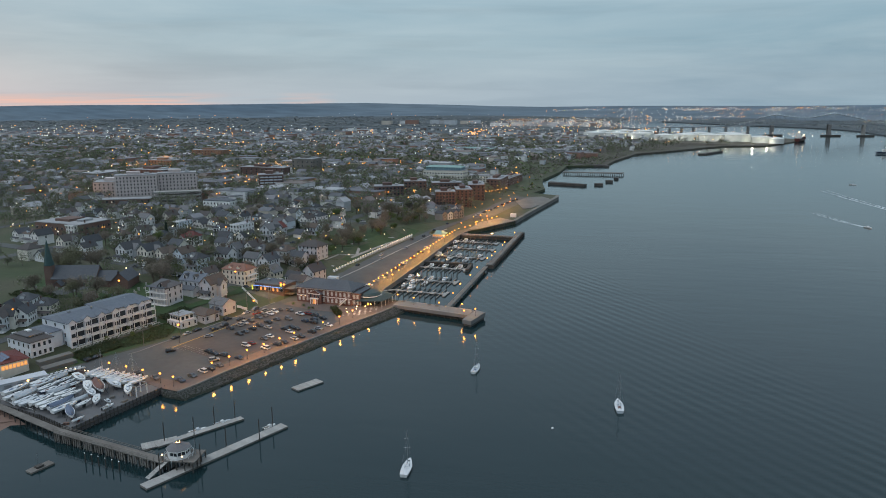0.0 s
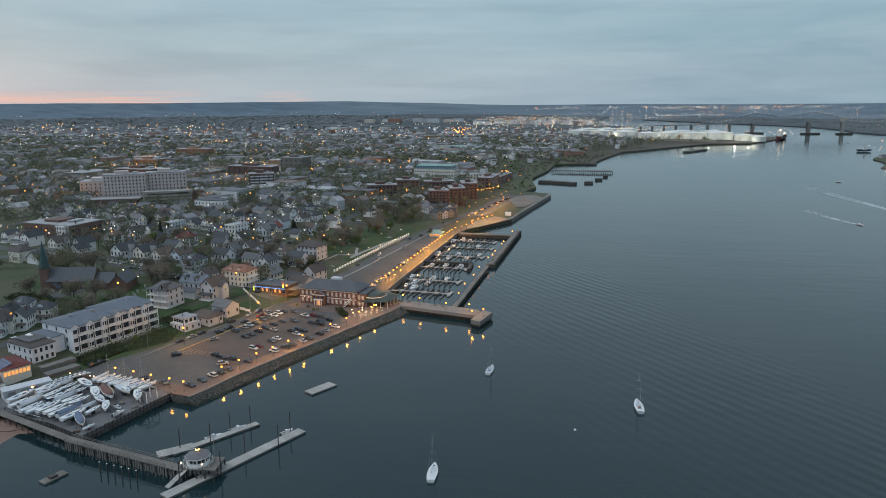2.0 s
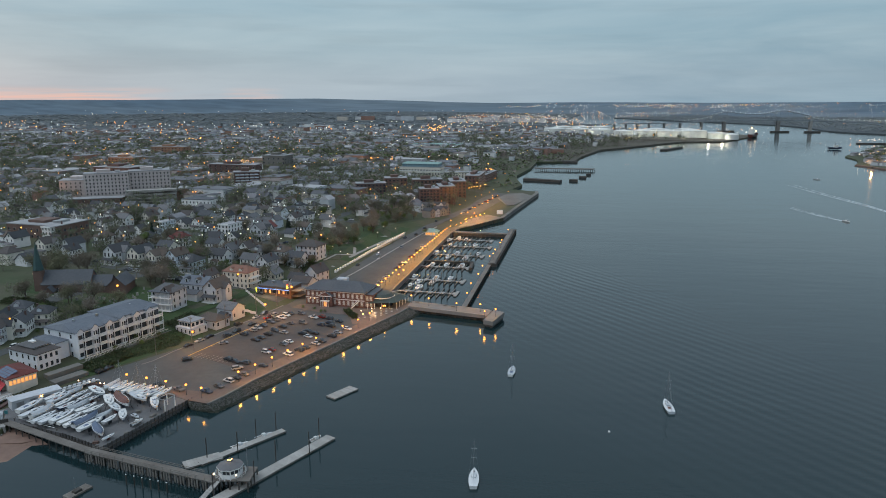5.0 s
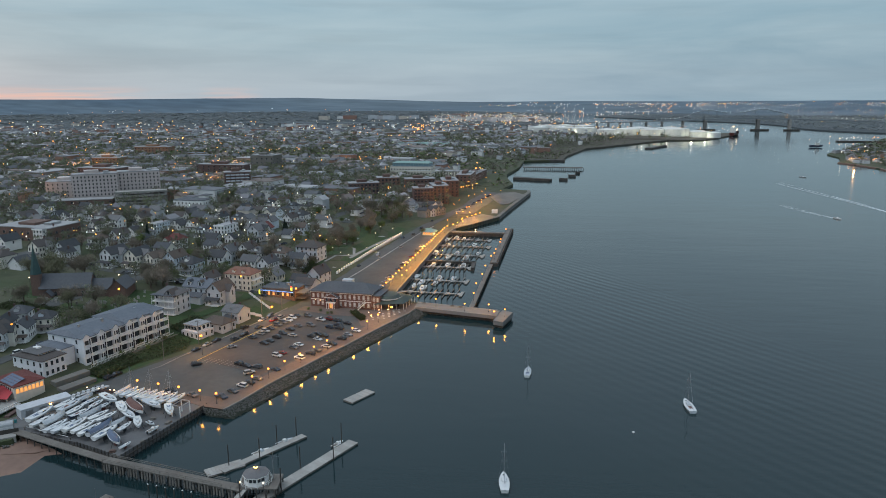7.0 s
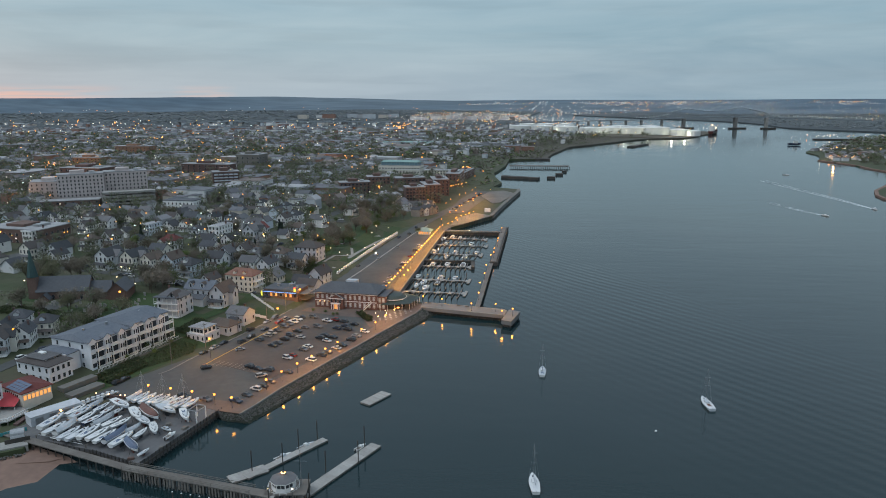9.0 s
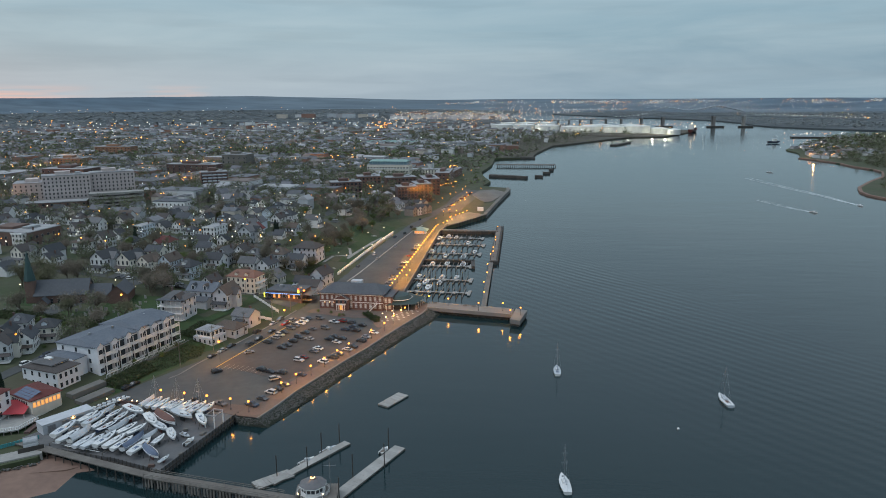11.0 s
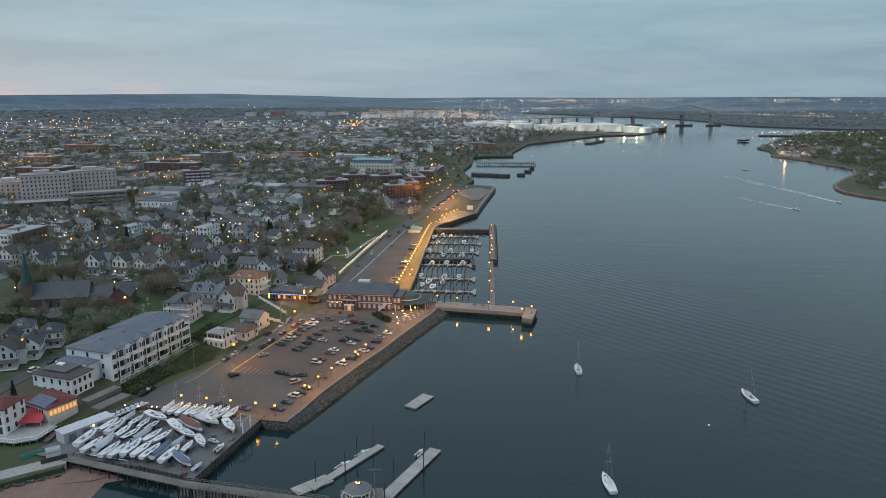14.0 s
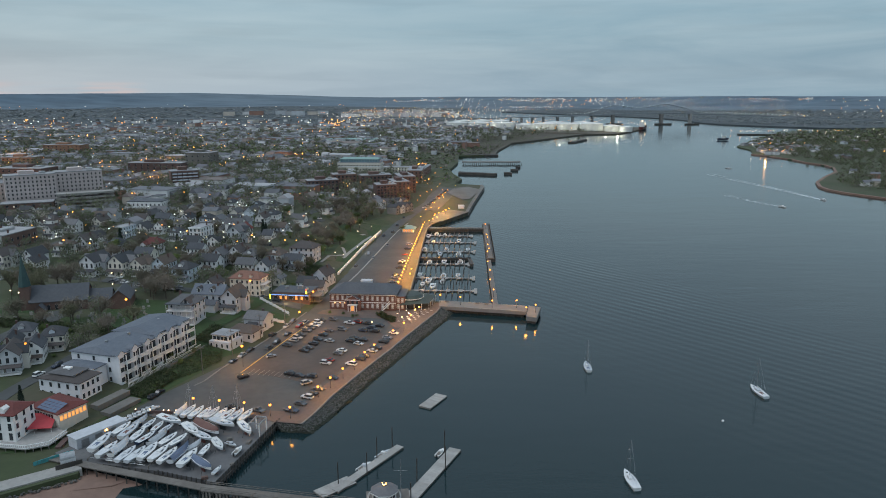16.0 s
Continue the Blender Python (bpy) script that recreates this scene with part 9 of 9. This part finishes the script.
def far_trees():
    rnd = random.Random(99)
    vs, fs = [], []
    near_vs, near_fs = vs, fs
    wood_vs, wood_fs = [], []
    cape_vs, cape_fs = [], []

    def clump(x, y, z, h, r, n):
        # Beyond 1750 m the clumps take the haze-greyed woods material.
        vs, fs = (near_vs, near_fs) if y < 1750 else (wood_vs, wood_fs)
        for _ in range(n):
            a, b = rnd.random() * 6.283, rnd.random()
            zz = z + h * (0.3 + 0.7 * b)
            rr = r * math.sqrt(rnd.random()) * (1.15 - 0.55 * abs(b - 0.35))
            cx, cy = x + rr * math.cos(a), y + rr * math.sin(a)
            s = r * rnd.uniform(0.22, 0.5)
            k = len(vs)
            for _v in range(4):
                vs.append((cx + rnd.gauss(0, s), cy + rnd.gauss(0, s), zz + rnd.gauss(0, s * (0.6 if y < 1300 else 0.14))))
            fs.extend(((k, k + 1, k + 2), (k, k + 2, k + 3), (k, k + 3, k + 1)))

    def fine_tree(x, y, z, h, r, m, s=0.55):
        tips = [(x + rnd.gauss(0, r * 0.5), y + rnd.gauss(0, r * 0.5), z + h * rnd.uniform(0.35, 1.0)) for _ in range(14)]
        for _ in range(m):
            cx, cy, cz = rnd.choice(tips)
            cx, cy, cz = cx + rnd.gauss(0, r * 0.2), cy + rnd.gauss(0, r * 0.2), cz + rnd.gauss(0, r * 0.18)
            k = len(vs)
            for _v in range(3):
                vs.append((cx + rnd.gauss(0, s), cy + rnd.gauss(0, s), cz + rnd.gauss(0, s)))
            fs.append((k, k + 1, k + 2))
        k = len(vs)
        vs.extend(((x - 0.25, y, z - 0.5), (x + 0.25, y, z - 0.5), (x + 0.1, y, z + h * 0.7), (x - 0.1, y, z + h * 0.7)))
        fs.append((k, k + 1, k + 2, k + 3))

    n = 0
    while n < 900:
        y = rnd.uniform(440, 900)
        x = rnd.uniform(-0.93 * y - 60, lerp(SHORE, y) - 55)
        if not free(x, y, -2.5) or near_street(x, y, 4.0) or (x > -300 and y < 540) or (y < 470 and x > -330) or (-136 < x < -80 and 565 < y < 640):
            continue
        n += 1
        fine_tree(x, y, ground(x, y), rnd.uniform(8, 14), rnd.uniform(3.2, 5.5), 300, 0.36)
    n = 0
    while n < 120:
        x, y = rnd.uniform(-330, -165), rnd.uniform(330, 545)
        if not free(x, y, -3.0) or near_street(x, y, 3.5) or lerp(SHORE, y) - x < 62:
            continue
        n += 1
        fine_tree(x, y, ground(x, y), rnd.uniform(6, 11), rnd.uniform(2.6, 4.4), 850, 0.21)
    n = 0
    while n < 5200:
        y = 600 + 1150 * rnd.random() ** 1.25
        x = rnd.uniform(-0.93 * y - 60, lerp(SHORE, y) - 64)
        if noise.noise((x * 0.0045, y * 0.009, 1.0)) < -0.02 and rnd.random() < 0.62:
            continue
        if not free(x, y, 1.0) or (y < 660 and near_street(x, y, 4.0)) or (-140 < x < -16 and 860 < y < 1160):
            continue
        n += 1
        fine_tree(x, y, ground(x, y), rnd.uniform(7, 13), rnd.uniform(3.2, 5.6), 70 if y < 1000 else 42, 0.6 if y < 1000 else 0.95)
    n = 0
    while n < 7000:
        y = 1000 + 3300 * rnd.random() ** 1.3
        x = rnd.uniform(-0.93 * y - 60, lerp(SHORE, y) - 60)
        if -350 < x and 2720 < y < 3450:
            continue
        if noise.noise((x * 0.005, y * 0.005, 5.0)) < -0.25 and rnd.random() < 0.7:
            continue
        n += 1
        clump(x, y, ground(x, y), rnd.uniform(7, 13) * (0.4 if y > 1700 else 1.0), rnd.uniform(3.0, 5.5) * (1 if y < 1500 else 1.5 if y < 2500 else 3.0), 9 if y < 1100 else 6)
    for x0, x1, y0, y1, count in ((-262, -204, 284, 296, 3), (-228, -204, 258, 284, 3), (-272, -205, 326, 348, 6), (-262, -246, 232, 280, 3)):
        n = 0
        while n < count:
            x, y = rnd.uniform(x0, x1), rnd.uniform(y0, y1)
            if free(x, y, -2.5) and not near_street(x, y, 3.0):
                n += 1
                fine_tree(x, y, ground(x, y), rnd.uniform(7, 12), rnd.uniform(3, 4.6), 520, 0.2)
    vs, fs = cape_vs, cape_fs
    n = 0
    while n < 3400:
        x, y = rnd.uniform(330, 1250), rnd.uniform(560, 1750)
        if not inside(CAPE, x, y) or not inside(CAPE, x - 16, y) or (noise.noise((x * 0.012, y * 0.012, 2.0)) < -0.2 and rnd.random() < 0.6) or (y < 760 and x < 372):
            continue
        n += 1
        if y < 1350 and x < 800:
            fine_tree(x, y, 1.0, rnd.uniform(4, 9), rnd.uniform(4.0, 6.5), 150, 0.55)
        else:
            for _ in range(26):
                a, b = rnd.random() * 6.283, rnd.random()
                q = 6 * math.sqrt(rnd.random())
                k = len(vs)
                for _v in range(3):
                    vs.append((x + q * math.cos(a) + rnd.gauss(0, 1.8), y + q * math.sin(a) + rnd.gauss(0, 1.8), 3.5 + 7 * b + rnd.gauss(0, 1.0)))
                fs.append((k, k + 1, k + 2))
    n = 0
    while n < 3000:
        x, y = rnd.uniform(560, 2400), rnd.uniform(1860, 3600)
        if inside(CAPE_BACK, x, y) and inside(CAPE_BACK, x - 20, y - 20):
            n += 1
            for _ in range(16):
                cx, cy, cz = x + rnd.gauss(0, 9), y + rnd.gauss(0, 9), 3 + 9 * rnd.random()
                k = len(wood_vs)
                for _v in range(3):
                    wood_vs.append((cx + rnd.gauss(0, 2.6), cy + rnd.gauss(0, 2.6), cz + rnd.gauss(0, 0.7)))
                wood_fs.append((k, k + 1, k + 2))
    for _ in range(1500):
        y = rnd.uniform(790, 1560)
        x = lerp(SHORE, y) - rnd.uniform(5, 110)
        if free(x, y, 0):
            clump(x, y, ground(x, y), rnd.uniform(1.2, 5), rnd.uniform(1.5, 4), 5)
    me = bpy.data.meshes.new("far_trees")
    me.from_pydata(near_vs, [], near_fs)
    tagged(mesh_part("far_trees", me, "far_tree"), "bare and budding trees between the far houses", "trees", kind="stuff")
    me = bpy.data.meshes.new("cape_trees")
    me.from_pydata(cape_vs, [], cape_fs)
    tagged(mesh_part("cape_trees", me, "cape_tree"), "dense green and brown trees across the river", "trees", kind="stuff")
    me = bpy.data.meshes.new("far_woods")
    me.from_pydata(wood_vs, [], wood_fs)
    tagged(mesh_part("far_woods", me, "far_woods"), "woods towards the horizon, greyed and blued for haze", "woods", kind="stuff")


far_trees()


# ---- bridge, tanks, far piers ----
def bridge():
    ob = thing("cantilever_bridge", pose(0, 0, 0), "long steel cantilever bridge on tall piers, strung with lights", "bridge")
    a, b = (-1150, 2500), (1500, 2085)
    def at(t):
        return a[0] + (b[0] - a[0]) * t, a[1] + (b[1] - a[1]) * t
    def deck(t):
        return lerp([(-1150, 19), (-400, 19), (-60, 18), (168, 20.5), (433, 27), (562, 33), (640, 36), (740, 36), (1000, 28), (1500, 10)], a[0] + (b[0] - a[0]) * t)
    n = 88
    pts = [(*at(i / n), deck(i / n)) for i in range(n + 1)]
    bm = bmesh.new()
    rows = [[bm.verts.new(p) for p in ((x, y - 7, z), (x, y + 7, z), (x, y + 7, z - 3), (x, y - 7, z - 3))] for x, y, z in pts]
    for r, q in zip(rows, rows[1:]):
        for i in range(4):
            bm.faces.new((r[i], q[i], q[(i + 1) % 4], r[(i + 1) % 4]))
    part("deck", bm, "hazy_steel", ob)
    for i, x in enumerate((*range(-1120, -40, 60), -20, 30, 78, 124, 168, 212, 250, 284, 318, 352, 396, 442, 502, 565, 712)):
        t = (x - a[0]) / (b[0] - a[0])
        y, w = at(t)[1], (8 if x in (565, 712) else 5 if x < 800 else 3)
        pier = part("pier", box(box(bmesh.new(), x - w / 2, x + w / 2, y - 8, y - 4, -2, deck(t) - 3), x - w / 2, x + w / 2, y + 4, y + 8, -2, deck(t) - 3), "pier_stone", ob)
        part("pier_cap", box(bmesh.new(), x - w / 2, x + w / 2, y - 9, y + 9, deck(t) - 5, deck(t) - 3), "concrete", pier)
        if x in (712, 565):
            part("fender", box(bmesh.new(), x - 26, x + 26, y - 22, y - 14, -1, 4), "timber_wet", pier)
    x, y = 798, at((798 - a[0]) / (b[0] - a[0]))[1]
    p = part("pier", box(bmesh.new(), x - 3, x + 3, y - 8, y + 8, -2, 34), "concrete", ob)
    part("fender", box(bmesh.new(), x - 22, x + 22, y - 22, y - 14, -1, 4), "timber_wet", p)
    # trusses over the main span
    def chord(x):
        return 3 + 17 * max(0, 1 - abs(x - 572) / 95) ** 1.1 + 18 * max(0, 1 - abs(x - 722) / 95) ** 1.1 + 6 * (520 < x < 800)
    for s in (-7, 7):
        bm = bmesh.new()
        xs = [480 + 13 * i for i in range(27)]
        for k, (x0, x1) in enumerate(zip(xs, xs[1:])):
            t0, t1 = (x0 - a[0]) / (b[0] - a[0]), (x1 - a[0]) / (b[0] - a[0])
            y0, y1 = at(t0)[1] + s, at(t1)[1] + s
            bar(bm, (x0, y0, deck(t0) + chord(x0)), (x1, y1, deck(t1) + chord(x1)), 0.7, 4)
            bar(bm, (x0, y0, deck(t0)), (x0, y0, deck(t0) + chord(x0)), 0.4, 4)
            bar(bm, (x0, y0, deck(t0) + (chord(x0) if k % 2 else 0)), (x1, y1, deck(t1) + (0 if k % 2 else chord(x1))), 0.4, 4)
        part("truss", bm, "hazy_steel", ob)
    for k in range(56):
        x = 425 + 13 * k
        t = (x - a[0]) / (b[0] - a[0])
        part("bridge_lamp", ball(bmesh.new(), (x, at(t)[1] - 7, deck(t) + chord(x) + 2), 0.85, 6, 4), "lamp_cool", ob)


bridge()


def tanks():
    """White storage tanks and flood lights on the oil terminal."""
    rnd = random.Random(14)
    for i, (x, y, r, h) in enumerate([(285, 1930, 30, 15), (345, 1925, 30, 15), (408, 1935, 34, 17), (468, 1940, 26, 14), (235, 1940, 26, 13), (180, 2010, 32, 14), (120, 2040, 30, 14), (330, 2010, 30, 15), (410, 2020, 28, 15), (60, 2080, 30, 13), (500, 1905, 16, 12), (150, 2260, 30, 12), (95, 2275, 28, 11), (205, 2230, 26, 12)]):
        x, y = x * 0.93 - 3, y * 0.93
        ob = thing("storage_tank", pose(x, y, min(ground(x, y), 9.0) - 0.2), "broad white oil storage tank on the far terminal", "tank", "oil tanks")
        bm = bmesh.new()
        bmesh.ops.create_cone(bm, cap_ends=True, segments=28, radius1=r, radius2=r, depth=h, matrix=pose(0, 0, h / 2))
        part("shell", bm, "tank_white", ob)
        bm = bmesh.new()
        bmesh.ops.create_cone(bm, cap_ends=True, segments=28, radius1=r, radius2=1.0, depth=3, matrix=pose(0, 0, h + 1.5))
        part("lid", bm, "tank_white", ob)
    for x, y in ((258, 1890), (315, 1882), (376, 1880), (440, 1888), (474, 1890), (205, 1950), (150, 1985)):
        l = new("terminal_light", bpy.data.lights.get("terminal_light") or bpy.data.lights.new("terminal_light", "POINT"))
        l.data.energy, l.data.color, l.data.shadow_soft_size = 7500, (1.0, 0.97, 0.70), 1.2
        l.matrix_basis = pose(x * 0.93 - 3, y * 0.93, 9)
    ship = thing("tanker", pose(556, 1912, 0, 0, 0, 62), "floodlit tanker berthed at the oil terminal", "ship")
    hull_mesh(bm := bmesh.new(), 90, 15, 8, transom=0.9)
    part("hull", bm, "hull_dark", ship)
    part("superstructure", box(bmesh.new(), -38, -24, -6, 6, 7, 22), "tank_white", ship)
    for x in (-30, -5, 20):
        part("floodlight", ball(bmesh.new(), (x, 0, 24 if x == -30 else 15), 2.0, 6, 4), "lamp_white", ship)
    far = thing("far_pier", pose(0, 0, 0), "long low dark timber pier at the far shore", "pier")
    part("deck", slab([(-14, 1013), (-14, 1021), (70, 1016), (67, 1004)], 2.4, 3.4), "concrete_dark", far)
    for i in range(28):
        part("pile", bar(bmesh.new(), (-12 + i * 3.0, 1010 - i * 0.2, -2), (-12 + i * 3.0, 1010 - i * 0.2, 2.4), 0.5, 5), "timber_wet", far)
    for poly, label in (([(-30, 884), (14, 866), (17, 872), (-28, 897)], "low dark wrecked barge by the shore"), ([(0, 1139), (54, 1134), (56, 1146), (0, 1152)], "low dark timber quay"), ([(232, 1418), (283, 1497), (292, 1496), (246, 1416)], "low dark barge at the terminal"), ([(26, 878), (36, 876), (37, 883), (27, 885)], "small dark mooring dolphin"), ([(690, 1640), (830, 1618), (832, 1632), (692, 1654)], "long low dark timber quay across the river"), ([(41, 915), (50, 915), (50, 922), (41, 922)], "small dark mooring dolphin"), ([(53, 951), (59, 951), (59, 956), (53, 956)], "small dark mooring dolphin")):
        tagged(part("barge" if "barge" in label else "quay", slab(poly, -1.5, 2.6), "timber_wet"), label, "barge" if "barge" in label else "quay")
    tug = thing("tugboat", pose(574, 1469, 0, 0, 0, 5), "dark tugboat on the far river", "boat")
    hull_mesh(bm := bmesh.new(), 26, 8, 4, transom=0.9)
    part("hull", bm, "hull_dark", tug)
    part("wheelhouse", box(bmesh.new(), -2, 5, -2.4, 2.4, 4, 9), "tank_white", tug)
    part("mast", bar(bmesh.new(), (0, 0, 9), (0, 0, 16), 0.3, 5), "metal_dark", tug)


tanks()
b = slab_block("school", "long building with pale blue-green roofs", -190, 1330, 8, -12, 90, 40, 9, "white_paint", 2, 20, 8, roof="teal_roof", top=0)


# ---- lights of the town ----
def town_lights():
    rnd = random.Random(4)
    sets = {"far_amber": ([], []), "far_white": ([], []), "far_cool": ([], [])}

    def dot(x, y, z, r, mat):
        vs, fs = sets[mat]
        k = len(vs)
        vs += [(x + r, y, z), (x - r, y, z), (x, y + r, z), (x, y - r, z), (x, y, z + r), (x, y, z - r)]
        fs += [(k + a, k + b, k + c) for a, b, c in ((0, 2, 4), (2, 1, 4), (1, 3, 4), (3, 0, 4), (2, 0, 5), (1, 2, 5), (3, 1, 5), (0, 3, 5))]

    def size(x, y, s=1.0):
        return max(0.36, math.hypot(x + 50, y) * 0.00056) * s * rnd.uniform(0.7, 1.4)

    for _ in range(1500):
        y = 400 + 2300 * rnd.random() ** 1.35
        x = rnd.uniform(-0.93 * y - 60, lerp(SHORE, min(y, 2500)) - 60)
        if noise.noise((x * 0.006, y * 0.006, 9.0)) < -0.1 and rnd.random() < 0.6:
            continue
        if not free(x, y, -2):
            continue
        dot(x, y, ground(x, y) + rnd.uniform(6, 10), size(x, y, 1.0 if y < 900 else 0.85), rnd.choice(("far_amber", "far_amber", "far_white", "far_white", "far_cool")))
    # the lit main street and squares
    for cx, cy, n, sx, sy in ((-470, 690, 52, 60, 12), (-330, 700, 28, 40, 25), (-385, 880, 44, 60, 20), (-290, 1850, 30, 14, 240), (-560, 840, 48, 70, 18), (-700, 1500, 26, 300, 14), (-150, 660, 18, 26, 22), (-420, 600, 26, 50, 20), (-250, 960, 30, 60, 30), (-500, 1150, 40, 130, 30), (-640, 700, 26, 70, 14), (-160, 900, 26, 14, 60), (-74, 850, 14, 7, 50)):
        for _ in range(n):
            x, y = cx + rnd.gauss(0, sx), cy + rnd.gauss(0, sy)
            if land_at(x, y) > 20 and free(x, y, 0):
                dot(x, y, ground(x, y) + rnd.uniform(6, 9), size(x, y, 1.15), "far_amber")
    for _ in range(18):
        t = rnd.random()
        dot(-112 + 42 * t + rnd.uniform(-4, 4), 700 + 75 * t, 8, 0.6, "far_amber")
    # the refinery and terminal
    for _ in range(330):
        y = rnd.uniform(1750, 2900)
        x = lerp(SHORE, y) - rnd.uniform(10, 620) ** 1.0
        dot(x, y, ground(x, y) + rnd.uniform(6, 22), size(x, y, 0.62), rnd.choice(("far_cool", "far_white", "far_white", "far_amber")))
    for _ in range(260):
        x, y = rnd.uniform(-330, 160), rnd.uniform(2740, 3420)
        dot(x, y, ground(x, y) + rnd.uniform(10, 22), size(x, y, 0.55), rnd.choice(("far_cool", "far_white", "far_white", "far_amber")))
    for k in range(16):
        dot(215 + k * 24, 1790 + k * 7, 14, 1.0, "far_white" if k % 3 else "far_cool")
    # along the horizon
    for r0, lo, hi, n, big in ((4790, 1, 30, 420, 1.9), (4745, -2, 34, 260, 1.8), (4680, 3, 26, 90, 1.8), (4590, 3.5, 13, 70, 2.0), (4350, 18, 34, 60, 1.7), (4560, 2, 36, 110, 1.5), (4450, -36, 0, 40, 1.4), (4250, -6, 14, 60, 1.6), (4080, -14, 12, 70, 1.5), (3950, 4, 34, 40, 1.5), (4600, -40, -5, 50, 1.4), (3900, -6, 3, 40, 1.8)):
        for _ in range(n):
            deg = rnd.uniform(lo, hi)
            if noise.noise((deg * 0.55, r0 * 0.01, 7.0)) < -0.05 and rnd.random() < 0.8:
                continue
            a = radians(deg)
            r = r0 + rnd.gauss(0, 18)
            dot(-50 + r * math.sin(a), r * math.cos(a), hill(deg, r) + 3 + 3 * rnd.random(), big * rnd.uniform(0.45, 1.2), rnd.choice(("far_white", "far_white", "far_amber", "far_cool")))
    # across the river
    for _ in range(45):
        x, y = rnd.uniform(480, 1300), rnd.uniform(690, 1650)
        if inside(CAPE, x, y):
            dot(x, y, rnd.uniform(8, 16), size(x, y), rnd.choice(("far_amber", "far_white")))
    for _ in range(50):
        x, y = rnd.uniform(1000, 2300), rnd.uniform(2300, 3200)
        if inside(CAPE_BACK, x, y):
            dot(x, y, rnd.uniform(12, 18), size(x, y, 0.8), rnd.choice(("far_amber", "far_white")))
    for k in range(16):
        dot(476 + k * 4, 1122 + 4 * (k % 3), 5 + (k % 3), 0.55, "far_amber" if k % 4 else "far_white")
    for k in range(14):
        dot(545 + k * 7, 1262 + 9 * (k % 3), 8, 0.55, "far_white" if k % 3 else "far_amber")
    for k in range(60):
        dot(700 + rnd.uniform(0, 330), 1690 + rnd.uniform(-40, 40), 7, 0.8, "far_white" if k % 3 else "far_amber")
    for mat, (vs, fs) in sets.items():
        me = bpy.data.meshes.new("town_lights")
        me.from_pydata(vs, [], fs)
        tagged(mesh_part("town_lights", me, mat), "scattered far lights of the town at dusk", "lights", kind="stuff")



town_lights()
for x, y, watts in ((-470, 690, 12000), (-385, 880, 18000), (-560, 840, 18000), (-330, 700, 8000), (486, 1122, 10000), (-435, 570, 2000), (-620, 1000, 20000), (-250, 960, 12000)):
    l = new("street_light", bpy.data.lights.new("street_light", "POINT"))
    l.data.energy, l.data.color, l.data.shadow_soft_size = watts, (1.0, 0.45, 0.12), 1.0
    l.matrix_basis = pose(x, y, (ground(x, y) if x < 0 else 0) + 13)
